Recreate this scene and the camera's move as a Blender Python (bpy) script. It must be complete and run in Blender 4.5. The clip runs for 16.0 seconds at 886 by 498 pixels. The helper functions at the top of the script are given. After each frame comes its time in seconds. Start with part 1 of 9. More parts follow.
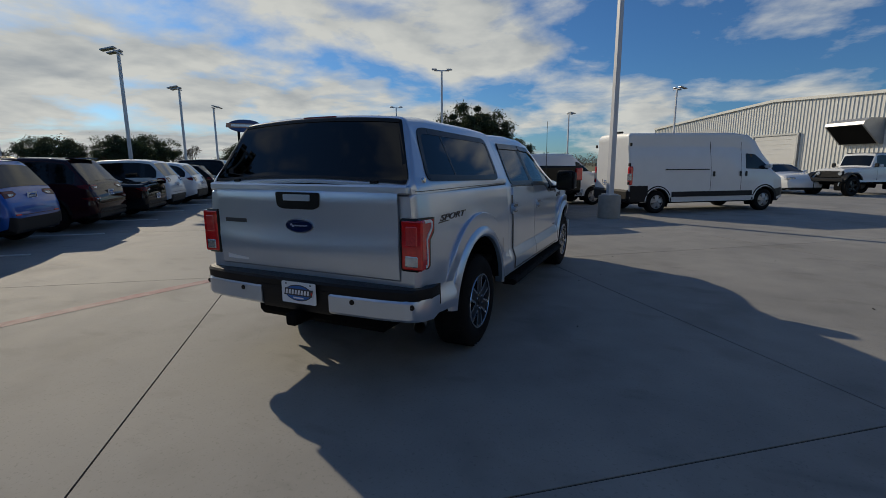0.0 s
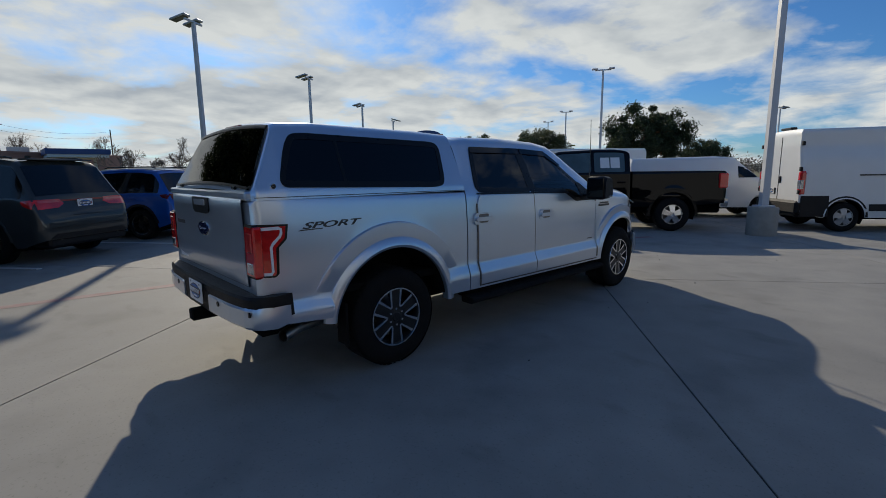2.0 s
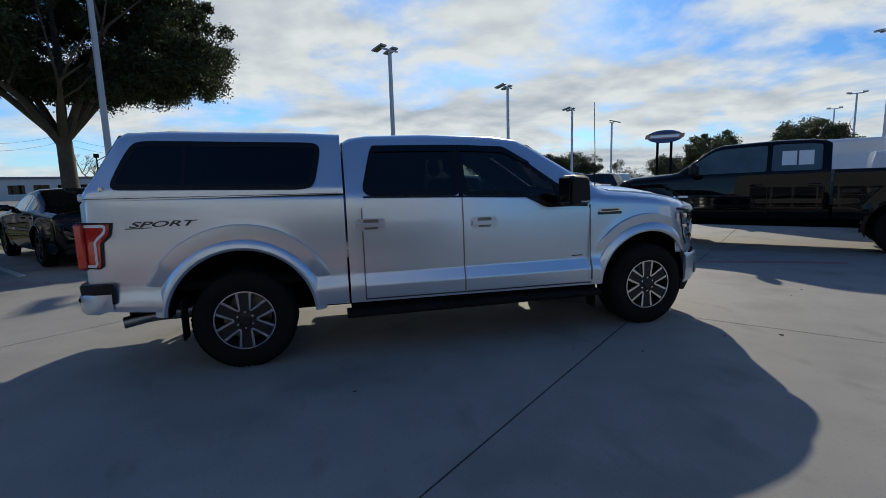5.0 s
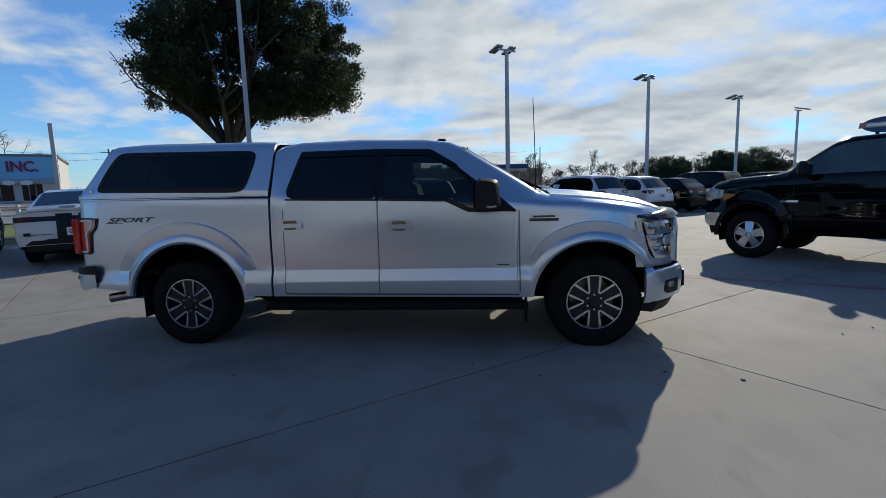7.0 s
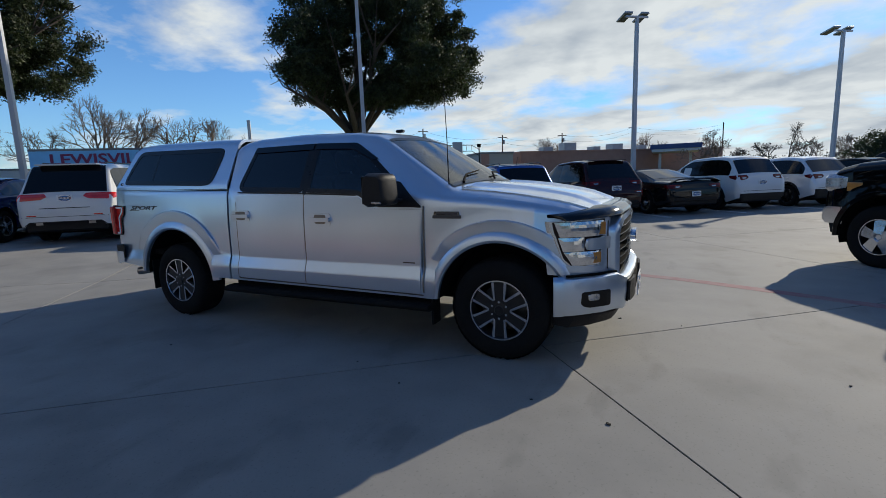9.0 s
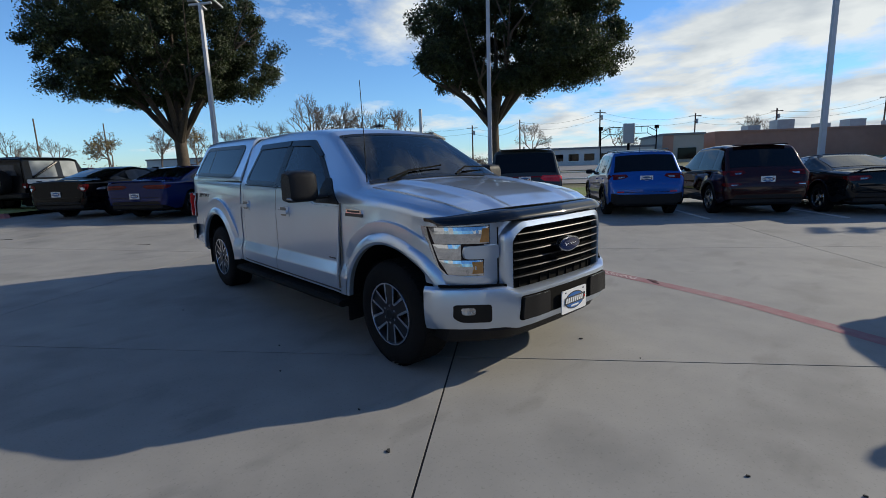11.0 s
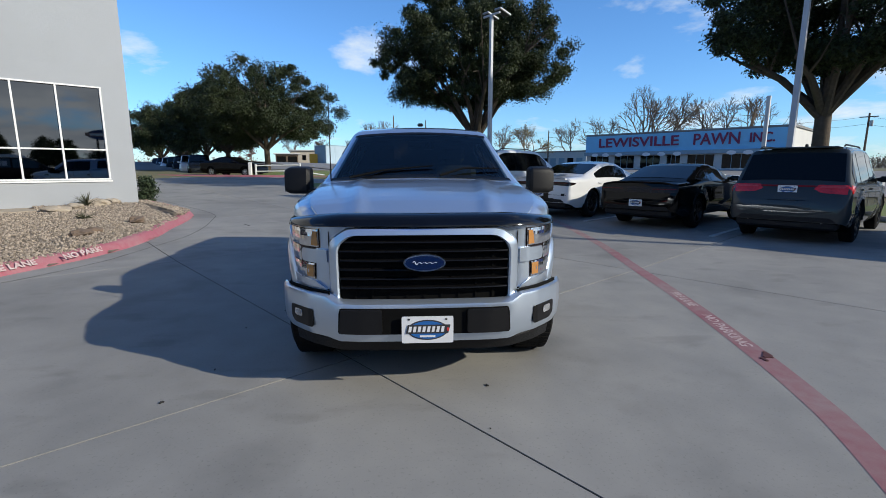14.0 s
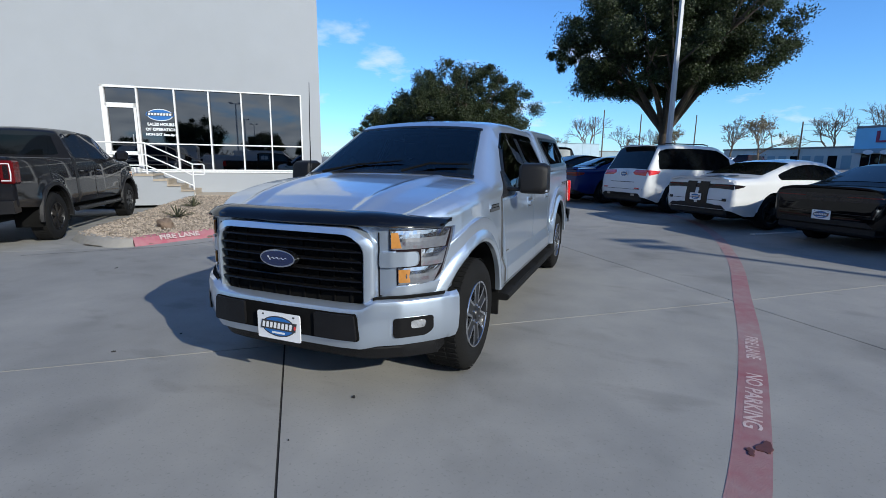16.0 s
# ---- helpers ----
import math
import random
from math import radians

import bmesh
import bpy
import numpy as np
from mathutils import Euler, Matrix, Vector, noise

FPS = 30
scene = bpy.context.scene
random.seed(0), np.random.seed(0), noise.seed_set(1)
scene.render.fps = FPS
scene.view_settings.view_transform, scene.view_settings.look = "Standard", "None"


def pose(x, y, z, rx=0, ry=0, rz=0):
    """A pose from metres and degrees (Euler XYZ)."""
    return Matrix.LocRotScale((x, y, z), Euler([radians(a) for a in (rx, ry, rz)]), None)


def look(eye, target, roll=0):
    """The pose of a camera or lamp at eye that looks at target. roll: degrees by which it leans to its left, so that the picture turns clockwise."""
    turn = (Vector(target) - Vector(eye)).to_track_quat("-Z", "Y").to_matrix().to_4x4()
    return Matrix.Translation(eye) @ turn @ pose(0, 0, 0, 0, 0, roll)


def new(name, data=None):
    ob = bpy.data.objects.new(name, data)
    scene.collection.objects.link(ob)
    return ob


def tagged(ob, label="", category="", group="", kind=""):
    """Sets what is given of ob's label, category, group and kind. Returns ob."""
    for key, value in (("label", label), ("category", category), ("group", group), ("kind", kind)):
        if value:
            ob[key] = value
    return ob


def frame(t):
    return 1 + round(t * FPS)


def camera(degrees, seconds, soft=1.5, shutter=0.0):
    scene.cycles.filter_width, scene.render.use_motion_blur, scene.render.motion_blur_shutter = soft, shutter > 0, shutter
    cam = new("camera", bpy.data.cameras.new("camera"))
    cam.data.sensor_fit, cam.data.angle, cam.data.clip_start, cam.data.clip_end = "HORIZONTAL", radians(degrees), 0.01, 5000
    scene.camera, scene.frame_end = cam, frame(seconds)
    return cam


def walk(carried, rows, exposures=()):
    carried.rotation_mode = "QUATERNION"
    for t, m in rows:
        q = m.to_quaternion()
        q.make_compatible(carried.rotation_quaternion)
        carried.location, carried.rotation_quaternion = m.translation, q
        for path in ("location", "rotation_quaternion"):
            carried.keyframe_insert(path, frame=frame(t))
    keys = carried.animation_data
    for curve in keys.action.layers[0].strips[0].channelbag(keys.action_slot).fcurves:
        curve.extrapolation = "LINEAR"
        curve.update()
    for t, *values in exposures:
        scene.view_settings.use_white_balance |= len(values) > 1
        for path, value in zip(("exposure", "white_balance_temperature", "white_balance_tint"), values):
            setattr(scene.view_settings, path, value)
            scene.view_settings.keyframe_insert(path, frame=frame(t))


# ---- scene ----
cam = camera(86.7, 16.0, 0.7)
PATH = [
    (0, (-3.694, -2.349, 1.57), (-1.91, -1.517, 1.211), -0.3),
    (0.5, (-3.331, -2.764, 1.556), (-1.642, -1.755, 1.199), -0.5),
    (1, (-3.011, -3.215, 1.559), (-1.427, -2.044, 1.215), -0.7),
    (1.5, (-2.595, -3.54, 1.551), (-1.126, -2.225, 1.216), -0.7),
    (2, (-2.187, -3.902, 1.544), (-0.848, -2.453, 1.218), -0.7),
    (2.5, (-1.715, -4.112, 1.52), (-0.508, -2.549, 1.198), -0.7),
    (3, (-1.264, -4.376, 1.513), (-0.195, -2.716, 1.194), -0.9),
    (3.5, (-0.775, -4.538, 1.488), (0.154, -2.794, 1.178), -1.3),
    (4, (-0.276, -4.668, 1.474), (0.505, -2.851, 1.174), -1.4),
    (6.3, (2.07, -5.079, 1.386), (2.097, -3.096, 1.13), -1.7),
    (6.5, (2.298, -5.094, 1.407), (2.259, -3.111, 1.15), -1.6),
    (7, (2.821, -5.006, 1.399), (2.613, -3.033, 1.143), -1.7),
    (7.5, (3.381, -4.968, 1.403), (2.993, -3.023, 1.146), -1.9),
    (8, (3.878, -4.784, 1.371), (3.324, -2.88, 1.11), -2.1),
    (8.2, (4.073, -4.693, 1.39), (3.456, -2.809, 1.124), -2.1),
    (10.3, (5.889, -3.454, 1.441), (4.64, -1.932, 1.089), -2.0),
    (10.5, (6.038, -3.307, 1.445), (4.728, -1.837, 1.096), -2.0),
    (11, (6.435, -2.937, 1.461), (4.982, -1.607, 1.116), -2.0),
    (11.5, (6.658, -2.482, 1.464), (5.068, -1.32, 1.114), -1.7),
    (12, (6.933, -2.053, 1.46), (5.218, -1.084, 1.116), -1.3),
    (12.5, (7.127, -1.576, 1.442), (5.308, -0.817, 1.102), -0.9),
    (13, (7.321, -1.087, 1.455), (5.427, -0.541, 1.117), -0.6),
    (13.5, (7.409, -0.573, 1.458), (5.466, -0.242, 1.119), -0.2),
    (14, (7.4, -0.045, 1.458), (5.432, 0.065, 1.117), 0.0),
    (14.5, (7.38, 0.49, 1.465), (5.413, 0.37, 1.123), 0.2),
    (15, (7.208, 1.004, 1.469), (5.267, 0.666, 1.126), 0.4),
    (15.5, (7.05, 1.515, 1.465), (5.158, 0.97, 1.117), 0.6),
    (16, (6.773, 1.954, 1.457), (4.948, 1.218, 1.098), 0.7),
]
walk(cam, [(t, look(eye, goal, roll)) for t, eye, goal, roll in PATH],
     exposures=((0, -0.55, 6750, 5), (1, -0.46, 6600, 5), (2, -0.34, 6450, 5), (4, -0.17, 6350, 5), (7.5, -0.26, 6150, 5), (10.5, -0.04, 6350, 5), (13, -0.03, 6200, 5), (14.5, 0.10, 5850, 4.5), (16, 0.10, 5600, 4)))

# ---- world, sun ----
SUN_AZ, SUN_EL = 65.8, 25.5          # degrees from +x towards +y, and above the horizon
world = bpy.data.worlds.new("world")
scene.world = world
world.use_nodes = True
wn, wl = world.node_tree.nodes, world.node_tree.links
wn.clear()


def wnode(kind, **values):
    n = wn.new(kind)
    for key, value in values.items():
        if key.startswith("i_"):
            n.inputs[int(key[2:])].default_value = value
    return n


w_out = wn.new("ShaderNodeOutputWorld")
w_bg = wn.new("ShaderNodeBackground")
w_sky = wn.new("ShaderNodeTexSky")
w_sky.sky_type = "NISHITA"
w_sky.sun_disc = False
w_sky.sun_elevation = radians(SUN_EL)
w_sky.sun_rotation = radians(90 - SUN_AZ)
w_sky.air_density, w_sky.dust_density, w_sky.ozone_density = 1.0, 0.25, 4.0
w_bg.inputs[1].default_value = 0.066
# clouds on a flat layer over the place
w_geo = wn.new("ShaderNodeTexCoord")
w_sep = wn.new("ShaderNodeSeparateXYZ")
wl.new(w_geo.outputs["Generated"], w_sep.inputs[0])
w_zc = wnode("ShaderNodeMath", i_1=0.0)
w_zc.operation = "MAXIMUM"
wl.new(w_sep.outputs[2], w_zc.inputs[0])
w_z = wnode("ShaderNodeMath", i_1=0.20)
w_z.operation = "ADD"
wl.new(w_zc.outputs[0], w_z.inputs[0])
w_px, w_py = wn.new("ShaderNodeMath"), wn.new("ShaderNodeMath")
w_px.operation = w_py.operation = "DIVIDE"
wl.new(w_sep.outputs[0], w_px.inputs[0])
wl.new(w_sep.outputs[1], w_py.inputs[0])
wl.new(w_z.outputs[0], w_px.inputs[1])
wl.new(w_z.outputs[0], w_py.inputs[1])
w_pos = wn.new("ShaderNodeCombineXYZ")
wl.new(w_px.outputs[0], w_pos.inputs[0])
wl.new(w_py.outputs[0], w_pos.inputs[1])


def cloud_noise(shift, scale, detail, rough):
    """Cloud thickness over the place, looked up a little way off by shift."""
    off = wn.new("ShaderNodeVectorMath")
    off.operation = "ADD"
    off.inputs[1].default_value = shift
    wl.new(w_pos.outputs[0], off.inputs[0])
    t = wn.new("ShaderNodeTexNoise")
    t.inputs["Scale"].default_value, t.inputs["Detail"].default_value = scale, detail
    t.inputs["Roughness"].default_value, t.inputs["Distortion"].default_value = rough, 0.15
    wl.new(off.outputs[0], t.inputs["Vector"])
    return t.outputs[0]


def wmath(op, a, b):
    n = wn.new("ShaderNodeMath")
    n.operation = op
    for k, v in enumerate((a, b)):
        if isinstance(v, (int, float)):
            n.inputs[k].default_value = v
        else:
            wl.new(v, n.inputs[k])
    return n.outputs[0]


def wramp(src, lo, hi, c0=(0, 0, 0, 1), c1=(1, 1, 1, 1)):
    r = wn.new("ShaderNodeValToRGB")
    r.color_ramp.elements[0].position, r.color_ramp.elements[1].position = lo, hi
    r.color_ramp.elements[0].color, r.color_ramp.elements[1].color = c0, c1
    wl.new(src, r.inputs[0])
    return r.outputs[0]


SKY_AT = (2.6, 0.9, 0.0)
n_here = cloud_noise(SKY_AT, 1.45, 9.0, 0.55)
n_sun = cloud_noise((SKY_AT[0] + 0.10 * math.cos(radians(SUN_AZ)), SKY_AT[1] + 0.10 * math.sin(radians(SUN_AZ)), 0.0), 1.45, 5.0, 0.5)
# denser towards the sun's side of the sky, thin on the other
w_dot = wn.new("ShaderNodeVectorMath")
w_dot.operation = "DOT_PRODUCT"
wl.new(w_geo.outputs["Generated"], w_dot.inputs[0])
w_dot.inputs[1].default_value = (math.cos(radians(66)), math.sin(radians(66)), -0.55)
w_sum = wmath("ADD", n_here, wmath("MULTIPLY", w_dot.outputs["Value"], 0.235))
w_cov = wramp(w_sum, 0.54, 0.70)
# sides that face the sun are brighter, thick middles greyer
w_lit = wmath("ADD", wmath("MULTIPLY", wmath("SUBTRACT", n_here, n_sun), 3.2), wmath("SUBTRACT", 1.42, wmath("MULTIPLY", w_sum, 1.15)))
w_shade = wramp(w_lit, 0.18, 0.80, (7.6, 8.2, 9.2, 1), (12.9, 13.0, 13.1, 1))
# a few small puffs in the clear part
w_puff = wramp(cloud_noise((7.3, 2.1, 0), 1.7, 7.0, 0.55), 0.60, 0.70, (0, 0, 0, 1), (0.7, 0.7, 0.7, 1))
w_all = wmath("MAXIMUM", w_cov, w_puff)
w_mix = wn.new("ShaderNodeMix")
w_mix.data_type = "RGBA"
wl.new(w_all, w_mix.inputs[0])
# the clear sky is deep blue to the east, paler and hazier to the west
w_side = wmath("MULTIPLY_ADD", w_sep.outputs[0], -0.5)
w_side.node.inputs[2].default_value = 0.5
w_tone = wn.new("ShaderNodeMix")
w_tone.data_type = "RGBA"
w_tone.inputs[6].default_value, w_tone.inputs[7].default_value = (0.66, 1.10, 1.64, 1), (1.80, 2.22, 2.72, 1)
wl.new(w_side, w_tone.inputs[0])
w_tint = wn.new("ShaderNodeMix")
w_tint.data_type, w_tint.blend_type = "RGBA", "MULTIPLY"
w_tint.inputs[0].default_value = 1.0
wl.new(w_sky.outputs[0], w_tint.inputs[6])
wl.new(w_tone.outputs[2], w_tint.inputs[7])
wl.new(w_tint.outputs[2], w_mix.inputs[6])
wl.new(w_shade, w_mix.inputs[7])
wl.new(w_mix.outputs[2], w_bg.inputs[0])
wl.new(w_bg.outputs[0], w_out.inputs[0])

sun = new("sun", bpy.data.lights.new("sun", "SUN"))
sun.data.energy, sun.data.angle, sun.data.color = 4.6, radians(0.6), (1.0, 0.865, 0.70)
sd = Vector((math.cos(radians(SUN_EL)) * math.cos(radians(SUN_AZ)), math.cos(radians(SUN_EL)) * math.sin(radians(SUN_AZ)), math.sin(radians(SUN_EL))))
sun.matrix_world = look(sd * 60, (0, 0, 0))

# ---- materials ----
def material(name, base, rough=0.6, metal=0.0, vary=0.0, scale=6.0, bump=0.0, bump_scale=60.0, coat=0.0, spec=0.5, second=None, rand=0.0, island=0.0, emit=0.0, world_space=False):
    """A surface with grain at two scales: colour varies by noise, with fine relief."""
    m = bpy.data.materials.new(name)
    m.use_nodes = True
    n, l = m.node_tree.nodes, m.node_tree.links
    p = n["Principled BSDF"]
    p.inputs["Roughness"].default_value, p.inputs["Metallic"].default_value = rough, metal
    p.inputs["Coat Weight"].default_value, p.inputs["Coat Roughness"].default_value = coat, 0.03
    p.inputs["Specular IOR Level"].default_value = spec
    base = (*base, 1)
    p.inputs["Base Color"].default_value = base
    if emit:
        p.inputs["Emission Color"].default_value, p.inputs["Emission Strength"].default_value = base, emit
    co = n.new("ShaderNodeTexCoord")
    where = n.new("ShaderNodeNewGeometry").outputs["Position"] if world_space else co.outputs["Object"]
    last = None
    if vary or second:
        big, fine = n.new("ShaderNodeTexNoise"), n.new("ShaderNodeTexNoise")
        for t, s, d in ((big, scale * 0.13, 6.0), (fine, scale, 8.0)):
            t.inputs["Scale"].default_value, t.inputs["Detail"].default_value = s, d
            l.new(where, t.inputs["Vector"])
        avg = n.new("ShaderNodeMix")
        avg.data_type = "RGBA"
        avg.inputs[0].default_value = 0.45
        l.new(big.outputs[0], avg.inputs[6])
        l.new(fine.outputs[0], avg.inputs[7])
        ramp = n.new("ShaderNodeValToRGB")
        ramp.color_ramp.elements[0].position, ramp.color_ramp.elements[1].position = 0.33, 0.67
        lo = second or tuple(c * (1 - vary) for c in base[:3])
        hi = base[:3] if second else tuple(min(1, c * (1 + vary)) for c in base[:3])
        ramp.color_ramp.elements[0].color, ramp.color_ramp.elements[1].color = (*lo, 1), (*hi, 1)
        l.new(avg.outputs[2], ramp.inputs[0])
        last = ramp.outputs[0]
        mr = n.new("ShaderNodeMapRange")
        mr.inputs[3].default_value, mr.inputs[4].default_value = max(0, rough - 0.08), min(1, rough + 0.08)
        l.new(fine.outputs[0], mr.inputs[0])
        if not coat:
            l.new(mr.outputs[0], p.inputs["Roughness"])
    if rand or island:
        src = n.new("ShaderNodeNewGeometry" if island else "ShaderNodeObjectInfo")
        mr = n.new("ShaderNodeMapRange")
        amount = island or rand
        mr.inputs[3].default_value, mr.inputs[4].default_value = 1 - amount, 1 + amount
        l.new(src.outputs["Random Per Island" if island else "Random"], mr.inputs[0])
        mul = n.new("ShaderNodeMix")
        mul.data_type, mul.blend_type = "RGBA", "MULTIPLY"
        mul.inputs[0].default_value = 1
        mul.inputs[6].default_value = base
        if last:
            l.new(last, mul.inputs[6])
        l.new(mr.outputs[0], mul.inputs[7])
        last = mul.outputs[2]
    if last:
        l.new(last, p.inputs["Base Color"])
    if bump:
        t = n.new("ShaderNodeTexNoise")
        t.inputs["Scale"].default_value, t.inputs["Detail"].default_value = bump_scale, 6.0
        l.new(where, t.inputs["Vector"])
        b = n.new("ShaderNodeBump")
        b.inputs["Strength"].default_value, b.inputs["Distance"].default_value = bump, 0.02
        l.new(t.outputs[0], b.inputs["Height"])
        l.new(b.outputs[0], p.inputs["Normal"])
    return m


def tinted_glass(name, tint, ior=1.5):
    """A thin pane: lets tinted light through and mirrors at grazing angles."""
    m = bpy.data.materials.new(name)
    m.use_nodes = True
    n, l = m.node_tree.nodes, m.node_tree.links
    n.clear()
    out, mix, clear, gloss, fres = (n.new("ShaderNode" + k) for k in ("OutputMaterial", "MixShader", "BsdfTransparent", "BsdfGlossy", "Fresnel"))
    clear.inputs[0].default_value = (*tint, 1)
    gloss.inputs["Roughness"].default_value = 0.01
    fres.inputs[0].default_value = ior
    l.new(fres.outputs[0], mix.inputs[0])
    l.new(clear.outputs[0], mix.inputs[1])
    l.new(gloss.outputs[0], mix.inputs[2])
    l.new(mix.outputs[0], out.inputs[0])
    return m


def paint(name, col, metal=0.0, rough=0.35, coat=1.0):
    return material(name, col, rough, metal, coat=coat, vary=0.03, scale=3.0, spec=0.15 if coat == 1.0 else 0.0)


M_SILVER = paint("silver_paint", (0.55, 0.625, 0.725), 0.78, 0.29)
M_SILVER.node_tree.nodes["Principled BSDF"].inputs["Coat Roughness"].default_value = 0.08
M_WHITE = paint("white_paint", (0.66, 0.665, 0.66), 0.0, 0.4)
M_PEARL = paint("pearl_paint", (0.70, 0.71, 0.72), 0.2, 0.35)
M_BLACK = paint("black_paint", (0.003, 0.003, 0.0035), 0.0, 0.3, 0.5)
M_CHARCOAL = paint("charcoal_paint", (0.014, 0.014, 0.016), 0.3, 0.35, 0.7)
M_GREY = paint("grey_paint", (0.045, 0.050, 0.050), 0.2, 0.45, 0.8)
M_DKGREY = paint("dark_grey_paint", (0.007, 0.008, 0.009), 0.0, 0.4, 0.8)
M_BLUE = paint("blue_paint", (0.010, 0.085, 0.36), 0.3, 0.35)
M_NAVY = paint("navy_paint", (0.005, 0.013, 0.080), 0.0, 0.4, 0.8)
M_MAROON = paint("maroon_paint", (0.026, 0.006, 0.007), 0.0, 0.4, 0.8)
M_CARGLASS = material("dark_car_glass", (0.004, 0.005, 0.006), 0.03, spec=0.32)
# opaque pane; the bright lot beyond the cab is put into its colour
M_GLASS_VIEW = material("pale_car_glass", (0.075, 0.115, 0.13), 0.03, spec=0.45, vary=0.3, scale=3)
M_TINT = tinted_glass("tinted_glass", (0.02, 0.024, 0.024), 1.6)
M_TINT_MID = tinted_glass("light_tint_glass", (0.36, 0.41, 0.39), 1.7)
M_TINT_CAP = tinted_glass("canopy_glass", (0.007, 0.008, 0.008), 1.5)
# opaque vinyl, with the sunlit paving seen through it put into the colour
M_VINYL_VIEW = material("clouded_vinyl_window", (0.40, 0.43, 0.44), 0.15, spec=0.5, scale=2.5, second=(0.14, 0.15, 0.15))
M_VINYLDARK = material("smoked_vinyl_window", (0.09, 0.095, 0.10), 0.2, scale=3, second=(0.03, 0.032, 0.034))
M_RED_DARK = material("dark_red_lens", (0.20, 0.010, 0.010), 0.12, coat=0.2, spec=0.3, vary=0.25, scale=30)
M_RED_DEEP = material("deep_red_lens", (0.085, 0.004, 0.005), 0.15, spec=0.25, vary=0.25, scale=30)
M_TINT_LIGHT = tinted_glass("clear_glass", (0.45, 0.52, 0.49), 1.65)
M_WINDOW = material("building_glass", (0.155, 0.155, 0.16), 0.02, 1.0)
M_REFLECTOR = material("lamp_reflector", (0.80, 0.82, 0.85), 0.10, 0.95, coat=1.0, scale=40, second=(0.46, 0.47, 0.49))
M_RUBBER = material("tyre_rubber", (0.010, 0.010, 0.010), 0.85, spec=0.15, vary=0.25, scale=30, bump=0.3, bump_scale=120)
M_PLASTIC = material("black_plastic", (0.009, 0.009, 0.010), 0.5, spec=0.25, vary=0.15, scale=40, bump=0.15, bump_scale=300)
M_GLOSSBLACK = material("gloss_black", (0.004, 0.004, 0.005), 0.10, spec=0.5)
M_SATIN = material("satin_black", (0.006, 0.006, 0.0065), 0.3, spec=0.3, vary=0.1, scale=20)
M_UNDER = material("underbody", (0.006, 0.006, 0.006), 0.9, spec=0.1, vary=0.3, scale=15)
M_CHROME = material("chrome", (0.75, 0.76, 0.77), 0.07, 1.0)
M_ALLOY = material("machined_alloy", (0.66, 0.68, 0.71), 0.22, 1.0, vary=0.06, scale=40)
M_ALLOY_DK = material("dark_alloy", (0.013, 0.0135, 0.015), 0.4, 0.2, vary=0.1, scale=30)
M_STEEL = material("steel", (0.35, 0.34, 0.33), 0.4, 1.0, vary=0.2, scale=30)
M_RED_LENS = material("red_lens", (0.60, 0.018, 0.018), 0.08, coat=1.0, vary=0.25, scale=30)
M_RED_BRIGHT = material("red_reflector", (0.60, 0.05, 0.045), 0.12, coat=1.0, vary=0.2, scale=60)
M_CLEAR_LENS = material("clear_lens", (0.86, 0.88, 0.90), 0.14, 0.7, coat=1.0, scale=15, second=(0.16, 0.165, 0.17), bump=0.5, bump_scale=26)
M_AMBER = material("amber_lens", (0.46, 0.21, 0.05), 0.12, coat=0.9, vary=0.15, scale=50)
M_LAMPBOX = material("lamp_housing", (0.012, 0.007, 0.008), 0.2, 0.0, spec=0.3, vary=0.3, scale=40)
M_INTERIOR = material("dark_upholstery", (0.030, 0.030, 0.032), 0.85, vary=0.3, scale=20, bump=0.2, bump_scale=90)
M_PLATE = material("plate_white", (0.78, 0.79, 0.80), 0.35)
M_BADGE_BLUE = material("badge_blue", (0.004, 0.013, 0.065), 0.15, coat=1.0)
M_DECAL_DARK = material("decal_dark", (0.04, 0.04, 0.044), 0.4)
M_DECAL = material("decal_grey", (0.05, 0.052, 0.055), 0.4)
M_CONCRETE = material("concrete", (0.315, 0.305, 0.28), 0.82, scale=2.6, second=(0.225, 0.221, 0.208), bump=0.07, bump_scale=330, rand=0.05, world_space=True)


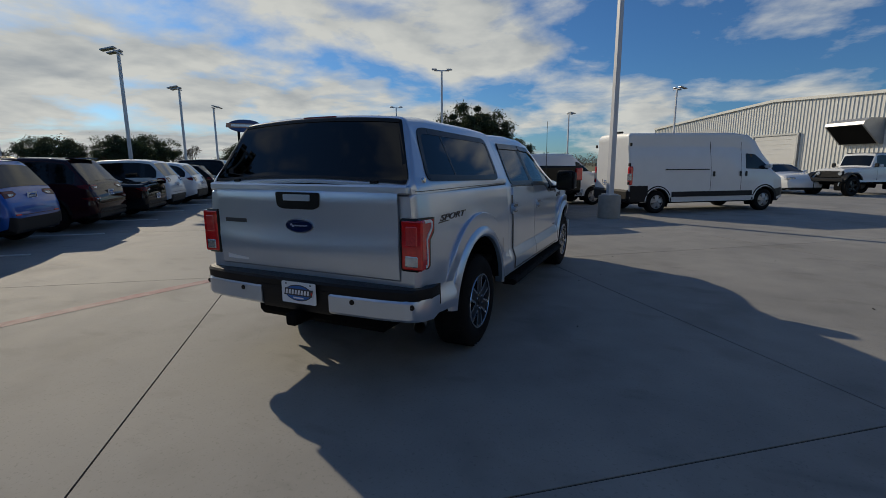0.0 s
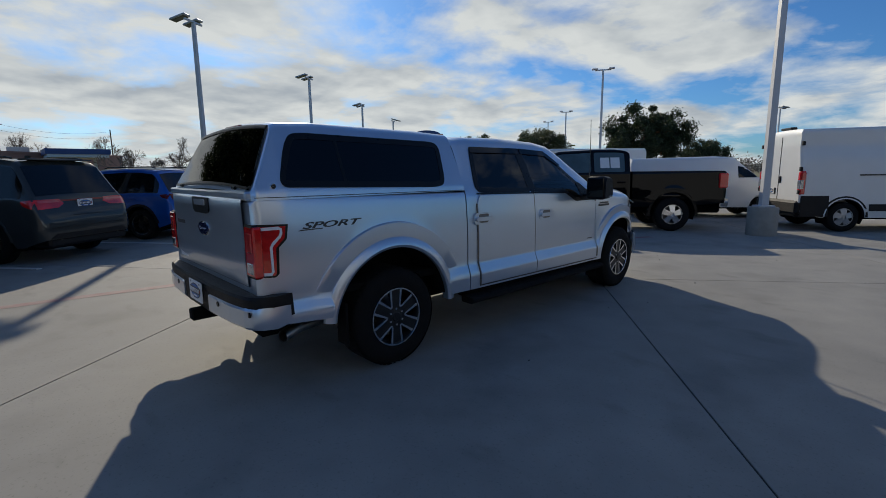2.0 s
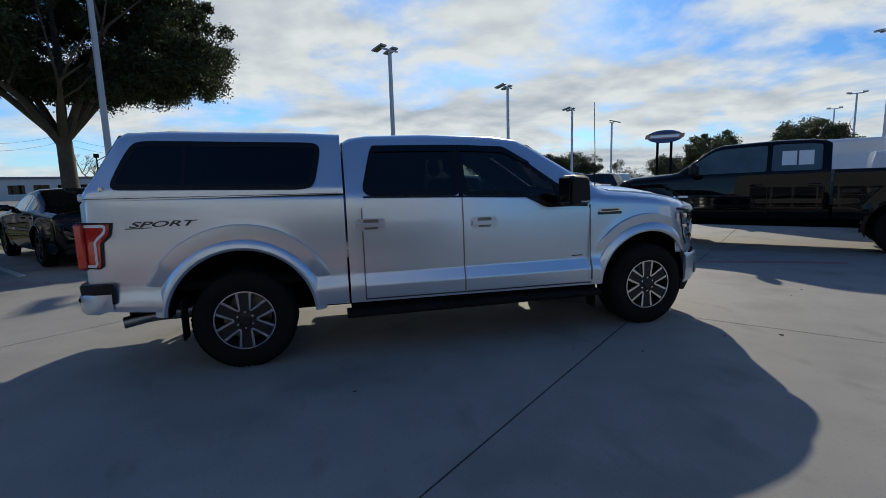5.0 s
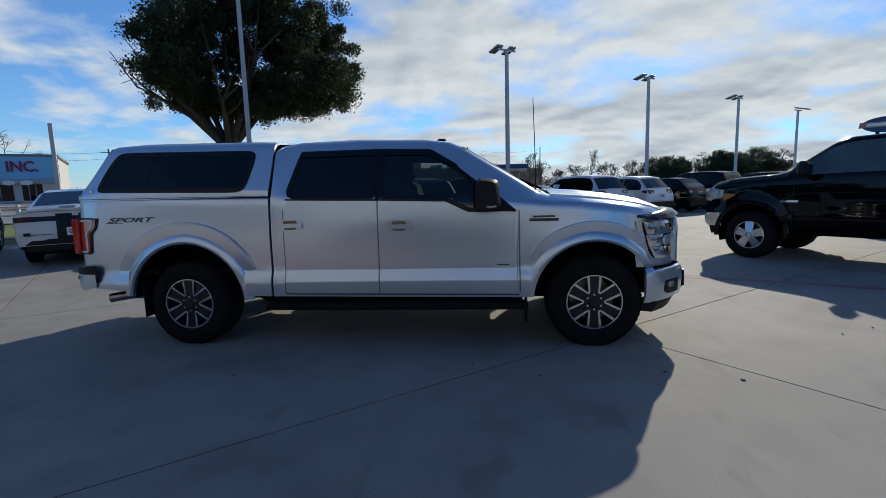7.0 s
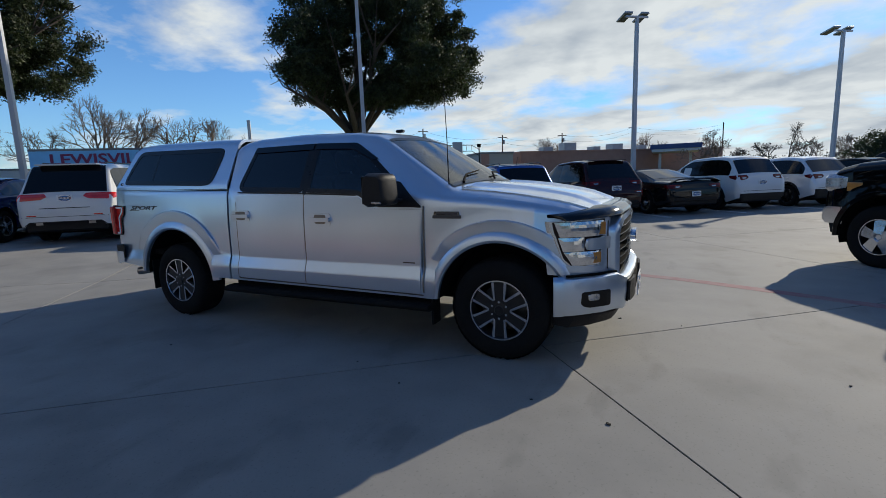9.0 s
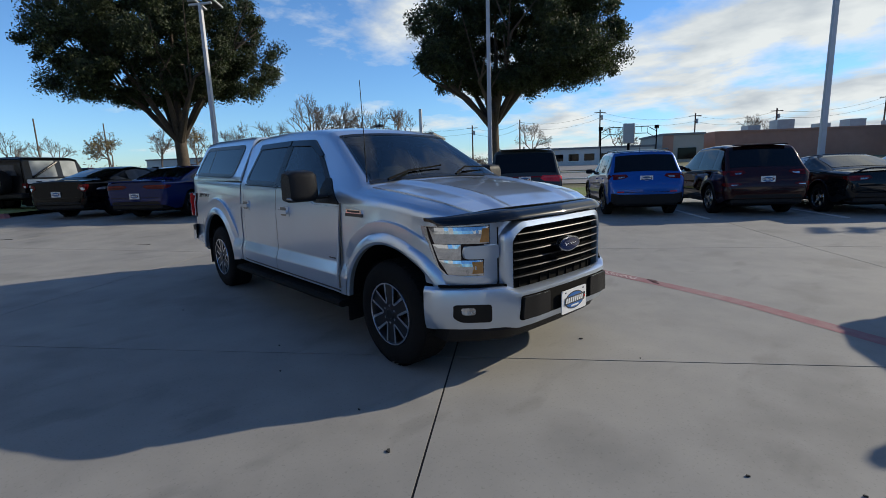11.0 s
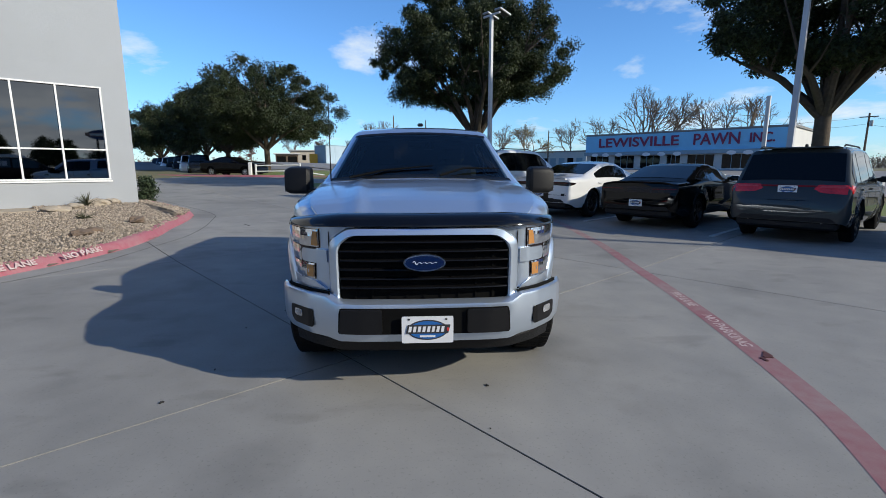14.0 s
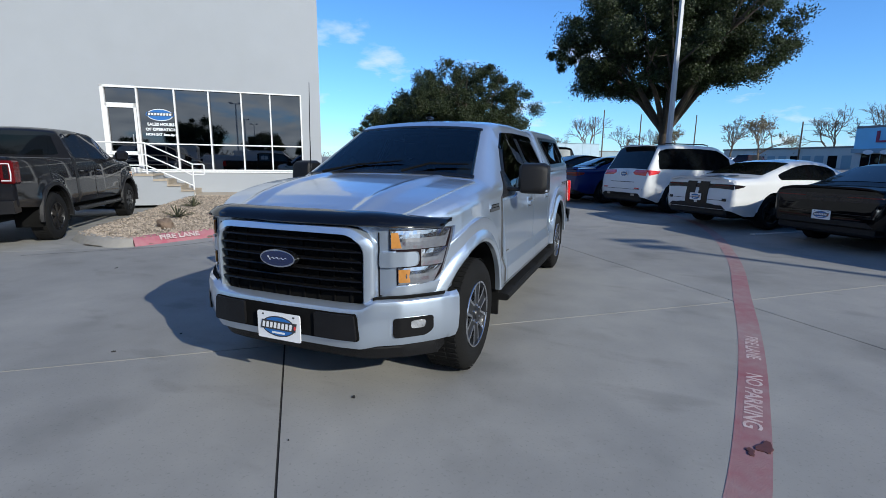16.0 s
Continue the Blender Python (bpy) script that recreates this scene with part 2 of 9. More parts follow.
def weathered(m):
    """Adds old dark stains, tyre wear and fine grit to a slab."""
    n, l = m.node_tree.nodes, m.node_tree.links
    p = n["Principled BSDF"]
    src = p.inputs["Base Color"].links[0].from_socket
    where = n.new("ShaderNodeNewGeometry").outputs["Position"]
    for scale, detail, lo, hi, dark, stretch in ((0.9, 5.0, 0.54, 0.68, 0.80, (1, 1, 1)), (3.1, 6.0, 0.60, 0.70, 0.84, (1, 0.45, 1)), (55.0, 2.0, 0.60, 0.72, 0.82, (1, 1, 1)), (0.35, 3.0, 0.42, 0.62, 0.90, (1, 1, 1))):
        mp = n.new("ShaderNodeMapping")
        mp.inputs["Scale"].default_value = stretch
        mp.inputs["Rotation"].default_value = (0, 0, scale)
        l.new(where, mp.inputs[0])
        t, r, mul = n.new("ShaderNodeTexNoise"), n.new("ShaderNodeValToRGB"), n.new("ShaderNodeMix")
        t.inputs["Scale"].default_value, t.inputs["Detail"].default_value = scale, detail
        l.new(mp.outputs[0], t.inputs["Vector"])
        r.color_ramp.elements[0].position, r.color_ramp.elements[1].position = lo, hi
        r.color_ramp.elements[0].color, r.color_ramp.elements[1].color = (1, 1, 1, 1), (dark, dark, dark, 1)
        l.new(t.outputs[0], r.inputs[0])
        mul.data_type, mul.blend_type = "RGBA", "MULTIPLY"
        mul.inputs[0].default_value = 1
        l.new(src, mul.inputs[6])
        l.new(r.outputs[0], mul.inputs[7])
        src = mul.outputs[2]
    l.new(src, p.inputs["Base Color"])


weathered(M_CONCRETE)
M_JOINT = material("joint_filler", (0.022, 0.021, 0.020), 0.9, vary=0.3, scale=40)
M_KERB = material("kerb_concrete", (0.28, 0.265, 0.235), 0.85, vary=0.15, scale=8, bump=0.3, bump_scale=70)
M_PINK = material("faded_red_paint", (0.25, 0.088, 0.105), 0.8, scale=9, second=(0.28, 0.20, 0.195), bump=0.2, bump_scale=90)
M_PINK_WORN = material("worn_red_paint", (0.255, 0.125, 0.13), 0.8, scale=9, second=(0.285, 0.225, 0.21), bump=0.2, bump_scale=90)
M_KERB_RED = material("red_kerb_paint", (0.33, 0.085, 0.12), 0.75, scale=12, second=(0.33, 0.17, 0.18), bump=0.25, bump_scale=70)
M_STRIPE = material("white_road_paint", (0.62, 0.62, 0.60), 0.8, scale=14, second=(0.42, 0.42, 0.40))
M_LETTER = material("white_letter_paint", (0.56, 0.49, 0.47), 0.8, scale=25, second=(0.40, 0.27, 0.26))
M_GRASS = material("grass", (0.12, 0.20, 0.035), 0.9, scale=3.0, second=(0.20, 0.20, 0.07), bump=0.6, bump_scale=60)
M_DRYGRASS = material("winter_grass", (0.20, 0.17, 0.085), 0.9, scale=0.8, second=(0.11, 0.115, 0.05), bump=0.5, bump_scale=30)
M_ROAD = material("old_road_concrete", (0.25, 0.24, 0.225), 0.85, scale=1.0, second=(0.17, 0.165, 0.16), bump=0.2, bump_scale=60)
M_STUCCO = material("white_stucco", (0.375, 0.395, 0.42), 0.85, scale=1.4, second=(0.345, 0.362, 0.383), bump=0.35, bump_scale=140)
M_FRAME = material("white_frame", (0.74, 0.74, 0.73), 0.5, vary=0.05, scale=10)
M_GRAVEL = material("gravel", (0.30, 0.25, 0.195), 0.85, island=0.45, bump=0.3, bump_scale=120)
M_GRAVELBED = material("gravel_bed", (0.20, 0.165, 0.125), 0.9, scale=25, second=(0.10, 0.085, 0.065), bump=0.8, bump_scale=45)
M_ROCK = material("brown_rock", (0.22, 0.155, 0.105), 0.85, scale=6, second=(0.10, 0.075, 0.055), bump=0.7, bump_scale=14)
M_TANSTONE = material("tan_concrete", (0.40, 0.34, 0.26), 0.85, vary=0.14, scale=8, bump=0.3, bump_scale=60)
M_POLE = material("painted_pole", (0.50, 0.51, 0.53), 0.5, vary=0.06, scale=6)
M_GALV = material("galvanised", (0.36, 0.37, 0.38), 0.45, 0.6, vary=0.12, scale=12)
M_BARK = material("bark", (0.085, 0.066, 0.050), 0.95, vary=0.4, scale=10, bump=1.0, bump_scale=30)
M_LEAF = material("oak_leaves", (0.036, 0.050, 0.017), 0.6, island=0.6)
M_LEAF_LIGHT = material("elm_leaves", (0.078, 0.088, 0.032), 0.6, island=0.55)
M_LEAF_TAN = material("yellowing_leaves", (0.20, 0.155, 0.06), 0.7, island=0.5)
M_LEAF_RED = material("dark_red_leaves", (0.11, 0.022, 0.018), 0.7, island=0.5)
M_LEAF_BROWN = material("autumn_leaves", (0.16, 0.085, 0.035), 0.7, island=0.5)


def thin_leaf(m, share=0.28):
    """Lets sunlight glow through thin leaves."""
    n, l = m.node_tree.nodes, m.node_tree.links
    p, out = n["Principled BSDF"], n["Material Output"]
    tr, mix = n.new("ShaderNodeBsdfTranslucent"), n.new("ShaderNodeMixShader")
    if p.inputs["Base Color"].is_linked:
        l.new(p.inputs["Base Color"].links[0].from_socket, tr.inputs[0])
    else:
        tr.inputs[0].default_value = p.inputs["Base Color"].default_value
    mix.inputs[0].default_value = share
    l.new(p.outputs[0], mix.inputs[1])
    l.new(tr.outputs[0], mix.inputs[2])
    l.new(mix.outputs[0], out.inputs[0])


for m in (M_LEAF, M_LEAF_LIGHT, M_LEAF_BROWN):
    thin_leaf(m)
M_TWIG = material("bare_twigs", (0.17, 0.135, 0.105), 0.9, vary=0.3, scale=5)
M_YUCCA = material("yucca_leaves", (0.075, 0.078, 0.045), 0.7, island=0.4)
M_SIGNBLUE = material("sign_blue", (0.25, 0.55, 0.80), 0.6, vary=0.08, scale=1.0)
M_NAVYTRIM = material("navy_trim", (0.02, 0.05, 0.16), 0.5, vary=0.1, scale=3)
M_MAROONLET = material("maroon_letters", (0.22, 0.02, 0.07), 0.5)
M_GREYBLUE = material("bluegrey_wall", (0.27, 0.36, 0.42), 0.7, vary=0.1, scale=0.8)
M_PALEBLUE = material("pale_blue_metal", (0.36, 0.47, 0.56), 0.5, 0.1, vary=0.10, scale=0.9)
M_METALWALL = material("corrugated_metal", (0.56, 0.56, 0.53), 0.5, 0.1, vary=0.07, scale=1.5)
M_BRICK = material("brown_brick", (0.45, 0.25, 0.18), 0.85, scale=1.2, second=(0.36, 0.19, 0.135), bump=0.4, bump_scale=20)
M_TANWALL = material("tan_wall", (0.42, 0.38, 0.32), 0.8, vary=0.1, scale=0.8)
M_PALEWALL = material("pale_wall", (0.58, 0.58, 0.56), 0.8, vary=0.08, scale=0.8)
M_GREYROOF = material("grey_roof", (0.20, 0.20, 0.20), 0.8, vary=0.15, scale=1)
M_WOODPOLE = material("wood_pole", (0.12, 0.085, 0.06), 0.9, vary=0.25, scale=6)
M_WIRE = material("wire", (0.02, 0.02, 0.02), 0.6)
M_YELLOW = material("yellow_paint", (0.65, 0.38, 0.03), 0.5, vary=0.1, scale=8)
M_OIL = material("oil_stain", (0.10, 0.035, 0.03), 0.6, vary=0.4, scale=20)
M_STICKER = material("window_sticker", (0.72, 0.73, 0.74), 0.5, vary=0.05, scale=30)
M_HEDGE = material("hedge_leaves", (0.028, 0.045, 0.018), 0.7, island=0.5)
M_DISC = material("brake_disc", (0.20, 0.19, 0.18), 0.4, 0.9, vary=0.2, scale=30)

M_DECALBLUE = material("decal_blue", (0.03, 0.14, 0.42), 0.4)

# ---- shape helpers ----
LOT = radians(40.4)
HEAD_LINES = 130.0
LC, LS = math.cos(LOT), math.sin(LOT)


def lot(a, b, z=0.0):
    """A place in the lot's own grid: a along the rows of stalls, b across them."""
    return Vector((a * LC - b * LS, a * LS + b * LC, z))


class Geo:
    """Collects vertices and faces for one mesh."""

    def __init__(self):
        self.v, self.f = [], []

    def add(self, verts, faces):
        k = len(self.v)
        self.v += [tuple(p) for p in verts]
        self.f += [tuple(i + k for i in f) for f in faces]
        return self

    def box(self, x0, x1, y0, y1, z0, z1, bev=0.0, m=None):
        bev = min(bev, (x1 - x0) * 0.45, (y1 - y0) * 0.45, (z1 - z0) * 0.45)
        lo, hi = (x0, y0, z0), (x1, y1, z1)
        if bev <= 0:
            vs = [Vector((hi[0] if i & 1 else lo[0], hi[1] if i & 2 else lo[1], hi[2] if i & 4 else lo[2])) for i in range(8)]
            fs = [(0, 2, 3, 1), (4, 5, 7, 6), (0, 1, 5, 4), (2, 6, 7, 3), (0, 4, 6, 2), (1, 3, 7, 5)]
        else:
            vs, fs = [], []
            for i in range(8):
                for ax in range(3):
                    p = [hi[k] if i >> k & 1 else lo[k] for k in range(3)]
                    for k in range(3):
                        if k != ax:
                            p[k] += -bev if i >> k & 1 else bev
                    vs.append(Vector(p))
            cyc = {0: (0, 2, 6, 4), 1: (0, 4, 5, 1), 2: (0, 1, 3, 2)}
            for ax in range(3):
                q = cyc[ax]
                fs.append(tuple(c * 3 + ax for c in reversed(q)))
                fs.append(tuple((c | 1 << ax) * 3 + ax for c in q))
            for ax in range(3):
                o1, o2 = (ax + 1) % 3, (ax + 2) % 3
                for s1 in (0, 1):
                    for s2 in (0, 1):
                        i = s1 << o1 | s2 << o2
                        j = i | 1 << ax
                        q = (i * 3 + o1, i * 3 + o2, j * 3 + o2, j * 3 + o1)
                        fs.append(q if s1 != s2 else tuple(reversed(q)))
            for i in range(8):
                q = (i * 3, i * 3 + 1, i * 3 + 2)
                fs.append(q if bin(i).count("1") % 2 else tuple(reversed(q)))
        if m is not None:
            vs = [m @ p for p in vs]
        return self.add(vs, fs)

    def loft(self, rings, closed=True, caps=True, flip=False):
        n = len(rings[0])
        k = len(self.v)
        for r in rings:
            self.v += [tuple(p) for p in r]
        for i in range(len(rings) - 1):
            for j in range(n if closed else n - 1):
                a, b = k + i * n + j, k + i * n + (j + 1) % n
                q = (a, b, b + n, a + n)
                self.f.append(tuple(reversed(q)) if flip else q)
        if caps:
            first, last = tuple(range(k + n - 1, k - 1, -1)), tuple(range(k + (len(rings) - 1) * n, k + len(rings) * n))
            self.f += [tuple(reversed(first)), tuple(reversed(last))] if flip else [first, last]
        return self

    def tube(self, points, radius, n=8, caps=True):
        pts = [Vector(p) for p in points]
        rs = radius if isinstance(radius, (list, tuple)) else [radius] * len(pts)
        rings = []
        side = None
        for i, p in enumerate(pts):
            d = (pts[min(i + 1, len(pts) - 1)] - pts[max(i - 1, 0)]).normalized()
            if side is None:
                side = d.orthogonal().normalized()
            side = (side - d * side.dot(d)).normalized()
            up = d.cross(side)
            rings.append([p + (side * math.cos(2 * math.pi * j / n) + up * math.sin(2 * math.pi * j / n)) * rs[i] for j in range(n)])
        return self.loft(rings, True, caps)

    def lathe(self, profile, n, at=(0, 0, 0), close=False):
        """profile: (radius, y) pairs, turned round the y axis at a place."""
        rings = []
        for r, h in profile:
            rings.append([(at[0] + r * math.cos(2 * math.pi * j / n), at[1] + h, at[2] + r * math.sin(2 * math.pi * j / n)) for j in range(n)])
        if close:
            rings.append(rings[0])
        return self.loft(rings, True, False)

    def prism(self, poly, h0, h1, put):
        """A polygon (u, v) drawn from height h0 to h1; put(u, v, h) gives the place."""
        n = len(poly)
        vs = [put(u, v, h0) for u, v in poly] + [put(u, v, h1) for u, v in poly]
        fs = [tuple(range(n - 1, -1, -1)), tuple(range(n, 2 * n))]
        fs += [(i, (i + 1) % n, n + (i + 1) % n, n + i) for i in range(n)]
        return self.add(vs, fs)

    def sheet(self, rows):
        n = len(rows[0])
        k = len(self.v)
        for r in rows:
            self.v += [tuple(p) for p in r]
        for i in range(len(rows) - 1):
            for j in range(n - 1):
                a = k + i * n + j
                self.f.append((a, a + 1, a + n + 1, a + n))
        return self

    def mesh(self, name, mat, smooth=35):
        me = bpy.data.meshes.new(name)
        me.from_pydata(self.v, [], self.f)
        me.materials.append(mat)
        me.update()
        bm = bmesh.new()
        bm.from_mesh(me)
        bmesh.ops.recalc_face_normals(bm, faces=bm.faces)
        bm.to_mesh(me)
        bm.free()
        if smooth:
            me.polygons.foreach_set("use_smooth", [True] * len(me.polygons))
            me.set_sharp_from_angle(angle=radians(smooth))
        return me

    def make(self, name, mat, parent=None, label="", smooth=35):
        ob = new(name, self.mesh(name, mat, smooth))
        if parent is not None:
            ob.parent = parent
        if label:
            ob["label"] = label
        return ob


def shared(name, me, parent, m=None, label=""):
    """One more part on a mesh that exists."""
    ob = new(name, me)
    ob.parent = parent
    if m is not None:
        ob.matrix_basis = m
    if label:
        ob["label"] = label
    return ob


def thing(name, label, category, group="", m=None, kind=""):
    ob = tagged(new(name), label, category, group, kind)
    ob.empty_display_size = 0.2
    if m is not None:
        ob.matrix_basis = m
    return ob


def round_poly(poly, r, k=4):
    """The polygon with its corners rounded."""
    out = []
    n = len(poly)
    for i in range(n):
        p, a, b = Vector(poly[i]), Vector(poly[i - 1]), Vector(poly[(i + 1) % n])
        ra = min(r, (a - p).length * 0.45)
        rb = min(r, (b - p).length * 0.45)
        s, e = p + (a - p).normalized() * ra, p + (b - p).normalized() * rb
        for j in range(k + 1):
            t = j / k
            out.append(tuple(s * (1 - t) ** 2 + p * 2 * t * (1 - t) + e * t * t))
    return out


def inside(poly, u, v):
    hit = False
    n = len(poly)
    for i in range(n):
        (x1, y1), (x2, y2) = poly[i], poly[i - 1]
        if (y1 > v) != (y2 > v) and u < (x2 - x1) * (v - y1) / (y2 - y1) + x1:
            hit = not hit
    return hit


def span(poly, u):
    """Lowest and highest v of a convex polygon at u."""
    vs = []
    n = len(poly)
    for i in range(n):
        (x1, y1), (x2, y2) = poly[i], poly[i - 1]
        if min(x1, x2) <= u <= max(x1, x2):
            vs.append(y1 if x1 == x2 else y1 + (y2 - y1) * (u - x1) / (x2 - x1))
            if x1 == x2:
                vs.append(y2)
    return min(vs), max(vs)


class Shell:
    """A vehicle's skin. rows: x, shoulder height, top edge height, half width at the shoulder, half width at the top edge.
    Wheel arches are let into its lower edge."""

    def __init__(self, rows, sill, arches, crown=0.03, step=0.04, bulge=0.0, tuck=0.05, rs=0.05, rt=0.08, crease=0.68, rise=(), n1=11, shelf=0.012, slope=0.022):
        self.n1, self.shelf, self.slope = n1, shelf, slope
        r = np.array(rows, float)
        self.r, self.sill, self.arches, self.crown = r, sill, arches, crown
        self.bulge, self.tuck, self.rs, self.rt, self.crease = bulge, tuck, rs, rt, crease
        self.rise = rise
        xs = set(np.round(np.arange(r[0, 0], r[-1, 0], step), 4)) | {float(x) for x in r[:, 0]}
        for xa, za, ra in arches:
            xs = {x for x in xs if abs(abs(x - xa) - ra) > 0.012 or x in r[:, 0]}
            for k in range(25):
                x = xa - ra * math.cos(math.pi * k / 24)
                if r[0, 0] < x < r[-1, 0]:
                    xs.add(round(x, 4))
        self.xs = sorted(xs)

    def at(self, x):
        return [float(np.interp(x, self.r[:, 0], self.r[:, k])) for k in range(1, 5)]

    def low(self, x):
        z = float(np.interp(x, [p[0] for p in self.rise], [p[1] for p in self.rise])) if self.rise else self.sill
        for xa, za, ra in self.arches:
            if abs(x - xa) < ra:
                z = max(z, za + math.sqrt(max(0, ra * ra - (x - xa) ** 2)))
        return z

    def side(self, x, z, ws, zs):
        y = ws - self.tuck * max(0.0, (self.crease - z) / 0.25) ** 1.5 - 0.018 * (max(0.0, z - 0.85) / 0.4) ** 2
        if z > self.crease:
            y -= self.shelf * min(1.0, (z - self.crease) / self.slope)
        for xa, za, ra in self.arches:
            d = math.hypot(x - xa, (z - za) * 0.97) - ra
            if d < 0.2 and z > za - 0.1:
                s = max(0.0, min(1.0, 1 - d / 0.2))
                y += self.bulge * s * s * (3 - 2 * s)
        return y

    def half(self, x):
        zs, zt, ws, wt = self.at(x)
        zb = min(self.low(x), zs - 0.02)
        pts = []
        n1 = self.n1
        rs = min(self.rs, (zs - zb) * 0.4)
        zz = [zb + (zs - rs - zb) * k / (n1 - 1) for k in range(n1)]
        if n1 > 15:
            # rows on both sides of the crease keep it crisp
            want = self.crease
            if zb + 0.05 < want < zs - rs - 0.06:
                k = min(range(1, n1 - 3), key=lambda i: abs(zz[i] - want))
                zz[k] = want
                far = want + self.slope
                m = min(range(k + 1, n1 - 1), key=lambda i: abs(zz[i] - far))
                zz[m] = far
                zz[m + 1] = max(zz[m + 1], far + 0.013)
            zz.sort()
        for z in zz:
            pts.append((self.side(x, z, ws, zs), z))
        s = Vector((self.side(x, zs, ws, zs), zs))
        e = Vector((wt, zt))
        d = e - s
        ln = max(d.length, 1e-4)
        a, b = Vector(pts[-1]), s + d * min(rs / ln, 0.35)
        for k in range(1, 4):
            t = k / 3
            pts.append(tuple(a * (1 - t) ** 2 + s * 2 * t * (1 - t) + b * t * t))
        rt = min(self.rt, ln * 0.4, wt * 0.5)
        c = e - d * (rt / ln)
        n2 = 14
        for k in range(1, n2 + 1):
            pts.append(tuple(b + (c - b) * (k / n2)))
        wi = wt - rt
        f = Vector((wi, zt + self.crown * (1 - (wi / wt) ** 2)))
        for k in range(1, 6):
            t = k / 5
            pts.append(tuple(c * (1 - t) ** 2 + e * 2 * t * (1 - t) + f * t * t))
        for k in range(1, 8):
            y = wi * (1 - k / 7)
            pts.append((y, zt + self.crown * (1 - (y / wt) ** 2)))
        return pts

    def y_at(self, x, z):
        h = self.half(x)[:self.n1 + 22]
        return float(np.interp(z, [p[1] for p in h], [p[0] for p in h]))

    def z_at(self, x, y):
        h = self.half(x)[self.n1 + 3:]
        return float(np.interp(-abs(y), [-p[0] for p in h], [p[1] for p in h]))

    def skin(self, cut=None, inset=0.0, x0=None, x1=None, ends=True):
        g = Geo()
        xs = [x for x in self.xs if (x0 is None or x >= x0) and (x1 is None or x <= x1)]
        n = 0
        for x in xs:
            h = self.half(x)
            ring = [(x, -p[0] + inset, p[1] - (inset if k > self.n1 + 9 else 0)) for k, p in enumerate(h)] + [(x, p[0] - inset, p[1] - (inset if k > self.n1 + 9 else 0)) for k, p in reversed(list(enumerate(h[:-1])))]
            n = len(ring)
            g.v += ring
        for i in range(len(xs) - 1):
            for j in range(n - 1):
                a = i * n + j
                q = (a, a + 1, a + n + 1, a + n)
                if cut is not None:
                    c = [sum(g.v[k][m] for k in q) / 4 for m in range(3)]
                    if cut(c, (j if j < n // 2 else n - 2 - j) - self.n1 + 11):
                        continue
                g.f.append(q)
        if ends:
            g.f.append(tuple(range(n)))
            g.f.append(tuple(range(len(g.v) - 1, len(g.v) - 1 - n, -1)))
        return g

    def side_patch(self, poly, sign, off=0.006, nx=24, nz=6, depth=0.015):
        """A panel that lies on the side: a convex polygon (x, z)."""
        g = Geo()
        u0, u1 = min(p[0] for p in poly), max(p[0] for p in poly)
        e = (u1 - u0) * 1e-4
        rows = []
        for i in range(nx + 1):
            # closer columns at both ends keep round corners round
            t = 0.5 - 0.5 * math.cos(math.pi * i / nx)
            u = u0 + e + (u1 - u0 - 2 * e) * t
            lo, hi = span(poly, u)
            rows.append([(u, sign * (self.y_at(u, lo + (hi - lo) * j / nz) + off), lo + (hi - lo) * j / nz) for j in range(nz + 1)])
        g.sheet(rows)
        edge = [rows[i][0] for i in range(nx + 1)] + [rows[-1][j] for j in range(1, nz + 1)] + [rows[i][-1] for i in range(nx - 1, -1, -1)] + [rows[0][j] for j in range(nz - 1, 0, -1)]
        g.sheet([edge + edge[:1], [(p[0], p[1] - sign * depth, p[2]) for p in edge + edge[:1]]])
        return g

    def top_patch(self, x0, x1, margin, off=0.006, nx=14, ny=14, m0=None, zmin=None, bow=0.0):
        """A panel on the upper skin, such as a windscreen, between two x."""
        g = Geo()
        rows = []
        for i in range(nx + 1):
            x = x0 + (x1 - x0) * i / nx
            zs, zt, ws, wt = self.at(x)
            w = wt - (margin if m0 is None else m0 + (margin - m0) * i / nx)
            row = []
            for j in range(ny + 1):
                y = w * (2 * j / ny - 1)
                xx = x + bow * (1 - (y / w) ** 2)
                d = (self.z_at(xx + 0.02, y) - self.z_at(xx - 0.02, y)) / 0.04
                ln = math.hypot(1, d)
                row.append((xx - d / ln * off, y, self.z_at(xx, y) + off / ln))
            rows.append(row)
        g.sheet(rows)
        return g


    def rear_rings(self):
        """Profiles of the tail every 2 cm: half width by height, height by half width."""
        if not hasattr(self, "rings"):
            zg, yg = np.linspace(0.2, 2.2, 81), np.linspace(0.0, 1.1, 45)
            self.rings = []
            for x in np.arange(self.r[0, 0] + 1e-4, self.r[0, 0] + 1.5, 0.02):
                h = self.half(x)
                lo, up = h[:self.n1 + 22], h[self.n1 + 3:]
                ys = np.interp(zg, [p[1] for p in lo], [p[0] for p in lo])
                zs = np.interp(-yg, [-p[0] for p in up], [p[1] for p in up])
                self.rings.append((x, ys, zs))
            self.grid = (zg, yg)
        return self.rings

    def rear_x(self, y, z):
        zg, yg = self.grid if hasattr(self, "rings") else (self.rear_rings(), self.grid)[1]
        last = None
        for x, ys, zs in self.rings:
            m = min(float(np.interp(z, zg, ys)) - abs(y), float(np.interp(abs(y), yg, zs)) - z)
            if m >= 0:
                if last is None:
                    return x
                return last[0] + (x - last[0]) * (-last[1]) / max(m - last[1], 1e-6)
            last = (x, m)
        return self.rings[-1][0]

    def rear_patch(self, poly, off=0.008, ny=16, nz=4, depth=0.02):
        """A panel that lies on the tail: a polygon (y, z)."""
        g = Geo()
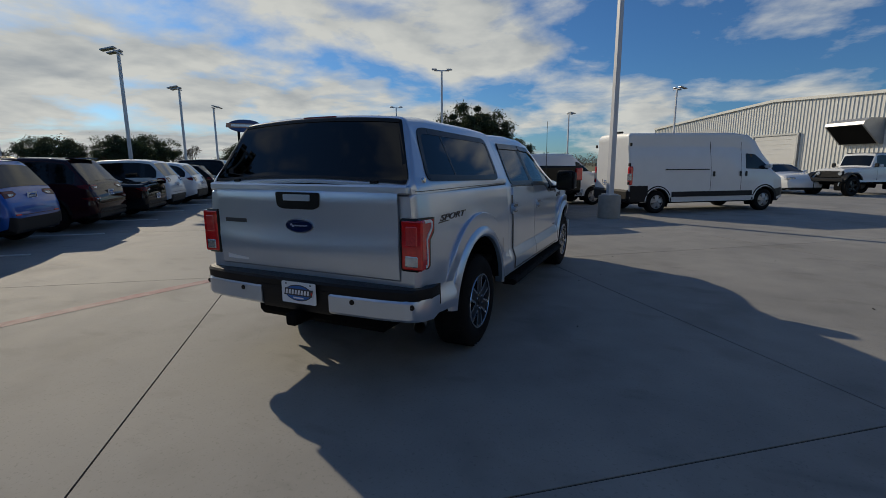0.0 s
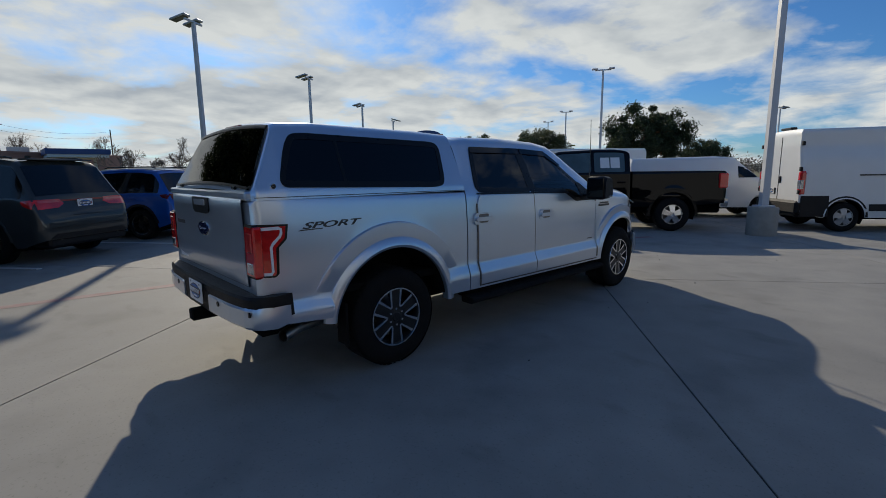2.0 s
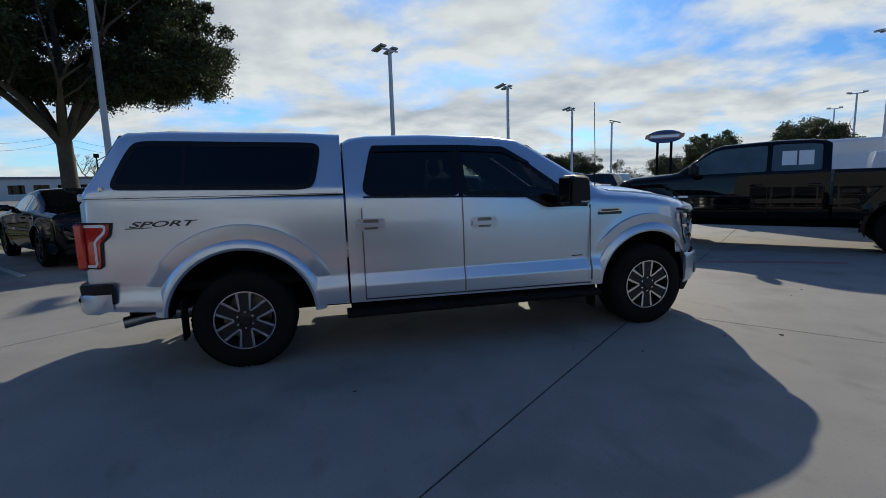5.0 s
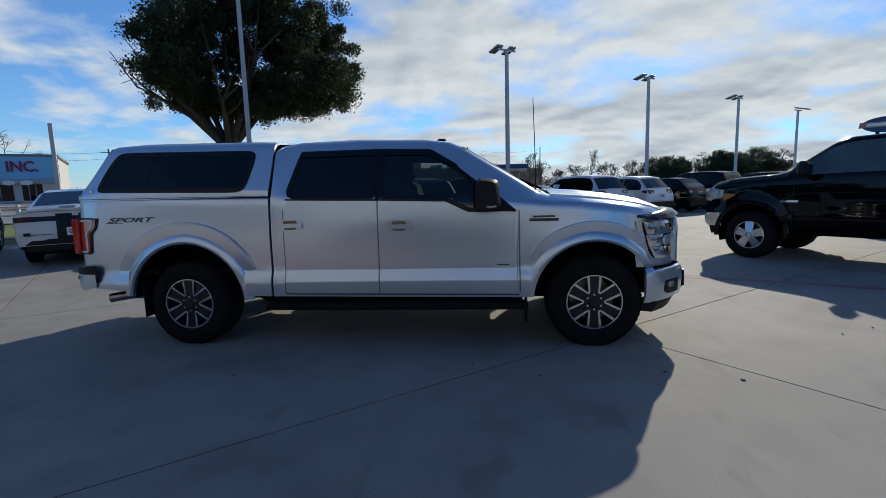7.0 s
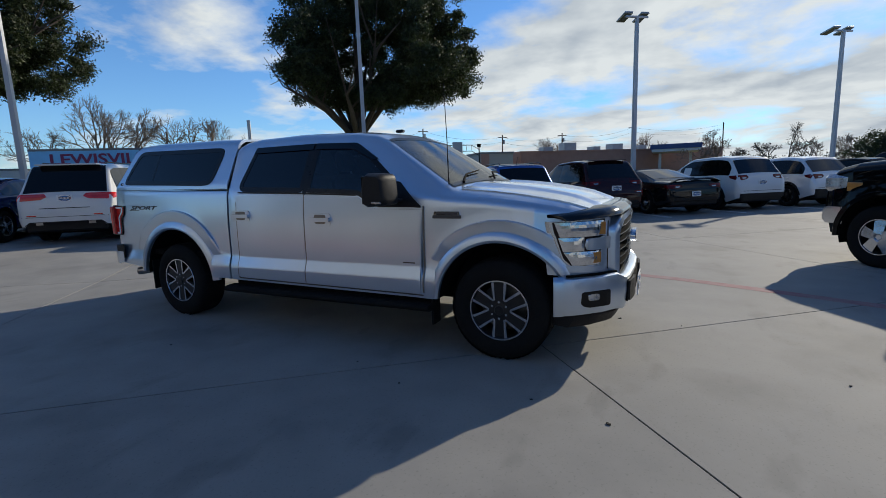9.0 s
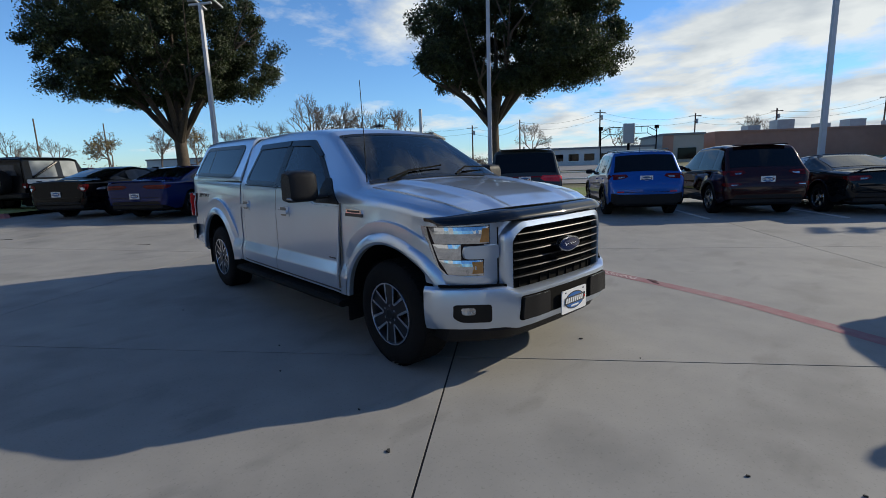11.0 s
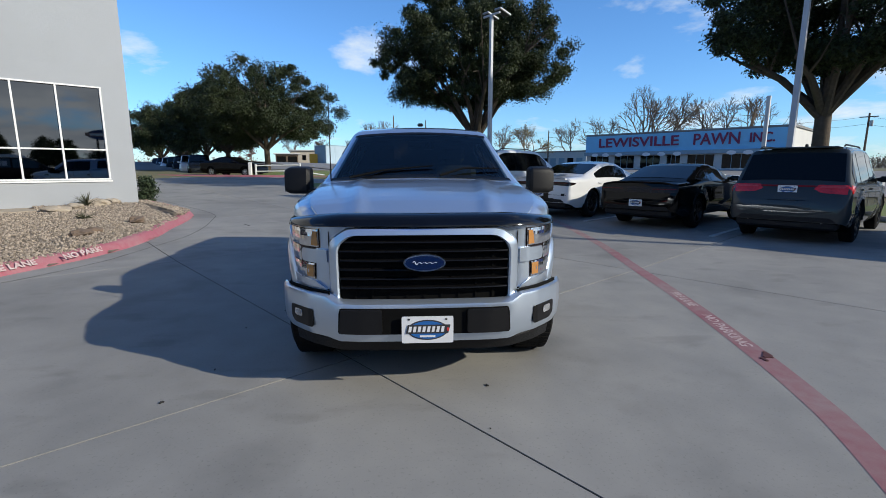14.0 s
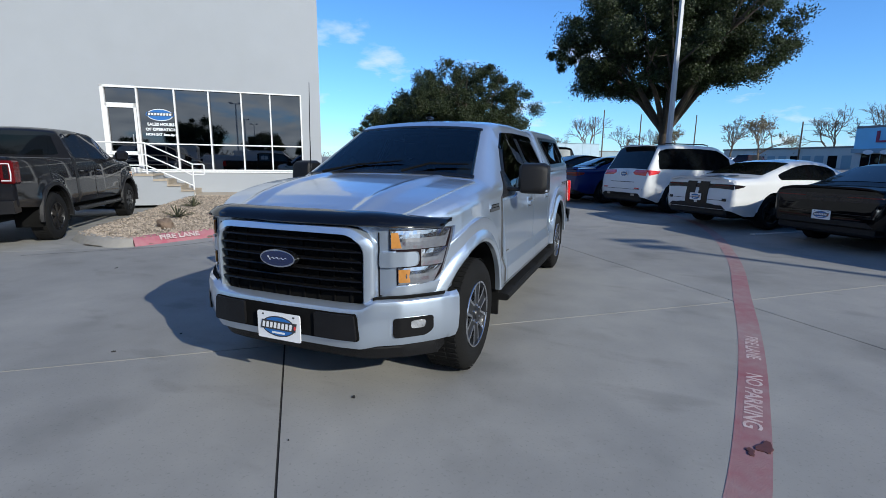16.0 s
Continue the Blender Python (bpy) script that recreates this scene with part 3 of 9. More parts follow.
        u0, u1 = min(p[0] for p in poly), max(p[0] for p in poly)
        e = (u1 - u0) * 1e-3
        rows = []
        for i in range(ny + 1):
            u = u0 + e + (u1 - u0 - 2 * e) * i / ny
            lo, hi = span(poly, u)
            rows.append([(self.rear_x(u, lo + (hi - lo) * j / nz) - off, u, lo + (hi - lo) * j / nz) for j in range(nz + 1)])
        g.sheet(rows)
        edge = [rows[i][0] for i in range(ny + 1)] + [rows[-1][j] for j in range(1, nz + 1)] + [rows[i][-1] for i in range(ny - 1, -1, -1)] + [rows[0][j] for j in range(nz - 1, 0, -1)]
        g.sheet([edge + edge[:1], [(p[0] + depth, p[1], p[2]) for p in edge + edge[:1]]])
        return g


def wheel_meshes(R, rim, width, spokes, style):
    """Tyre, rim and spokes of a wheel that faces -y, its outer face at y = 0."""
    w = width
    tyre = Geo().lathe([(rim - 0.01, 0.03), (rim, 0.006), (rim + 0.012, -0.004), (rim + (R - rim) * 0.45, -0.014), (R - 0.045, -0.004), (R - 0.016, 0.018), (R - 0.004, 0.04), (R, w * 0.3), (R, w * 0.7), (R - 0.004, w - 0.04), (R - 0.03, w - 0.01), (rim + 0.02, w), (rim - 0.01, w - 0.03)], 48)
    # tread: one skin with raised blocks between grooves
    bands = ((0.020, w * 0.30), (w * 0.36, w * 0.62), (w * 0.68, w - 0.022))
    cols = [(k + f, h) for k in range(56) for f, h in ((0.0, 0), (0.05, 1), (0.58, 1), (0.63, 0))]
    prof = [(y + d, h) for y0, y1 in bands for y, d, h in ((y0, 0, 0), (y0, 0.003, 1), (y1, -0.003, 1), (y1, 0, 0))]
    tyre.sheet([[((R - 0.003 + 0.005 * h * q) * math.cos(2 * math.pi * k / 56), y, (R - 0.003 + 0.005 * h * q) * math.sin(2 * math.pi * k / 56)) for y, q in prof] for k, h in cols + [(56, 0)]])
    barrel = Geo().lathe([(rim, 0.0), (rim - 0.012, -0.004), (rim - 0.02, 0.01), (rim - 0.028, 0.05), (rim - 0.04, w * 0.8), (rim - 0.2 * rim, w * 0.82), (0.01, w * 0.8)], 48)
    face, edge = Geo(), Geo()

    def bar(g, a, r0, r1, w0, w1, y0, y1, t):
        c, s = math.cos(a), math.sin(a)
        pts = []
        for r, ww, y in ((r0, w0, y0), (r1, w1, y1)):
            for dw, dy in ((-ww, y), (ww, y), (ww, y + t), (-ww, y + t)):
                pts.append((c * r - s * dw, dy, s * r + c * dw))
        g.loft([pts[:4], pts[4:]])

    ro = rim - 0.008
    for k in range(spokes):
        a = 2 * math.pi * k / spokes + math.pi / 2
        if style == "twin":
            bar(face, a, 0.03, ro, 0.040, 0.054, 0.008, 0.010, 0.03)
            for s in (-1, 1):
                r0 = 0.092
                p0 = (r0 * math.cos(a + s * 0.44), r0 * math.sin(a + s * 0.44))
                p1 = (ro * math.cos(a + s * 0.225), ro * math.sin(a + s * 0.225))
                dx, dz = p1[0] - p0[0], p1[1] - p0[1]
                ln = math.hypot(dx, dz)
                nx, nz = -dz / ln, dx / ln
                ring = []
                for (px, pz), hw, y in ((p0, 0.007, 0.006), (p1, 0.011, 0.002)):
                    ring.append([(px - nx * hw, y, pz - nz * hw), (px + nx * hw, y, pz + nz * hw), (px + nx * hw, y + 0.03, pz + nz * hw), (px - nx * hw, y + 0.03, pz - nz * hw)])
                edge.loft(ring)
            b0, b1 = a + 0.40, a + 2 * math.pi / spokes - 0.40
            edge.loft([[(r * math.cos(b), y, r * math.sin(b)) for r, y in ((0.084, 0.006), (0.100, 0.006), (0.100, 0.03), (0.084, 0.03))] for b in (b0, b1)])
        elif style == "slots":
            bar(face, a, 0.05, ro, 0.055, 0.075, -0.02, 0.01, 0.04)
        else:
            for s in (-1, 1):
                bar(face, a + s * 0.13, 0.03, ro, 0.016, 0.013, 0.02, 0.004, 0.03)
    face.lathe([(0.001, -0.004), (0.034, -0.004), (0.040, 0.004), (0.085, 0.012), (0.088, 0.05)], 24)
    for k in range(6 if style == "twin" else 5):
        a = 2 * math.pi * (k + 0.5) / (6 if style == "twin" else 5)
        edge.lathe([(0.001, -0.004), (0.009, -0.004), (0.011, 0.004), (0.011, 0.02)], 8, (0.065 * math.cos(a), 0.004, 0.065 * math.sin(a)))
    edge.lathe([(rim + 0.002, 0.004), (rim - 0.002, -0.006), (rim - 0.012, -0.006), (rim - 0.016, 0.006)], 48)
    disc = Geo().lathe([(0.06, w * 0.45), (rim * 0.78, w * 0.45), (rim * 0.78, w * 0.52), (0.06, w * 0.52)], 32)
    return tyre, barrel, face, edge, disc


WHEELS = {}


def put_wheel(parent, x, y, R, rim, width, spokes, style, face_mat, edge_mat, right=True, steer=0.0):
    """A wheel under a vehicle: rim with tyre, spokes and brake disc as its pieces."""
    key = (R, rim, width, spokes, style, face_mat.name, edge_mat.name)
    if key not in WHEELS:
        t, b, f, e, d = wheel_meshes(R, rim, width, spokes, style)
        WHEELS[key] = [g.mesh(n, m) for g, n, m in ((b, "wheel", M_ALLOY_DK), (t, "tyre", M_RUBBER), (f, "spokes", face_mat), (e, "rim_edge", edge_mat), (d, "brake_disc", M_DISC))]
    ms = WHEELS[key]
    w = shared("wheel", ms[0], parent, pose(x, -y if right else y, R, 0, 0, (0 if right else 180) + steer))
    for me, n in zip(ms[1:], ("tyre", "spokes", "rim_edge", "brake_disc")):
        shared(n, me, w)
    return w


def words(name, text, size, mat, m, parent=None, depth=0.004, bold=0.0, width=1.0, label="", slant=0.0):
    """Raised or painted letters in the built-in font, centred, reading along x with y up."""
    cu = bpy.data.curves.new(name, "FONT")
    cu.body, cu.size, cu.align_x, cu.align_y, cu.extrude, cu.offset = text, size, "CENTER", "CENTER", depth, bold
    cu.resolution_u, cu.shear = 3, slant
    ob = bpy.data.objects.new(name, cu)
    scene.collection.objects.link(ob)
    dg = bpy.context.evaluated_depsgraph_get()
    me = bpy.data.meshes.new_from_object(ob.evaluated_get(dg))
    bpy.data.objects.remove(ob)
    bpy.data.curves.remove(cu)
    me.name = name
    me.transform(Matrix.Diagonal((width, 1, 1, 1)))
    me.materials.clear()
    me.materials.append(mat)
    out = new(name, me)
    if parent is not None:
        out.parent = parent
    out.matrix_basis = m
    if label:
        out["label"] = label
    return out


def oval(w, h, n=28):
    return [(w * math.cos(2 * math.pi * k / n), h * math.sin(2 * math.pi * k / n)) for k in range(n)]


def script_stroke(w, h, put):
    """A flowing pale stroke across an oval badge."""
    pts = [(w * (-1 + 2 * k / 40), h * (math.sin(9.0 * math.pi * k / 40) * (0.38 if k > 9 else 1.0) + 0.1)) for k in range(41)]
    g = Geo()
    g.sheet([[put(u - 0.035 * w, v - 0.06 * h, 0.0), put(u + 0.035 * w, v + 0.09 * h, 0.0)] for i, (u, v) in enumerate(pts)])
    return g


def dealer_plate(parent, m, w=0.305, h=0.155):
    """A white dealer plate with a blue oval and plain bars."""
    put = lambda u, v, t: m @ Vector((u, v, t))
    pl = Geo().prism(round_poly([(-w / 2, -h / 2), (w / 2, -h / 2), (w / 2, h / 2), (-w / 2, h / 2)], 0.012), -0.004, 0.004, put).make("dealer_plate", M_PLATE, parent, "white dealer plate with a blue oval")
    Geo().prism(oval(w * 0.39, h * 0.38), 0.004, 0.006, put).make("plate_oval", M_DECAL_DARK, pl)
    Geo().prism(oval(w * 0.365, h * 0.335), 0.006, 0.0075, put).make("plate_field", M_DECALBLUE, pl)
    band = Geo().prism([(-w * 0.42, -h * 0.13), (w * 0.40, -h * 0.13), (w * 0.44, h * 0.20), (-w * 0.38, h * 0.20)], 0.0075, 0.009, put).make("plate_band", M_DECAL_DARK, pl)
    for k in range(8):
        u0 = -w * 0.375 + w * 0.09 * k
        Geo().prism([(u0, -h * 0.07), (u0 + w * 0.055, -h * 0.07), (u0 + w * 0.075, h * 0.14), (u0 + w * 0.02, h * 0.14)], 0.009, 0.0105, put).make("name_bar", M_PLATE, band)
    Geo().prism(oval(w * 0.026, h * 0.07, 12), 0.009, 0.011, lambda u, v, t: put(u + w * 0.395, v + h * 0.03, t)).make("red_mark", M_RED_BRIGHT, band)
    Geo().prism([(-w * 0.15, -h * 0.27), (w * 0.15, -h * 0.27), (w * 0.15, -h * 0.20), (-w * 0.15, -h * 0.20)], 0.0075, 0.009, put).make("date_bar", M_PLATE, pl)
    for u in (-0.36, 0.36):
        Geo().prism(oval(0.008, 0.006, 10), 0.004, 0.006, lambda x, v, t, u=u: put(x + w * u, v + h * 0.40, t)).make("plate_bolt", M_DECAL, pl)
    return pl

# ---- ground ----
SA, SB = 5.18, 4.70
GRID = radians(39.2)
CROSS = Vector((3.92, -0.565, 0))


def rise_at(i, j):
    """Height of the lot at a crossing of the slab joints."""
    up = 0.055 if j >= 2 and i >= -2 else 0.0
    return 0.0 if j < 0 else up + 0.027 * max(0.0, min(30.0, -i * SA - (1.5 if j >= 2 else 5.0)))


def rise(x, y):
    """Height of the lot at a place: it climbs gently towards its west end."""
    u = ((x - CROSS.x) * math.cos(GRID) + (y - CROSS.y) * math.sin(GRID)) / SA
    v = (-(x - CROSS.x) * math.sin(GRID) + (y - CROSS.y) * math.cos(GRID)) / SB
    i, j = math.floor(u), math.floor(v)
    u, v = u - i, v - j
    p, q, r, t = rise_at(i, j), rise_at(i + 1, j), rise_at(i + 1, j + 1), rise_at(i, j + 1)
    return p + (q - p) * u + (r - q) * v if u > v else p + (t - p) * v + (r - t) * u


def terrain(a, b):
    return flat_land(a, b) + rise(*lot(a, b)[:2]) * float(np.interp(b, [18, 42], [1.0, 0.42]))


def flat_land(a, b):
    z = float(np.interp(b, [-400, -60, 11.6, 12.2, 18, 60, 90, 3000], [-0.4, -0.06, -0.06, 0.10, 0.13, 1.0, 1.15, 1.3]))
    far = float(np.interp(-a, [26, 32, 70, 3000], [0.0, 0.05, 1.75, 2.2]))
    return max(z, far - 0.06) if a < -26 else z


cuts_a = [-3000, -900, -300, -150, -90, -60, -45, -34, -26, -20, -10, 0, 10, 20, 30, 40, 60, 90, 150, 300, 900, 3000]
cuts_b = [-3000, -900, -300, -120, -60, -30, -15, -5, -0.5, 1.5, 3, 5, 7, 9, 11.6, 12.2, 14, 18, 24, 32, 40, 50, 60, 75, 90, 150, 400, 1000, 3000]
tagged(Geo().sheet([[lot(a, b, terrain(a, b)) for a in cuts_a] for b in cuts_b]).make("ground", M_DRYGRASS), "winter-brown grass ground reaching the horizon", "ground", kind="structure")
# green verge behind the stalls
verge = tagged(Geo().sheet([[lot(a, b - 0.11 * a * 0.6, z + rise(*lot(a, b - 0.11 * a * 0.6)[:2])) for a in np.linspace(-24, 46, 36)] for b, z in ((12.3, 0.135), (13.5, 0.16), (15.5, 0.17), (17.5, 0.165), (18.4, 0.15))]).make("verge", M_GRASS), "green mown grass strip behind the stalls", "grass", kind="structure")
# kerb of the verge
g = Geo()
for k in range(35):
    a0, a1 = -24 + 2 * k, -22 + 2 * k
    p0, p1 = lot(a0, 12.2 - 0.066 * a0), lot(a1 - 0.02, 12.2 - 0.066 * a1)
    d = lot(0, 0.16)
    g.loft([[p + d * t + Vector((0, 0, z + rise(p.x, p.y))) for t, z in ((0, -0.05), (1, -0.05), (1, 0.15), (0.0, 0.15))] for p in (p0, p1)])
tagged(g.make("verge_kerb", M_KERB), "pale concrete kerb along the grass", "kerb", kind="structure")
road = tagged(Geo().sheet([[lot(a, b - 0.066 * a, terrain(a, b) + 0.05) for a in np.linspace(-300, 300, 61)] for b in (21, 24, 28, 32, 36, 38)]).make("road", M_ROAD), "pale worn concrete street beyond the grass", "road", kind="structure")
tagged(Geo().sheet([[lot(a, b, terrain(a, b) + 0.06) for a in np.linspace(-40, 20, 13)] for b in (41, 46, 51, 56, 63)]).make("shop_forecourt", M_ROAD), "grey concrete forecourt of the shop", "pavement", kind="structure")
tagged(Geo().sheet([[lot(a, b, terrain(a, b) + 0.04) for a in (-62, -58, -52, -46, -42)] for b in np.linspace(-90, 60, 40)]).make("side_road", M_ROAD), "grey side street beyond the lot", "road", kind="structure")

# ---- dealership building ----
WA, WB0 = -11.2, -1.65       # its glazed wall, and the corner


def wall_put(b, z, h):
    return tuple(lot(WA + h, b, z))


def ring_wall(name, holes, b0, b1, z0, z1, mat, label):
    """A thick wall in the plane a = WA with openings (b0, b1, z0, z1) that go through it."""
    bs = sorted({b0, b1, *[v for h in holes for v in h[:2]]})
    zs = sorted({z0, z1, *[v for h in holes for v in h[2:]]})
    g = Geo()
    for i in range(len(bs) - 1):
        for j in range(len(zs) - 1):
            cb, cz = (bs[i] + bs[i + 1]) / 2, (zs[j] + zs[j + 1]) / 2
            if not any(h[0] < cb < h[1] and h[2] < cz < h[3] for h in holes):
                g.prism([(bs[i], zs[j]), (bs[i + 1], zs[j]), (bs[i + 1], zs[j + 1]), (bs[i], zs[j + 1])], -0.3, 0.0, wall_put)
    bm = bmesh.new()
    me = g.mesh(name, mat, 0)
    bm.from_mesh(me)
    bmesh.ops.remove_doubles(bm, verts=bm.verts, dist=0.001)
    # drop the inner faces shared by two neighbouring blocks
    seen = {}
    for f in bm.faces:
        seen.setdefault(tuple(round(c, 3) for c in f.calc_center_median()), []).append(f)
    bmesh.ops.delete(bm, geom=[f for fs in seen.values() if len(fs) > 1 for f in fs], context="FACES")
    bmesh.ops.recalc_face_normals(bm, faces=bm.faces)
    bm.to_mesh(me)
    bm.free()
    return tagged(new(name, me), label, "wall", kind="structure")


WIN = (-7.25, -2.30, 1.14, 3.70)
DOOR = (-8.18, -7.25, 1.06, 3.70)
wall_f = ring_wall("wall_front", [WIN, DOOR], -30.0, WB0, -0.1, 9.5, M_STUCCO, "white stucco wall of the showroom")
tagged(Geo().prism([(WA - 30, -0.1), (WA - 0.3, -0.1), (WA - 0.3, 9.5), (WA - 30, 9.5)], -0.3, 0.0, lambda u, v, h: tuple(lot(u, WB0 + h, v))).make("wall_side", M_STUCCO, smooth=0), "white stucco side wall of the showroom", "wall", kind="structure")
tagged(Geo().prism([(WA - 30, -30.0), (WA, -30.0), (WA, WB0), (WA - 30, WB0)], 9.5, 9.7, lambda u, v, h: tuple(lot(u, v, h))).make("roof", M_GREYROOF), "flat grey roof of the showroom", "roof", kind="structure")
tagged(Geo().prism([(WA - 6, -20.0), (WA - 0.32, -20.0), (WA - 0.32, WB0 - 0.32), (WA - 6, WB0 - 0.32)], 1.0, 1.04, lambda u, v, h: tuple(lot(u, v, h))).make("showroom_floor", M_GREYROOF), "dark showroom floor behind the glass", "floor", kind="structure")
window = thing("window_1", "wide dark mirrored window in white frames", "window", kind="structure")
bars = [-7.25, -6.20, -5.20, -4.21, -3.30, -2.30]
for i in range(5):
    for z0, z1 in ((1.14, 1.97), (1.97, 3.70)):
        Geo().prism([(bars[i] + 0.02, z0 + 0.02), (bars[i + 1] - 0.02, z0 + 0.02), (bars[i + 1] - 0.02, z1 - 0.02), (bars[i] + 0.02, z1 - 0.02)], -0.10, -0.09, wall_put).make("pane", M_WINDOW, window, smooth=0)
for b in bars:
    Geo().prism([(b - 0.022, 1.14), (b + 0.022, 1.14), (b + 0.022, 3.70), (b - 0.022, 3.70)], -0.12, 0.012, wall_put).make("mullion", M_FRAME, window, smooth=0)
for z in (1.14, 1.97, 3.70):
    Geo().prism([(-7.275, z - 0.02), (-2.275, z - 0.02), (-2.275, z + 0.02), (-7.275, z + 0.02)], -0.12, 0.014, wall_put).make("rail", M_FRAME, window, smooth=0)
Geo().prism([(-7.3, 1.06), (-2.25, 1.06), (-2.25, 1.105), (-7.3, 1.105)], -0.1, 0.035, wall_put).make("window_sill", M_FRAME, window, smooth=0)
door = thing("door_1", "glazed white-framed entrance door above the steps", "door", kind="structure")
for b0, b1, z0, z1 in ((-8.18, -8.08, 1.06, 3.2), (-7.36, -7.285, 1.06, 3.2), (-8.18, -7.285, 3.06, 3.2), (-8.18, -7.285, 1.06, 1.22), (-8.18, -7.285, 1.62, 1.72)):
    Geo().prism([(b0, z0), (b1, z0), (b1, z1), (b0, z1)], -0.12, 0.004, wall_put).make("door_frame", M_FRAME, door, smooth=0)
Geo().prism([(-8.08, 1.22), (-7.36, 1.22), (-7.36, 3.06), (-8.08, 3.06)], -0.10, -0.09, wall_put).make("door_pane", M_WINDOW, door, smooth=0)
Geo().prism([(-8.12, 3.2), (-7.285, 3.2), (-7.285, 3.66), (-8.12, 3.66)], -0.10, -0.09, wall_put).make("transom_pane", M_WINDOW, door, smooth=0)
for b0, b1, z0, z1 in ((-8.22, -8.12, 1.06, 3.73), (-8.22, -7.285, 3.66, 3.73)):
    Geo().prism([(b0, z0), (b1, z0), (b1, z1), (b0, z1)], -0.12, 0.015, wall_put).make("door_surround", M_FRAME, door, smooth=0)
Geo().tube([wall_put(-7.42, 1.95, 0.05), wall_put(-7.42, 2.25, 0.05)], 0.015, 8).make("pull_handle", M_GALV, door)
wm = Matrix.Translation(lot(WA - 0.085, -6.65, 2.28)) @ Matrix.Rotation(LOT + math.pi / 2, 4, "Z") @ pose(0, 0, 0, 90, 0, 0)
sg = thing("window_decal", "blue oval decal with white opening-hours lettering on glass", "decal")
for nm, w_, h_, o, mt in (("decal_rim", 0.37, 0.185, 0.0, M_PLATE), ("decal_oval", 0.35, 0.165, 0.002, M_DECALBLUE)):
    Geo().prism(oval(w_, h_), o, o + 0.002, lambda u, v, h: tuple(wm @ Vector((u, v + 0.60, h)))).make(nm, mt, sg)
for nm, w_, h_, o, mt in (("decal_band", 0.41, 0.062, 0.0045, M_DECALBLUE), ("decal_bar", 0.39, 0.052, 0.006, M_DECAL)):
    Geo().prism(round_poly([(-w_, -h_), (w_ * 0.94, -h_), (w_, h_), (-w_ * 0.94, h_)], 0.02), o, o + 0.001, lambda u, v, h: tuple(wm @ Vector((u, v + 0.62, h)))).make(nm, mt, sg)
for k in range(8):
    Geo().prism([(-0.34 + 0.085 * k, 0.585), (-0.285 + 0.085 * k, 0.585), (-0.27 + 0.085 * k, 0.655), (-0.325 + 0.085 * k, 0.655)], 0.0075, 0.008, lambda u, v, h: tuple(wm @ Vector((u, v, h)))).make("decal_name_bar", M_PLATE, sg)
for k, tx in enumerate(("SALES HOURS", "OF OPERATION", "MON-SAT 8am-8pm")):
    words("decal_line", tx, 0.125 if k < 2 else 0.105, M_PLATE, wm @ Matrix.Translation((0, 0.30 - 0.16 * k, 0.002)), sg, 0.001, 0.004, 1.0)

# ---- raised gravel bed with its red kerb ----
KERB = [(1.42, -7.39), (1.63, -6.59), (1.51, -5.97), (0.79, -5.77), (-0.07, -5.56), (-1.22, -5.32), (-2.34, -5.4), (-3.37, -5.65), (-4.44, -5.86), (-5.32, -6.09), (-6.08, -6.41), (-6.61, -6.88), (-7.6, -7.81), (-9.29, -9.51), (-11.46, -11.69)]


def smooth_line(pts, n):
    p = [Vector((x, y, 0)) for x, y in pts]
    out = []
    for i in range(len(p) - 1):
        a, b, c, d = p[max(i - 1, 0)], p[i], p[i + 1], p[min(i + 2, len(p) - 1)]
        for k in range(n):
            t = k / n
            out.append(0.5 * (2 * b + (c - a) * t + (2 * a - 5 * b + 4 * c - d) * t * t + (3 * b - a - 3 * c + d) * t ** 3))
    return out + [p[-1]]


def along(line, i):
    d = line[min(i + 1, len(line) - 1)] - line[max(i - 1, 0)]
    d.normalize()
    return d, Vector((d.y, -d.x, 0))      # forwards, and to the right


def strip(line, offs, mat, name, label, cat):
    """A band swept along a line; offs: sideways offset (to the right) and height."""
    g = Geo()
    g.loft([[p + along(line, i)[1] * o + Vector((0, 0, z + rise(p.x, p.y))) for o, z in offs] for i, p in enumerate(line)])
    return tagged(g.make(name, mat), label, cat, kind="structure")


kl = smooth_line(KERB, 6)
# to the left of the line lies the bed, to the right the drive
split = next(i for i, p in enumerate(kl) if p.x < -8.9)
start = next(i for i, p in enumerate(kl) if i > 6 and p.x < 1.50)
prof = [(0.10, 0.0), (0.06, 0.062), (0.01, 0.122), (-0.02, 0.144), (-0.12, 0.15), (-0.12, 0.0)]
strip(kl[start:split + 1], prof, M_KERB_RED, "fire_lane_kerb", "faded red painted kerb round the gravel bed", "kerb")
strip(kl[:start + 1], prof, M_KERB, "kerb_end", "bare concrete end of the kerb", "kerb")
strip(kl[split:], prof, M_KERB, "kerb_side", "plain concrete kerb along the side wall", "kerb")

# ---- inside of the gravel bed ----
def bed_height(p):
    """The gravel rises from the kerb to the wall."""
    a = p.x * LC + p.y * LS
    b = -p.x * LS + p.y * LC
    d = min((q.xy - p.xy).length for q in kl)
    to_wall = max(0.05, a - WA) if b < WB0 else max(0.05, b - WB0)
    return 0.13 + (0.30 * d + rise(p.x, p.y) * to_wall) / (d + to_wall)


def in_bed(x, y):
    a, b = x * LC + y * LS, -x * LS + y * LC
    if b < WB0 and a < WA + 0.02:
        return False
    if a < WA - 14 or b < -8.3 or b < -4.1 and a < -9.85:
        return False
    if b < WB0 and a < WA:
        return False
    if a < WA and b < WB0 + 0.02:
        return False
    return inside(BED_POLY, x, y)


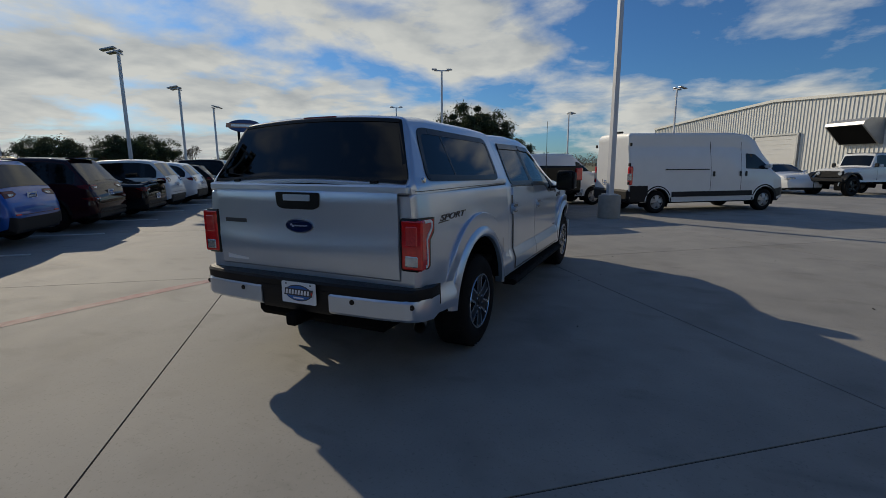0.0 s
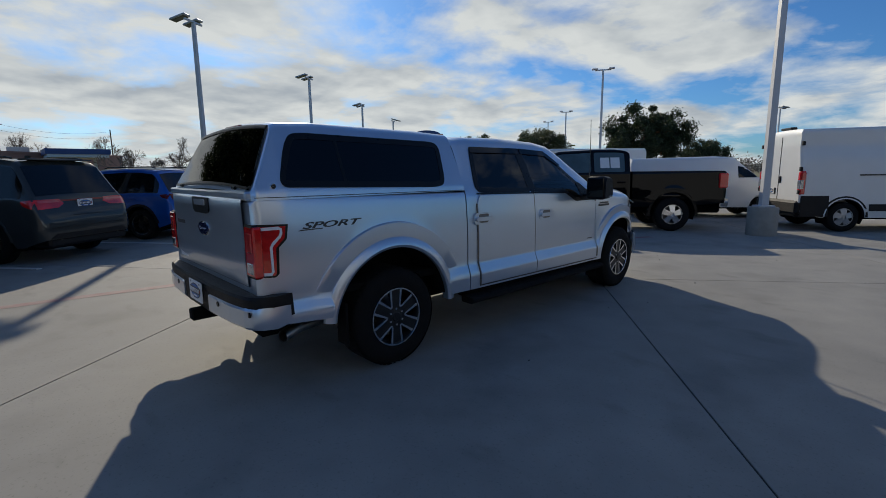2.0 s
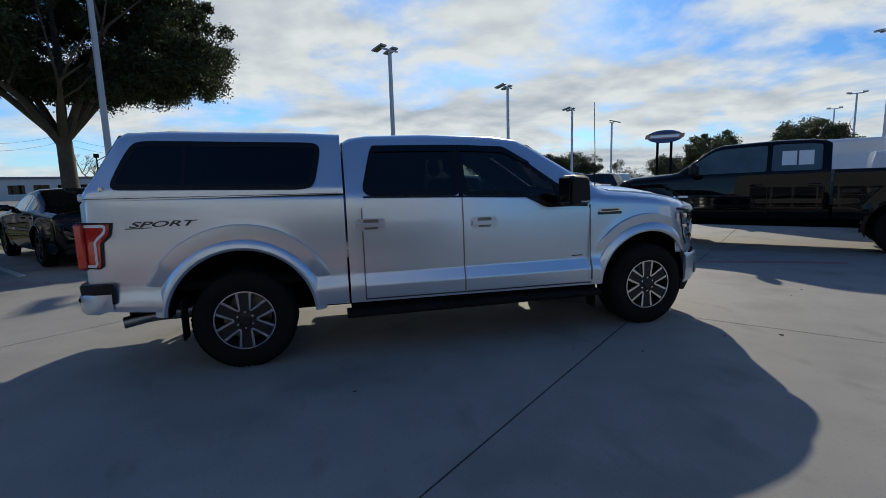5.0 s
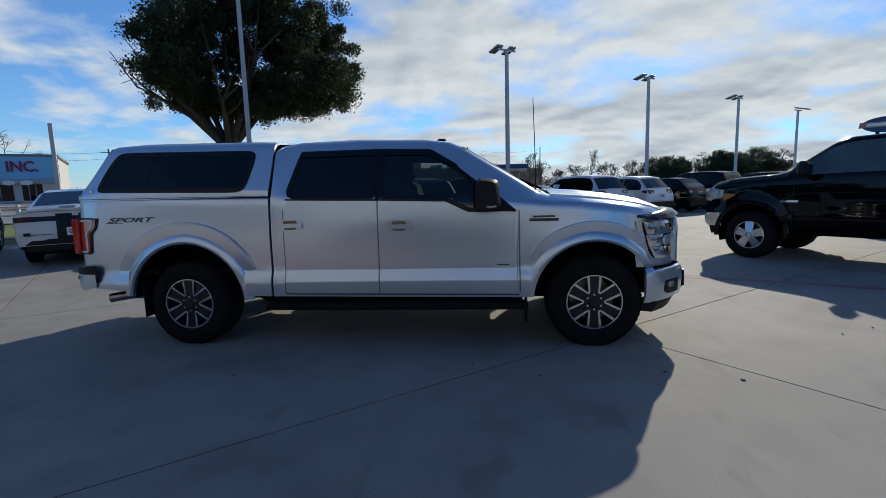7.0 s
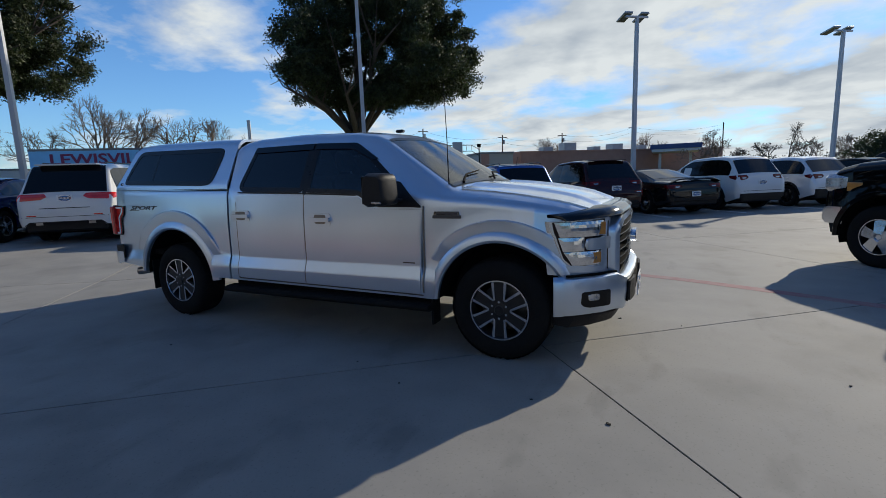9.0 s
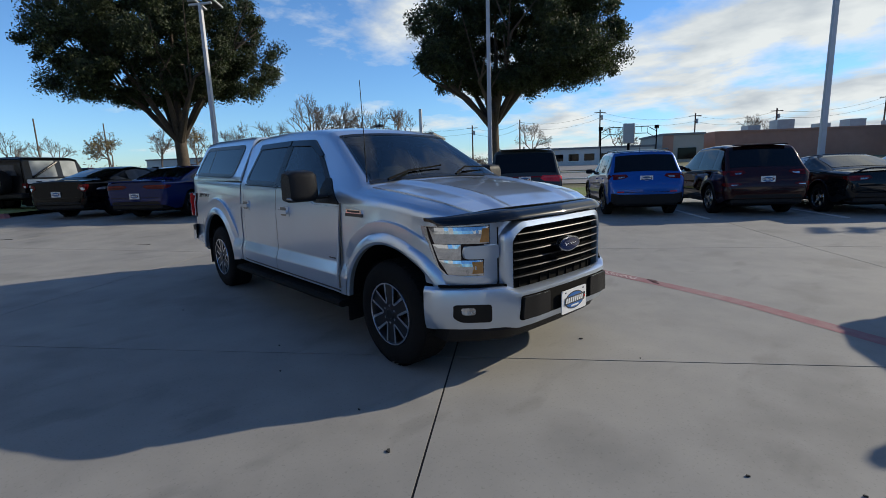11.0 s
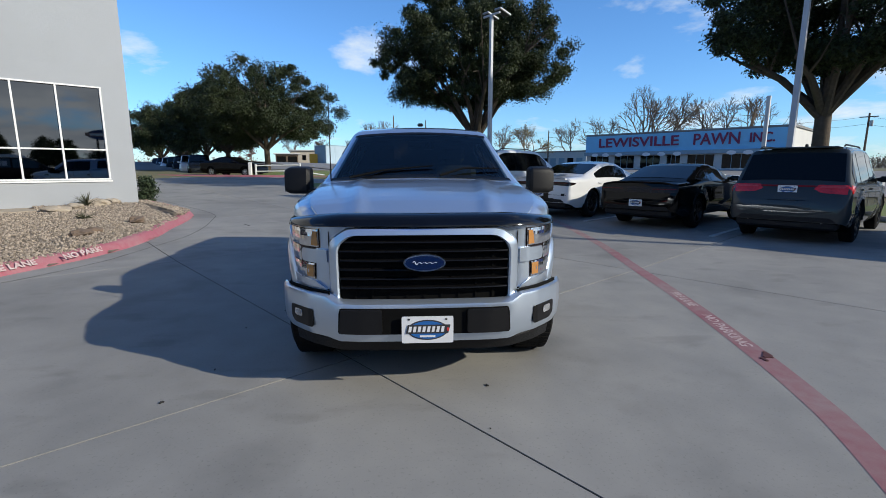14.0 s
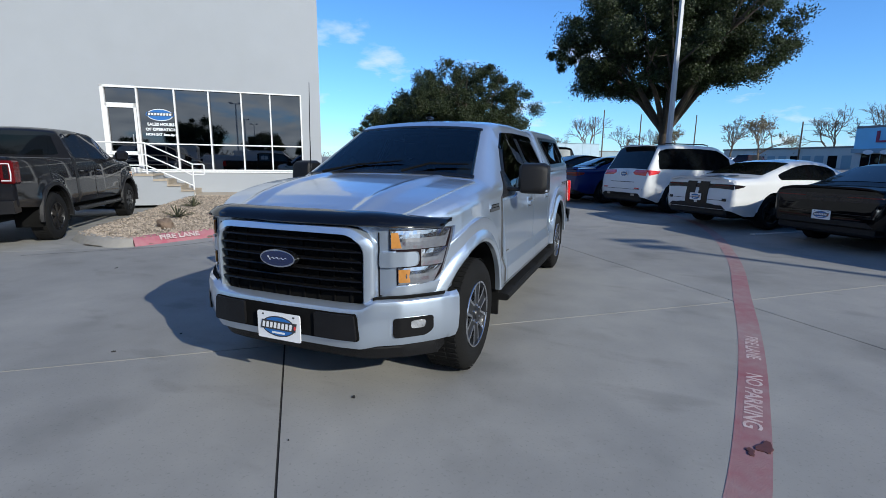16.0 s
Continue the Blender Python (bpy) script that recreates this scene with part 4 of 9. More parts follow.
corner = lot(WA, WB0)
BED_POLY = [(p.x, p.y) for p in kl] + [tuple(lot(WA - 20, WB0).xy), tuple(corner.xy), tuple(lot(WA, -4.1).xy), tuple(lot(-9.8, -4.1).xy), tuple(lot(-9.8, -5.7).xy), tuple(lot(-8.0, -5.9).xy)]
g = Geo()
cells = {}
step = 0.25
for i in range(-72, 12):
    for j in range(-72, -18):
        x, y = i * step, j * step
        if in_bed(x + step / 2, y + step / 2):
            q = []
            for dx, dy in ((0, 0), (1, 0), (1, 1), (0, 1)):
                key = (i + dx, j + dy)
                if key not in cells:
                    cells[key] = len(g.v)
                    v = Vector((key[0] * step, key[1] * step, 0))
                    k_ = min(range(len(kl)), key=lambda q: (kl[q] - v).length)
                    side_ = (v - kl[k_]).dot(along(kl, k_)[1])
                    g.v.append((v.x, v.y, bed_height(v) if side_ < -0.14 else rise(v.x, v.y) + 0.02))
                q.append(cells[key])
            g.f.append(tuple(q))
bed_ground = tagged(g.make("gravel_bed", M_GRAVELBED), "raised planting bed filled with pale gravel", "planting bed", kind="structure")
rng = np.random.default_rng(4)
g = Geo()
OCT = [(1, 0, 0), (-1, 0, 0), (0, 1, 0), (0, -1, 0), (0, 0, 1), (0, 0, -1)]
OCF = [(0, 2, 4), (2, 1, 4), (1, 3, 4), (3, 0, 4), (2, 0, 5), (1, 2, 5), (3, 1, 5), (0, 3, 5)]
n = 0
while n < 17000:
    x, y = rng.uniform(-9.5, 1.6), rng.uniform(-10.5, -5.4)
    if not in_bed(x, y) or x < -6 and rng.random() < 0.5:
        continue
    n += 1
    z = bed_height(Vector((x, y, 0)))
    s = 0.013 + 0.021 * rng.random() ** 1.5
    m = pose(x, y, z + s * 0.25, *(rng.random(3) * 360))
    sc = 0.6 + 0.7 * rng.random(3)
    g.add([m @ Vector((p[0] * s * sc[0], p[1] * s * sc[1], p[2] * s * sc[2])) for p in OCT], OCF)
me = bpy.data.meshes.new("gravel")
me.from_pydata(g.v, [], g.f)
me.materials.append(M_GRAVEL)
me.update()
tagged(new("gravel", me), "loose pale tan gravel stones in the bed", "gravel", kind="stuff")

# ---- steps, landing and walk along the showroom wall ----
def side_put(a0):
    return lambda b, z, h: tuple(lot(a0 + h, b, z))


stair = [(-9.2, 0.1), (-4.1, 0.1), (-4.1, 0.40), (-5.62, 0.40), (-5.62, 0.56), (-5.98, 0.56), (-5.98, 0.72), (-6.34, 0.72), (-6.34, 0.88), (-6.70, 0.88), (-6.70, 1.03), (-9.2, 1.03)]
steps = thing("stairs", "tan concrete steps with white side wall up to the door", "stairs", kind="structure")
for b0, b1, z1 in ((-9.2, -6.70, 1.03), (-6.70, -6.34, 0.88), (-6.34, -5.98, 0.72), (-5.98, -5.62, 0.56)):
    Geo().prism([(b0, 0.1), (b1, 0.1), (b1, z1 - 0.05), (b0, z1 - 0.05)], 0.0, 1.30, side_put(WA + 0.002)).make("stair_wall", M_STUCCO, steps, smooth=0)
    Geo().prism([(b0, z1 - 0.05), (b1 + 0.02, z1 - 0.05), (b1 + 0.02, z1), (b0, z1)], 0.0, 1.33, side_put(WA + 0.002)).make("tread", M_TANSTONE, steps, smooth=0)
    if b0 > -9:
        Geo().prism([(b1, 0.40), (b1 + 0.012, 0.40), (b1 + 0.012, z1 - 0.05), (b1, z1 - 0.05)], 0.0, 1.29, side_put(WA + 0.004)).make("riser", M_TANSTONE, steps, smooth=0)
tagged(Geo().prism([(-5.60, 0.05), (-4.1, 0.05), (-4.1, 0.40), (-5.60, 0.40)], 0.0, 1.33, side_put(WA + 0.002)).make("walk", M_TANSTONE, smooth=0), "tan concrete walk beside the steps", "walkway", kind="structure")
rail = thing("handrail", "white tubular steel handrail beside the steps", "handrail")
ra = WA + 1.25
for k, dz in enumerate((0.92, 0.58, 0.26)):
    pts = [lot(ra, -8.6, 1.03 + dz), lot(ra, -6.85, 1.03 + dz), lot(ra, -5.62, 0.42 + dz), lot(ra, -5.34, 0.42 + dz) if k == 0 else lot(ra, -5.62, 0.42 + dz - 0.02)]
    if k == 0:
        pts += [lot(ra, -5.30, 0.42 + dz - 0.03), lot(ra, -5.30, 0.42 + 0.62), lot(ra, -5.34, 0.42 + 0.60), lot(ra, -5.60, 0.42 + 0.60)]
    Geo().tube(pts, 0.022, 8).make("rail", M_FRAME, rail)
for b, z in ((-8.6, 1.03), (-6.85, 1.0), (-5.62, 0.40)):
    Geo().tube([lot(ra, b, z), lot(ra, b, z + 0.92)], 0.022, 8).make("post", M_FRAME, rail)

# ---- rocks and yuccas ----
def rock(x, y, s, flat, seed, name="rock", label="weathered brown landscape rock"):
    rg = np.random.default_rng(seed)
    bm = bmesh.new()
    bmesh.ops.create_icosphere(bm, subdivisions=3, radius=1.0)
    off = rg.random(3) * 50
    for v in bm.verts:
        k = 1 + 0.38 * noise.noise(v.co * 1.3 + Vector(off)) + 0.14 * noise.noise(v.co * 4 + Vector(off))
        v.co = Vector((v.co.x * s * k, v.co.y * s * 0.7 * k, v.co.z * s * flat * k))
    me = bpy.data.meshes.new(name)
    bm.to_mesh(me)
    bm.free()
    me.materials.append(M_TANSTONE if y < -8.9 else M_ROCK)
    ob = new(name, me)
    ob.matrix_basis = pose(x, y, bed_height(Vector((x, y, 0))) + s * flat * 0.45, 0, 0, rg.random() * 180)
    return tagged(ob, label, "rock", "rocks in the gravel bed")


for k, (x, y, s, f) in enumerate(((0.42, -6.42, 0.17, 0.75), (-1.7, -6.35, 0.26, 0.30), (-2.0, -6.30, 0.16, 0.4), (-3.3, -6.22, 0.22, 0.45), (-4.9, -9.1, 0.34, 0.30), (-5.6, -9.1, 0.26, 0.4), (-6.4, -9.0, 0.28, 0.5), (-7.0, -9.0, 0.24, 0.45), (-7.5, -9.0, 0.22, 0.5))):
    rock(x, y, s, f, 20 + k)


def yucca(x, y, s, seed, n=46):
    rg = np.random.default_rng(seed)
    g = Geo()
    z = bed_height(Vector((x, y, 0)))
    for k in range(n):
        a, up = rg.random() * 6.283, 0.25 + 1.1 * rg.random()
        d = Vector((math.cos(a) * math.cos(up), math.sin(a) * math.cos(up), math.sin(up)))
        sd = Vector((-math.sin(a), math.cos(a), 0)) * s * 0.022
        l = s * (0.7 + 0.4 * rg.random())
        p0, p1, p2 = Vector((0, 0, 0.02)), d * l * 0.55, d * l + Vector((0, 0, -0.12 * s))
        g.add([p0 - sd, p0 + sd, p1 - sd, p1 + sd, p2, p1 + Vector((0, 0, -0.012))], [(0, 1, 3, 2), (2, 3, 4), (0, 2, 5), (1, 5, 3), (2, 4, 5), (3, 5, 4)])
    ob = g.make("yucca", M_YUCCA)
    ob.matrix_basis = pose(x, y, z)
    return tagged(ob, "spiky green-brown yucca clump growing in gravel", "plant", "yuccas in the bed")


for k, (x, y, s) in enumerate(((-0.55, -7.3, 0.42), (-1.9, -8.4, 0.40), (-6.2, -9.2, 0.50), (-3.6, -7.55, 0.26))):
    yucca(x, y, s, 40 + k)
hedge = thing("hedge", "dark green clipped shrub beside the wall", "shrub")
hp = lot(WA - 1.3, WB0 + 0.55)
hg = np.random.default_rng(8)

# ---- paint on the lot ----
PINK = [(8.6, 0.7), (7.2, 1.45), (5.4, 2.25), (4.53, 2.53), (3.4, 2.77), (2.21, 2.98), (0.75, 3.18), (-1.2, 3.44), (-3.0, 3.55), (-4.6, 3.52), (-6.15, 3.25), (-7.6, 2.52), (-9.2, 1.50), (-13.0, -0.6), (-16.0, -2.4)]
pl = smooth_line(PINK, 8)
for lo, hi, mt, lab in ((-99, -0.4, M_PINK_WORN, "worn pale red fire lane line on concrete"), (-0.4, 99, M_PINK, "faded red painted fire lane line on concrete")):
    g = Geo()
    ii = [i for i, p in enumerate(pl) if lo < p.x < hi]
    ii += [max(ii) + 1] if max(ii) + 1 < len(pl) else []
    g.sheet([[pl[i] + along(pl, i)[1] * o + Vector((0, 0, rise(pl[i].x, pl[i].y) + 0.0018)) for o in (-0.09, 0.0, 0.09)] for i in ii])
    tagged(g.make("fire_lane_line", mt), lab, "road marking", kind="structure")
fl = thing("fire_lane_words", "white stencilled words on the red line", "road marking")
for tx, x0, y0, x1, y1 in (("FIRE LANE", 2.06, 3.005, 2.80, 2.89), ("NO PARKING", 2.98, 2.855, 3.90, 2.665)):
    a = math.degrees(math.atan2(y1 - y0, x1 - x0))
    words("stencil_word", tx, 0.135, M_LETTER, pose((x0 + x1) / 2, (y0 + y1) / 2, 0.0034, 0, 0, a), fl, 0.0003, 0.002, math.hypot(x1 - x0, y1 - y0) / (0.135 * 0.66 * len(tx)))
kw = thing("kerb_words", "white stencilled words on the red kerb", "road marking")
for tx, x0, y0, x1, y1 in (("FIRE LANE", 1.14, -5.845, 0.25, -5.625), ("NO PARKING", 0.06, -5.58, -1.10, -5.475)):
    d_ = Vector((x1 - x0, y1 - y0, 0))
    n_ = Vector((d_.y, -d_.x, 0)).normalized()
    a = math.degrees(math.atan2(y1 - y0, x1 - x0))
    mid = Vector((x0 + x1, y0 + y1, 0)) / 2
    i = min(range(len(kl)), key=lambda q: (kl[q] - mid).length)
    t_ = along(kl, i)[0]
    foot = kl[i] + t_ * (mid - kl[i]).dot(t_) + along(kl, i)[1] * 0.047
    words("stencil_word", tx, 0.125, M_LETTER, pose(foot.x, foot.y, rise(foot.x, foot.y) + 0.086, 0, 0, a + 180 if d_.x > 0 else a) @ pose(0, 0, 0, 52, 0, 0) @ Matrix.Translation((0, 0, 0.024)), kw, 0.003, 0.004, d_.length / (0.125 * 0.66 * len(tx)))
stripe = Geo().box(0, 5.2, -0.05, 0.05, -0.02, 0.003, 0.0).mesh("stall_line", M_STRIPE, 0)
lines = tagged(new("stall_lines"), "worn white stall lines on concrete", "road marking", kind="structure")
for x, y in ((-10.3, 0.55), (-7.95, 2.55), (-4.33, 4.24), (-1.93, 6.06), (0.52, 7.53), (2.58, 9.02), (4.9, 10.6), (6.9, 12.2), (9.1, 13.8), (11.3, 15.4)):
    shared("stall_line", stripe, lines, pose(x, y, rise(x - 1.7, y + 2.0), 0, 0, HEAD_LINES))
# worn joint line of the gutter and stains
g = Geo()
gl = smooth_line([(2.7, -6.6), (1.68, -5.75), (1.23, -5.37), (0.49, -5.12), (-0.6, -4.92), (-2.26, -4.77), (-3.69, -4.97), (-4.85, -5.29), (-6.09, -5.73), (-7.72, -7.07), (-10.47, -9.64)], 8)
g.sheet([[p + along(gl, i)[1] * o + Vector((0, 0, rise(p.x, p.y) + 0.003)) for o in (-0.007, 0.007)] for i, p in enumerate(gl)])
tagged(g.make("gutter_joint", M_JOINT), "dark joint between gutter and drive", "joint", kind="structure")


def blot(x, y, r, mat, seed, name, label):
    rg = np.random.default_rng(seed)
    pts = []
    ph = rg.random(4) * 6.28
    for k in range(18):
        a = 2 * math.pi * k / 18
        q = r * (1 + 0.3 * math.sin(2 * a + ph[0]) + 0.2 * math.sin(3 * a + ph[1]) + 0.15 * math.sin(5 * a + ph[2]))
        pts.append((x + q * math.cos(a), y + q * 0.7 * math.sin(a)))
    ob = Geo().prism(pts, 0.001, 0.0075, lambda u, v, h: (u, v, h)).make(name, mat)
    return tagged(ob, label, "stain", "spots on the concrete", "structure")


blot(4.05, 2.70, 0.055, M_OIL, 1, "oil_spot", "dark wet oil spot on the red line")
blot(4.12, 2.62, 0.03, M_OIL, 2, "oil_spot", "small dark oil spot")
rg = np.random.default_rng(6)
for k in range(14):
    blot(rg.uniform(-3, 7.5), rg.uniform(-4.5, 4.5), 0.004 + 0.006 * rg.random(), M_JOINT, 100 + k, "speck", "small dark speck on the concrete")
for x, y, r in ((4.56, -1.66, 0.014), (4.44, 0.42, 0.013), (2.66, -4.5, 0.016)):
    blot(x, y, r, M_JOINT, int(x * 10 + 90), "speck", "dark dirt speck on the concrete")
# short tool cuts in the slab
for x, y, a, l in ((-8.0, -3.2, 60, 0.5), (-5.0, -1.0, 40, 0.35), (-4.2, -4.2, 40, 0.4)):
    tagged(Geo().box(-l / 2, l / 2, -0.012, 0.012, -0.01, 0.004, 0, pose(x, y, rise(x, y), 0, 0, a)).make("crack", M_JOINT), "short dark crack in the concrete", "crack", kind="structure")

# ---- the silver pickup with its canopy ----
truck = thing("pickup_truck", "silver crew-cab pickup truck with a matching bed canopy, parked on concrete", "pickup truck")
bed = Shell([(-1.14, 1.30, 1.36, 0.955, 0.90), (-1.10, 1.34, 1.385, 0.985, 0.92), (-0.9, 1.345, 1.39, 1.0, 0.93), (0.822, 1.325, 1.365, 1.005, 0.93)],
            0.5, [(0, 0.41, 0.588)], crown=0.0, step=0.04, bulge=0.012, tuck=0.012, rs=0.04, rt=0.03, crease=0.605, n1=24, shelf=0.034, slope=0.10, rise=[(-1.14, 0.57), (-0.5, 0.52), (0.822, 0.47)])
bed.skin().make("bed", M_SILVER, truck)
canopy_shell = Shell([(-1.12, 1.415, 1.425, 0.945, 0.885), (-1.085, 1.425, 1.47, 0.97, 0.895), (-0.845, 1.44, 1.855, 0.98, 0.745), (-0.79, 1.44, 1.885, 0.98, 0.725), (-0.5, 1.44, 1.90, 0.98, 0.715), (0.5, 1.43, 1.885, 0.98, 0.71), (0.822, 1.42, 1.87, 0.98, 0.71)],
                     1.375, [], crown=0.035, step=0.03, rs=0.03, rt=0.07)
CAPW = round_poly([(-0.90, 1.445), (-0.74, 1.79), (-0.66, 1.815), (0.62, 1.79), (0.665, 1.74), (0.60, 1.43), (0.50, 1.405)], 0.09)
CAPW = [(x, z + 0.01) for x, z in CAPW]


def within(poly, x, z, d=0.024):
    return all(inside(poly, x + dx, z + dz) for dx, dz in ((-d, -d), (d, -d), (d, d), (-d, d)))


def glass_border(shell, poly, sign, off, width):
    """The black border printed round the edge of a side window."""
    n, rows = len(poly), []
    area = sum(poly[i][0] * poly[(i + 1) % n][1] - poly[(i + 1) % n][0] * poly[i][1] for i in range(n))
    for i in range(n + 1):
        (xa, za), (x, z), (xb, zb) = poly[(i - 1) % n], poly[i % n], poly[(i + 1) % n]
        ln = max(math.hypot(xb - xa, zb - za), 1e-6)
        nx, nz = -(zb - za) / ln, (xb - xa) / ln
        if area < 0:
            nx, nz = -nx, -nz
        row = []
        for w in (0.0, width * 0.5, width):
            u, v = x + nx * w, z + nz * w
            row.append((u, sign * (shell.y_at(u, v) + off), v))
        rows.append(row)
    return Geo().sheet(rows)


def finer(poly, step=0.05):
    """The same outline with a point every few centimetres."""
    out = []
    for (xa, za), (xb, zb) in zip(poly, poly[1:] + poly[:1]):
        k = max(1, int(math.hypot(xb - xa, zb - za) / step))
        out += [(xa + (xb - xa) * i / k, za + (zb - za) * i / k) for i in range(k)]
    return out


def cut_canopy(c, j):
    if 14 <= j <= 30 and within(CAPW, c[0], c[2]):
        return True
    return -1.10 < c[0] < -0.86 and j > 24 and abs(c[1]) < 0.80 - (c[2] - 1.43) * 0.42


cap = canopy_shell.skin(cut_canopy).make("canopy", M_SILVER, truck, "silver fibreglass bed canopy with tinted windows")
canopy_shell.skin(cut_canopy, inset=0.02).make("canopy_lining", M_INTERIOR, cap)
for s in (-1, 1):
    canopy_shell.side_patch([(x * 1.0, z) for x, z in CAPW], s, 0.003, nx=40).make("canopy_side_window", M_TINT_CAP, cap, "tinted sliding side window")
    glass_border(canopy_shell, finer(CAPW), s, 0.006, 0.045).make("glass_border", M_SATIN, cap)
    canopy_shell.side_patch([(-0.385, 1.45), (-0.36, 1.45), (-0.36, 1.79), (-0.385, 1.79)], s, 0.0045, 2).make("window_bar", M_SATIN, cap)
    lk = Geo().lathe([(0.001, -0.006), (0.016, -0.006), (0.02, 0.0), (0.02, 0.012)], 16)
    shared("canopy_lock", lk.mesh("canopy_lock", M_CHROME), cap, pose(-0.945, s * (canopy_shell.y_at(-0.945, 1.455) + 0.004), 1.462, 0, 0, 0 if s < 0 else 180))
    # seal between the canopy and the bed rail
    canopy_shell.side_patch([(-1.10, 1.390), (0.79, 1.377), (0.79, 1.382), (-1.10, 1.395)], s, 0.004, 20, 1).make("canopy_seal", M_DECAL, cap)
canopy_shell.top_patch(-1.112, -0.842, 0.055, 0.006, m0=0.03).make("canopy_rear_window", M_TINT_CAP, cap, "large dark rear window")
g = Geo()
for x0, x1 in ((-1.116, -1.10), (-0.858, -0.838)):
    g2 = canopy_shell.top_patch(x0, x1, 0.05, 0.012, 3, 14)
    g.add(g2.v, g2.f)
for s in (-1, 1):
    rows = []
    for k in range(13):
        x = -1.112 + 0.27 * k / 12
        wt = canopy_shell.at(x)[3]
        rows.append([(x, s * (wt - d), canopy_shell.z_at(x, wt - d) + 0.010) for d in (0.065, 0.045, 0.03)])
    g.sheet(rows)
g.make("rear_window_seal", M_SATIN, cap)
Geo().box(-0.83, -0.74, -0.15, 0.15, 1.885, 1.915, 0.008).make("brake_light", M_RED_DARK, cap, "red high brake light")
for s in (-1, 1):
    Geo().box(-1.135, -1.10, s * 0.62 - 0.03, s * 0.62 + 0.03, 1.44, 1.465, 0.005).make("window_latch", M_SATIN, cap)
cab = Shell([(0.84, 1.335, 1.80, 1.0, 0.74), (0.90, 1.335, 1.835, 1.005, 0.705), (1.05, 1.33, 1.858, 1.005, 0.685), (1.6, 1.32, 1.868, 1.005, 0.675), (2.2, 1.31, 1.848, 1.005, 0.67), (2.45, 1.30, 1.815, 1.005, 0.665), (2.56, 1.295, 1.77, 1.005, 0.67),
             (3.24, 1.255, 1.345, 1.005, 0.82), (3.32, 1.25, 1.318, 1.005, 0.84), (3.6, 1.235, 1.295, 1.005, 0.84), (3.8, 1.215, 1.27, 1.0, 0.835), (3.95, 1.195, 1.245, 0.98, 0.82), (4.08, 1.17, 1.22, 0.938, 0.80), (4.18, 1.14, 1.195, 0.888, 0.775), (4.26, 1.11, 1.165, 0.835, 0.735), (4.33, 1.08, 1.14, 0.765, 0.69), (4.39, 1.05, 1.11, 0.69, 0.63)],
            0.47, [(3.683, 0.41, 0.548)], crown=0.035, step=0.03, bulge=0.012, tuck=0.012, rs=0.05, rt=0.07, crease=0.605, n1=24, shelf=0.034, slope=0.10, rise=[(0.84, 0.47), (3.15, 0.45), (4.0, 0.55), (4.25, 0.66), (4.39, 0.69)])
WIN_R = round_poly([(0.975, 1.40), (1.075, 1.765), (1.804, 1.765), (1.804, 1.325), (1.02, 1.345)], 0.05)
WIN_F = round_poly([(1.839, 1.325), (1.839, 1.765), (2.22, 1.752), (2.47, 1.635), (3.02, 1.205), (3.00, 1.19), (2.62, 1.19), (2.40, 1.30)], 0.03)
WIN_F_AREA = [(1.824, 1.31), (1.824, 1.77), (2.24, 1.765), (2.5, 1.64), (3.04, 1.19)]


def cut_cab(c, j):
    if 10 <= j <= 30 and (within(WIN_R, c[0], c[2]) or within(WIN_F, c[0], c[2])):
        return True
    wt = cab.at(c[0])[3]
    return 2.60 < c[0] < 3.22 and j >= 28 and abs(c[1]) < wt - 0.07


def cut_outer(c, j):
    # the doors' own skins take the place of the cab's side
    return cut_cab(c, j) or (0.99 < c[0] < 3.0 and abs(c[1]) > 0.9 and 0.53 < c[2] < (1.27 if c[0] < 2.38 else 1.14) and abs(c[0] - 1.826) > 0.03)


body = cab.skin(cut_outer).make("cab", M_SILVER, truck)
cab.skin(cut_cab, inset=0.035, x0=0.87, x1=3.3).make("cab_lining", M_INTERIOR, body)
ws = cab.top_patch(2.575, 3.255, 0.045, 0.004, 20, 18, m0=0.05).make("windscreen", M_TINT_LIGHT, body, "tinted windscreen")
g = Geo()
for x0, x1 in ((2.565, 2.60), (3.215, 3.262)):
    g2 = cab.top_patch(x0, x1, 0.035, 0.007, 3, 18)
    g.add(g2.v, g2.f)
g.make("windscreen_seal", M_SATIN, body)
for k, (x0, x1) in enumerate(((-0.62, 0.10), (0.16, 0.70))):
    pts = [(3.27, x0, cab.z_at(3.27, x0) + 0.025), (3.17, x0 + (x1 - x0) * 0.4, cab.z_at(3.17, x0) + 0.035), (3.13, x1, cab.z_at(3.13, x1) + 0.03)]
    Geo().tube(pts, [0.012, 0.009, 0.006], 6).make("wiper", M_UNDER, body)
g = Geo()
for k in range(26):
    y = -0.70 + 1.4 * k / 25
    g.box(3.255, 3.33, y - 0.012, y + 0.012, cab.z_at(3.33, y) - 0.004, cab.z_at(3.33, y) + 0.006, 0.002)
g.make("cowl_grille", M_PLASTIC, body)
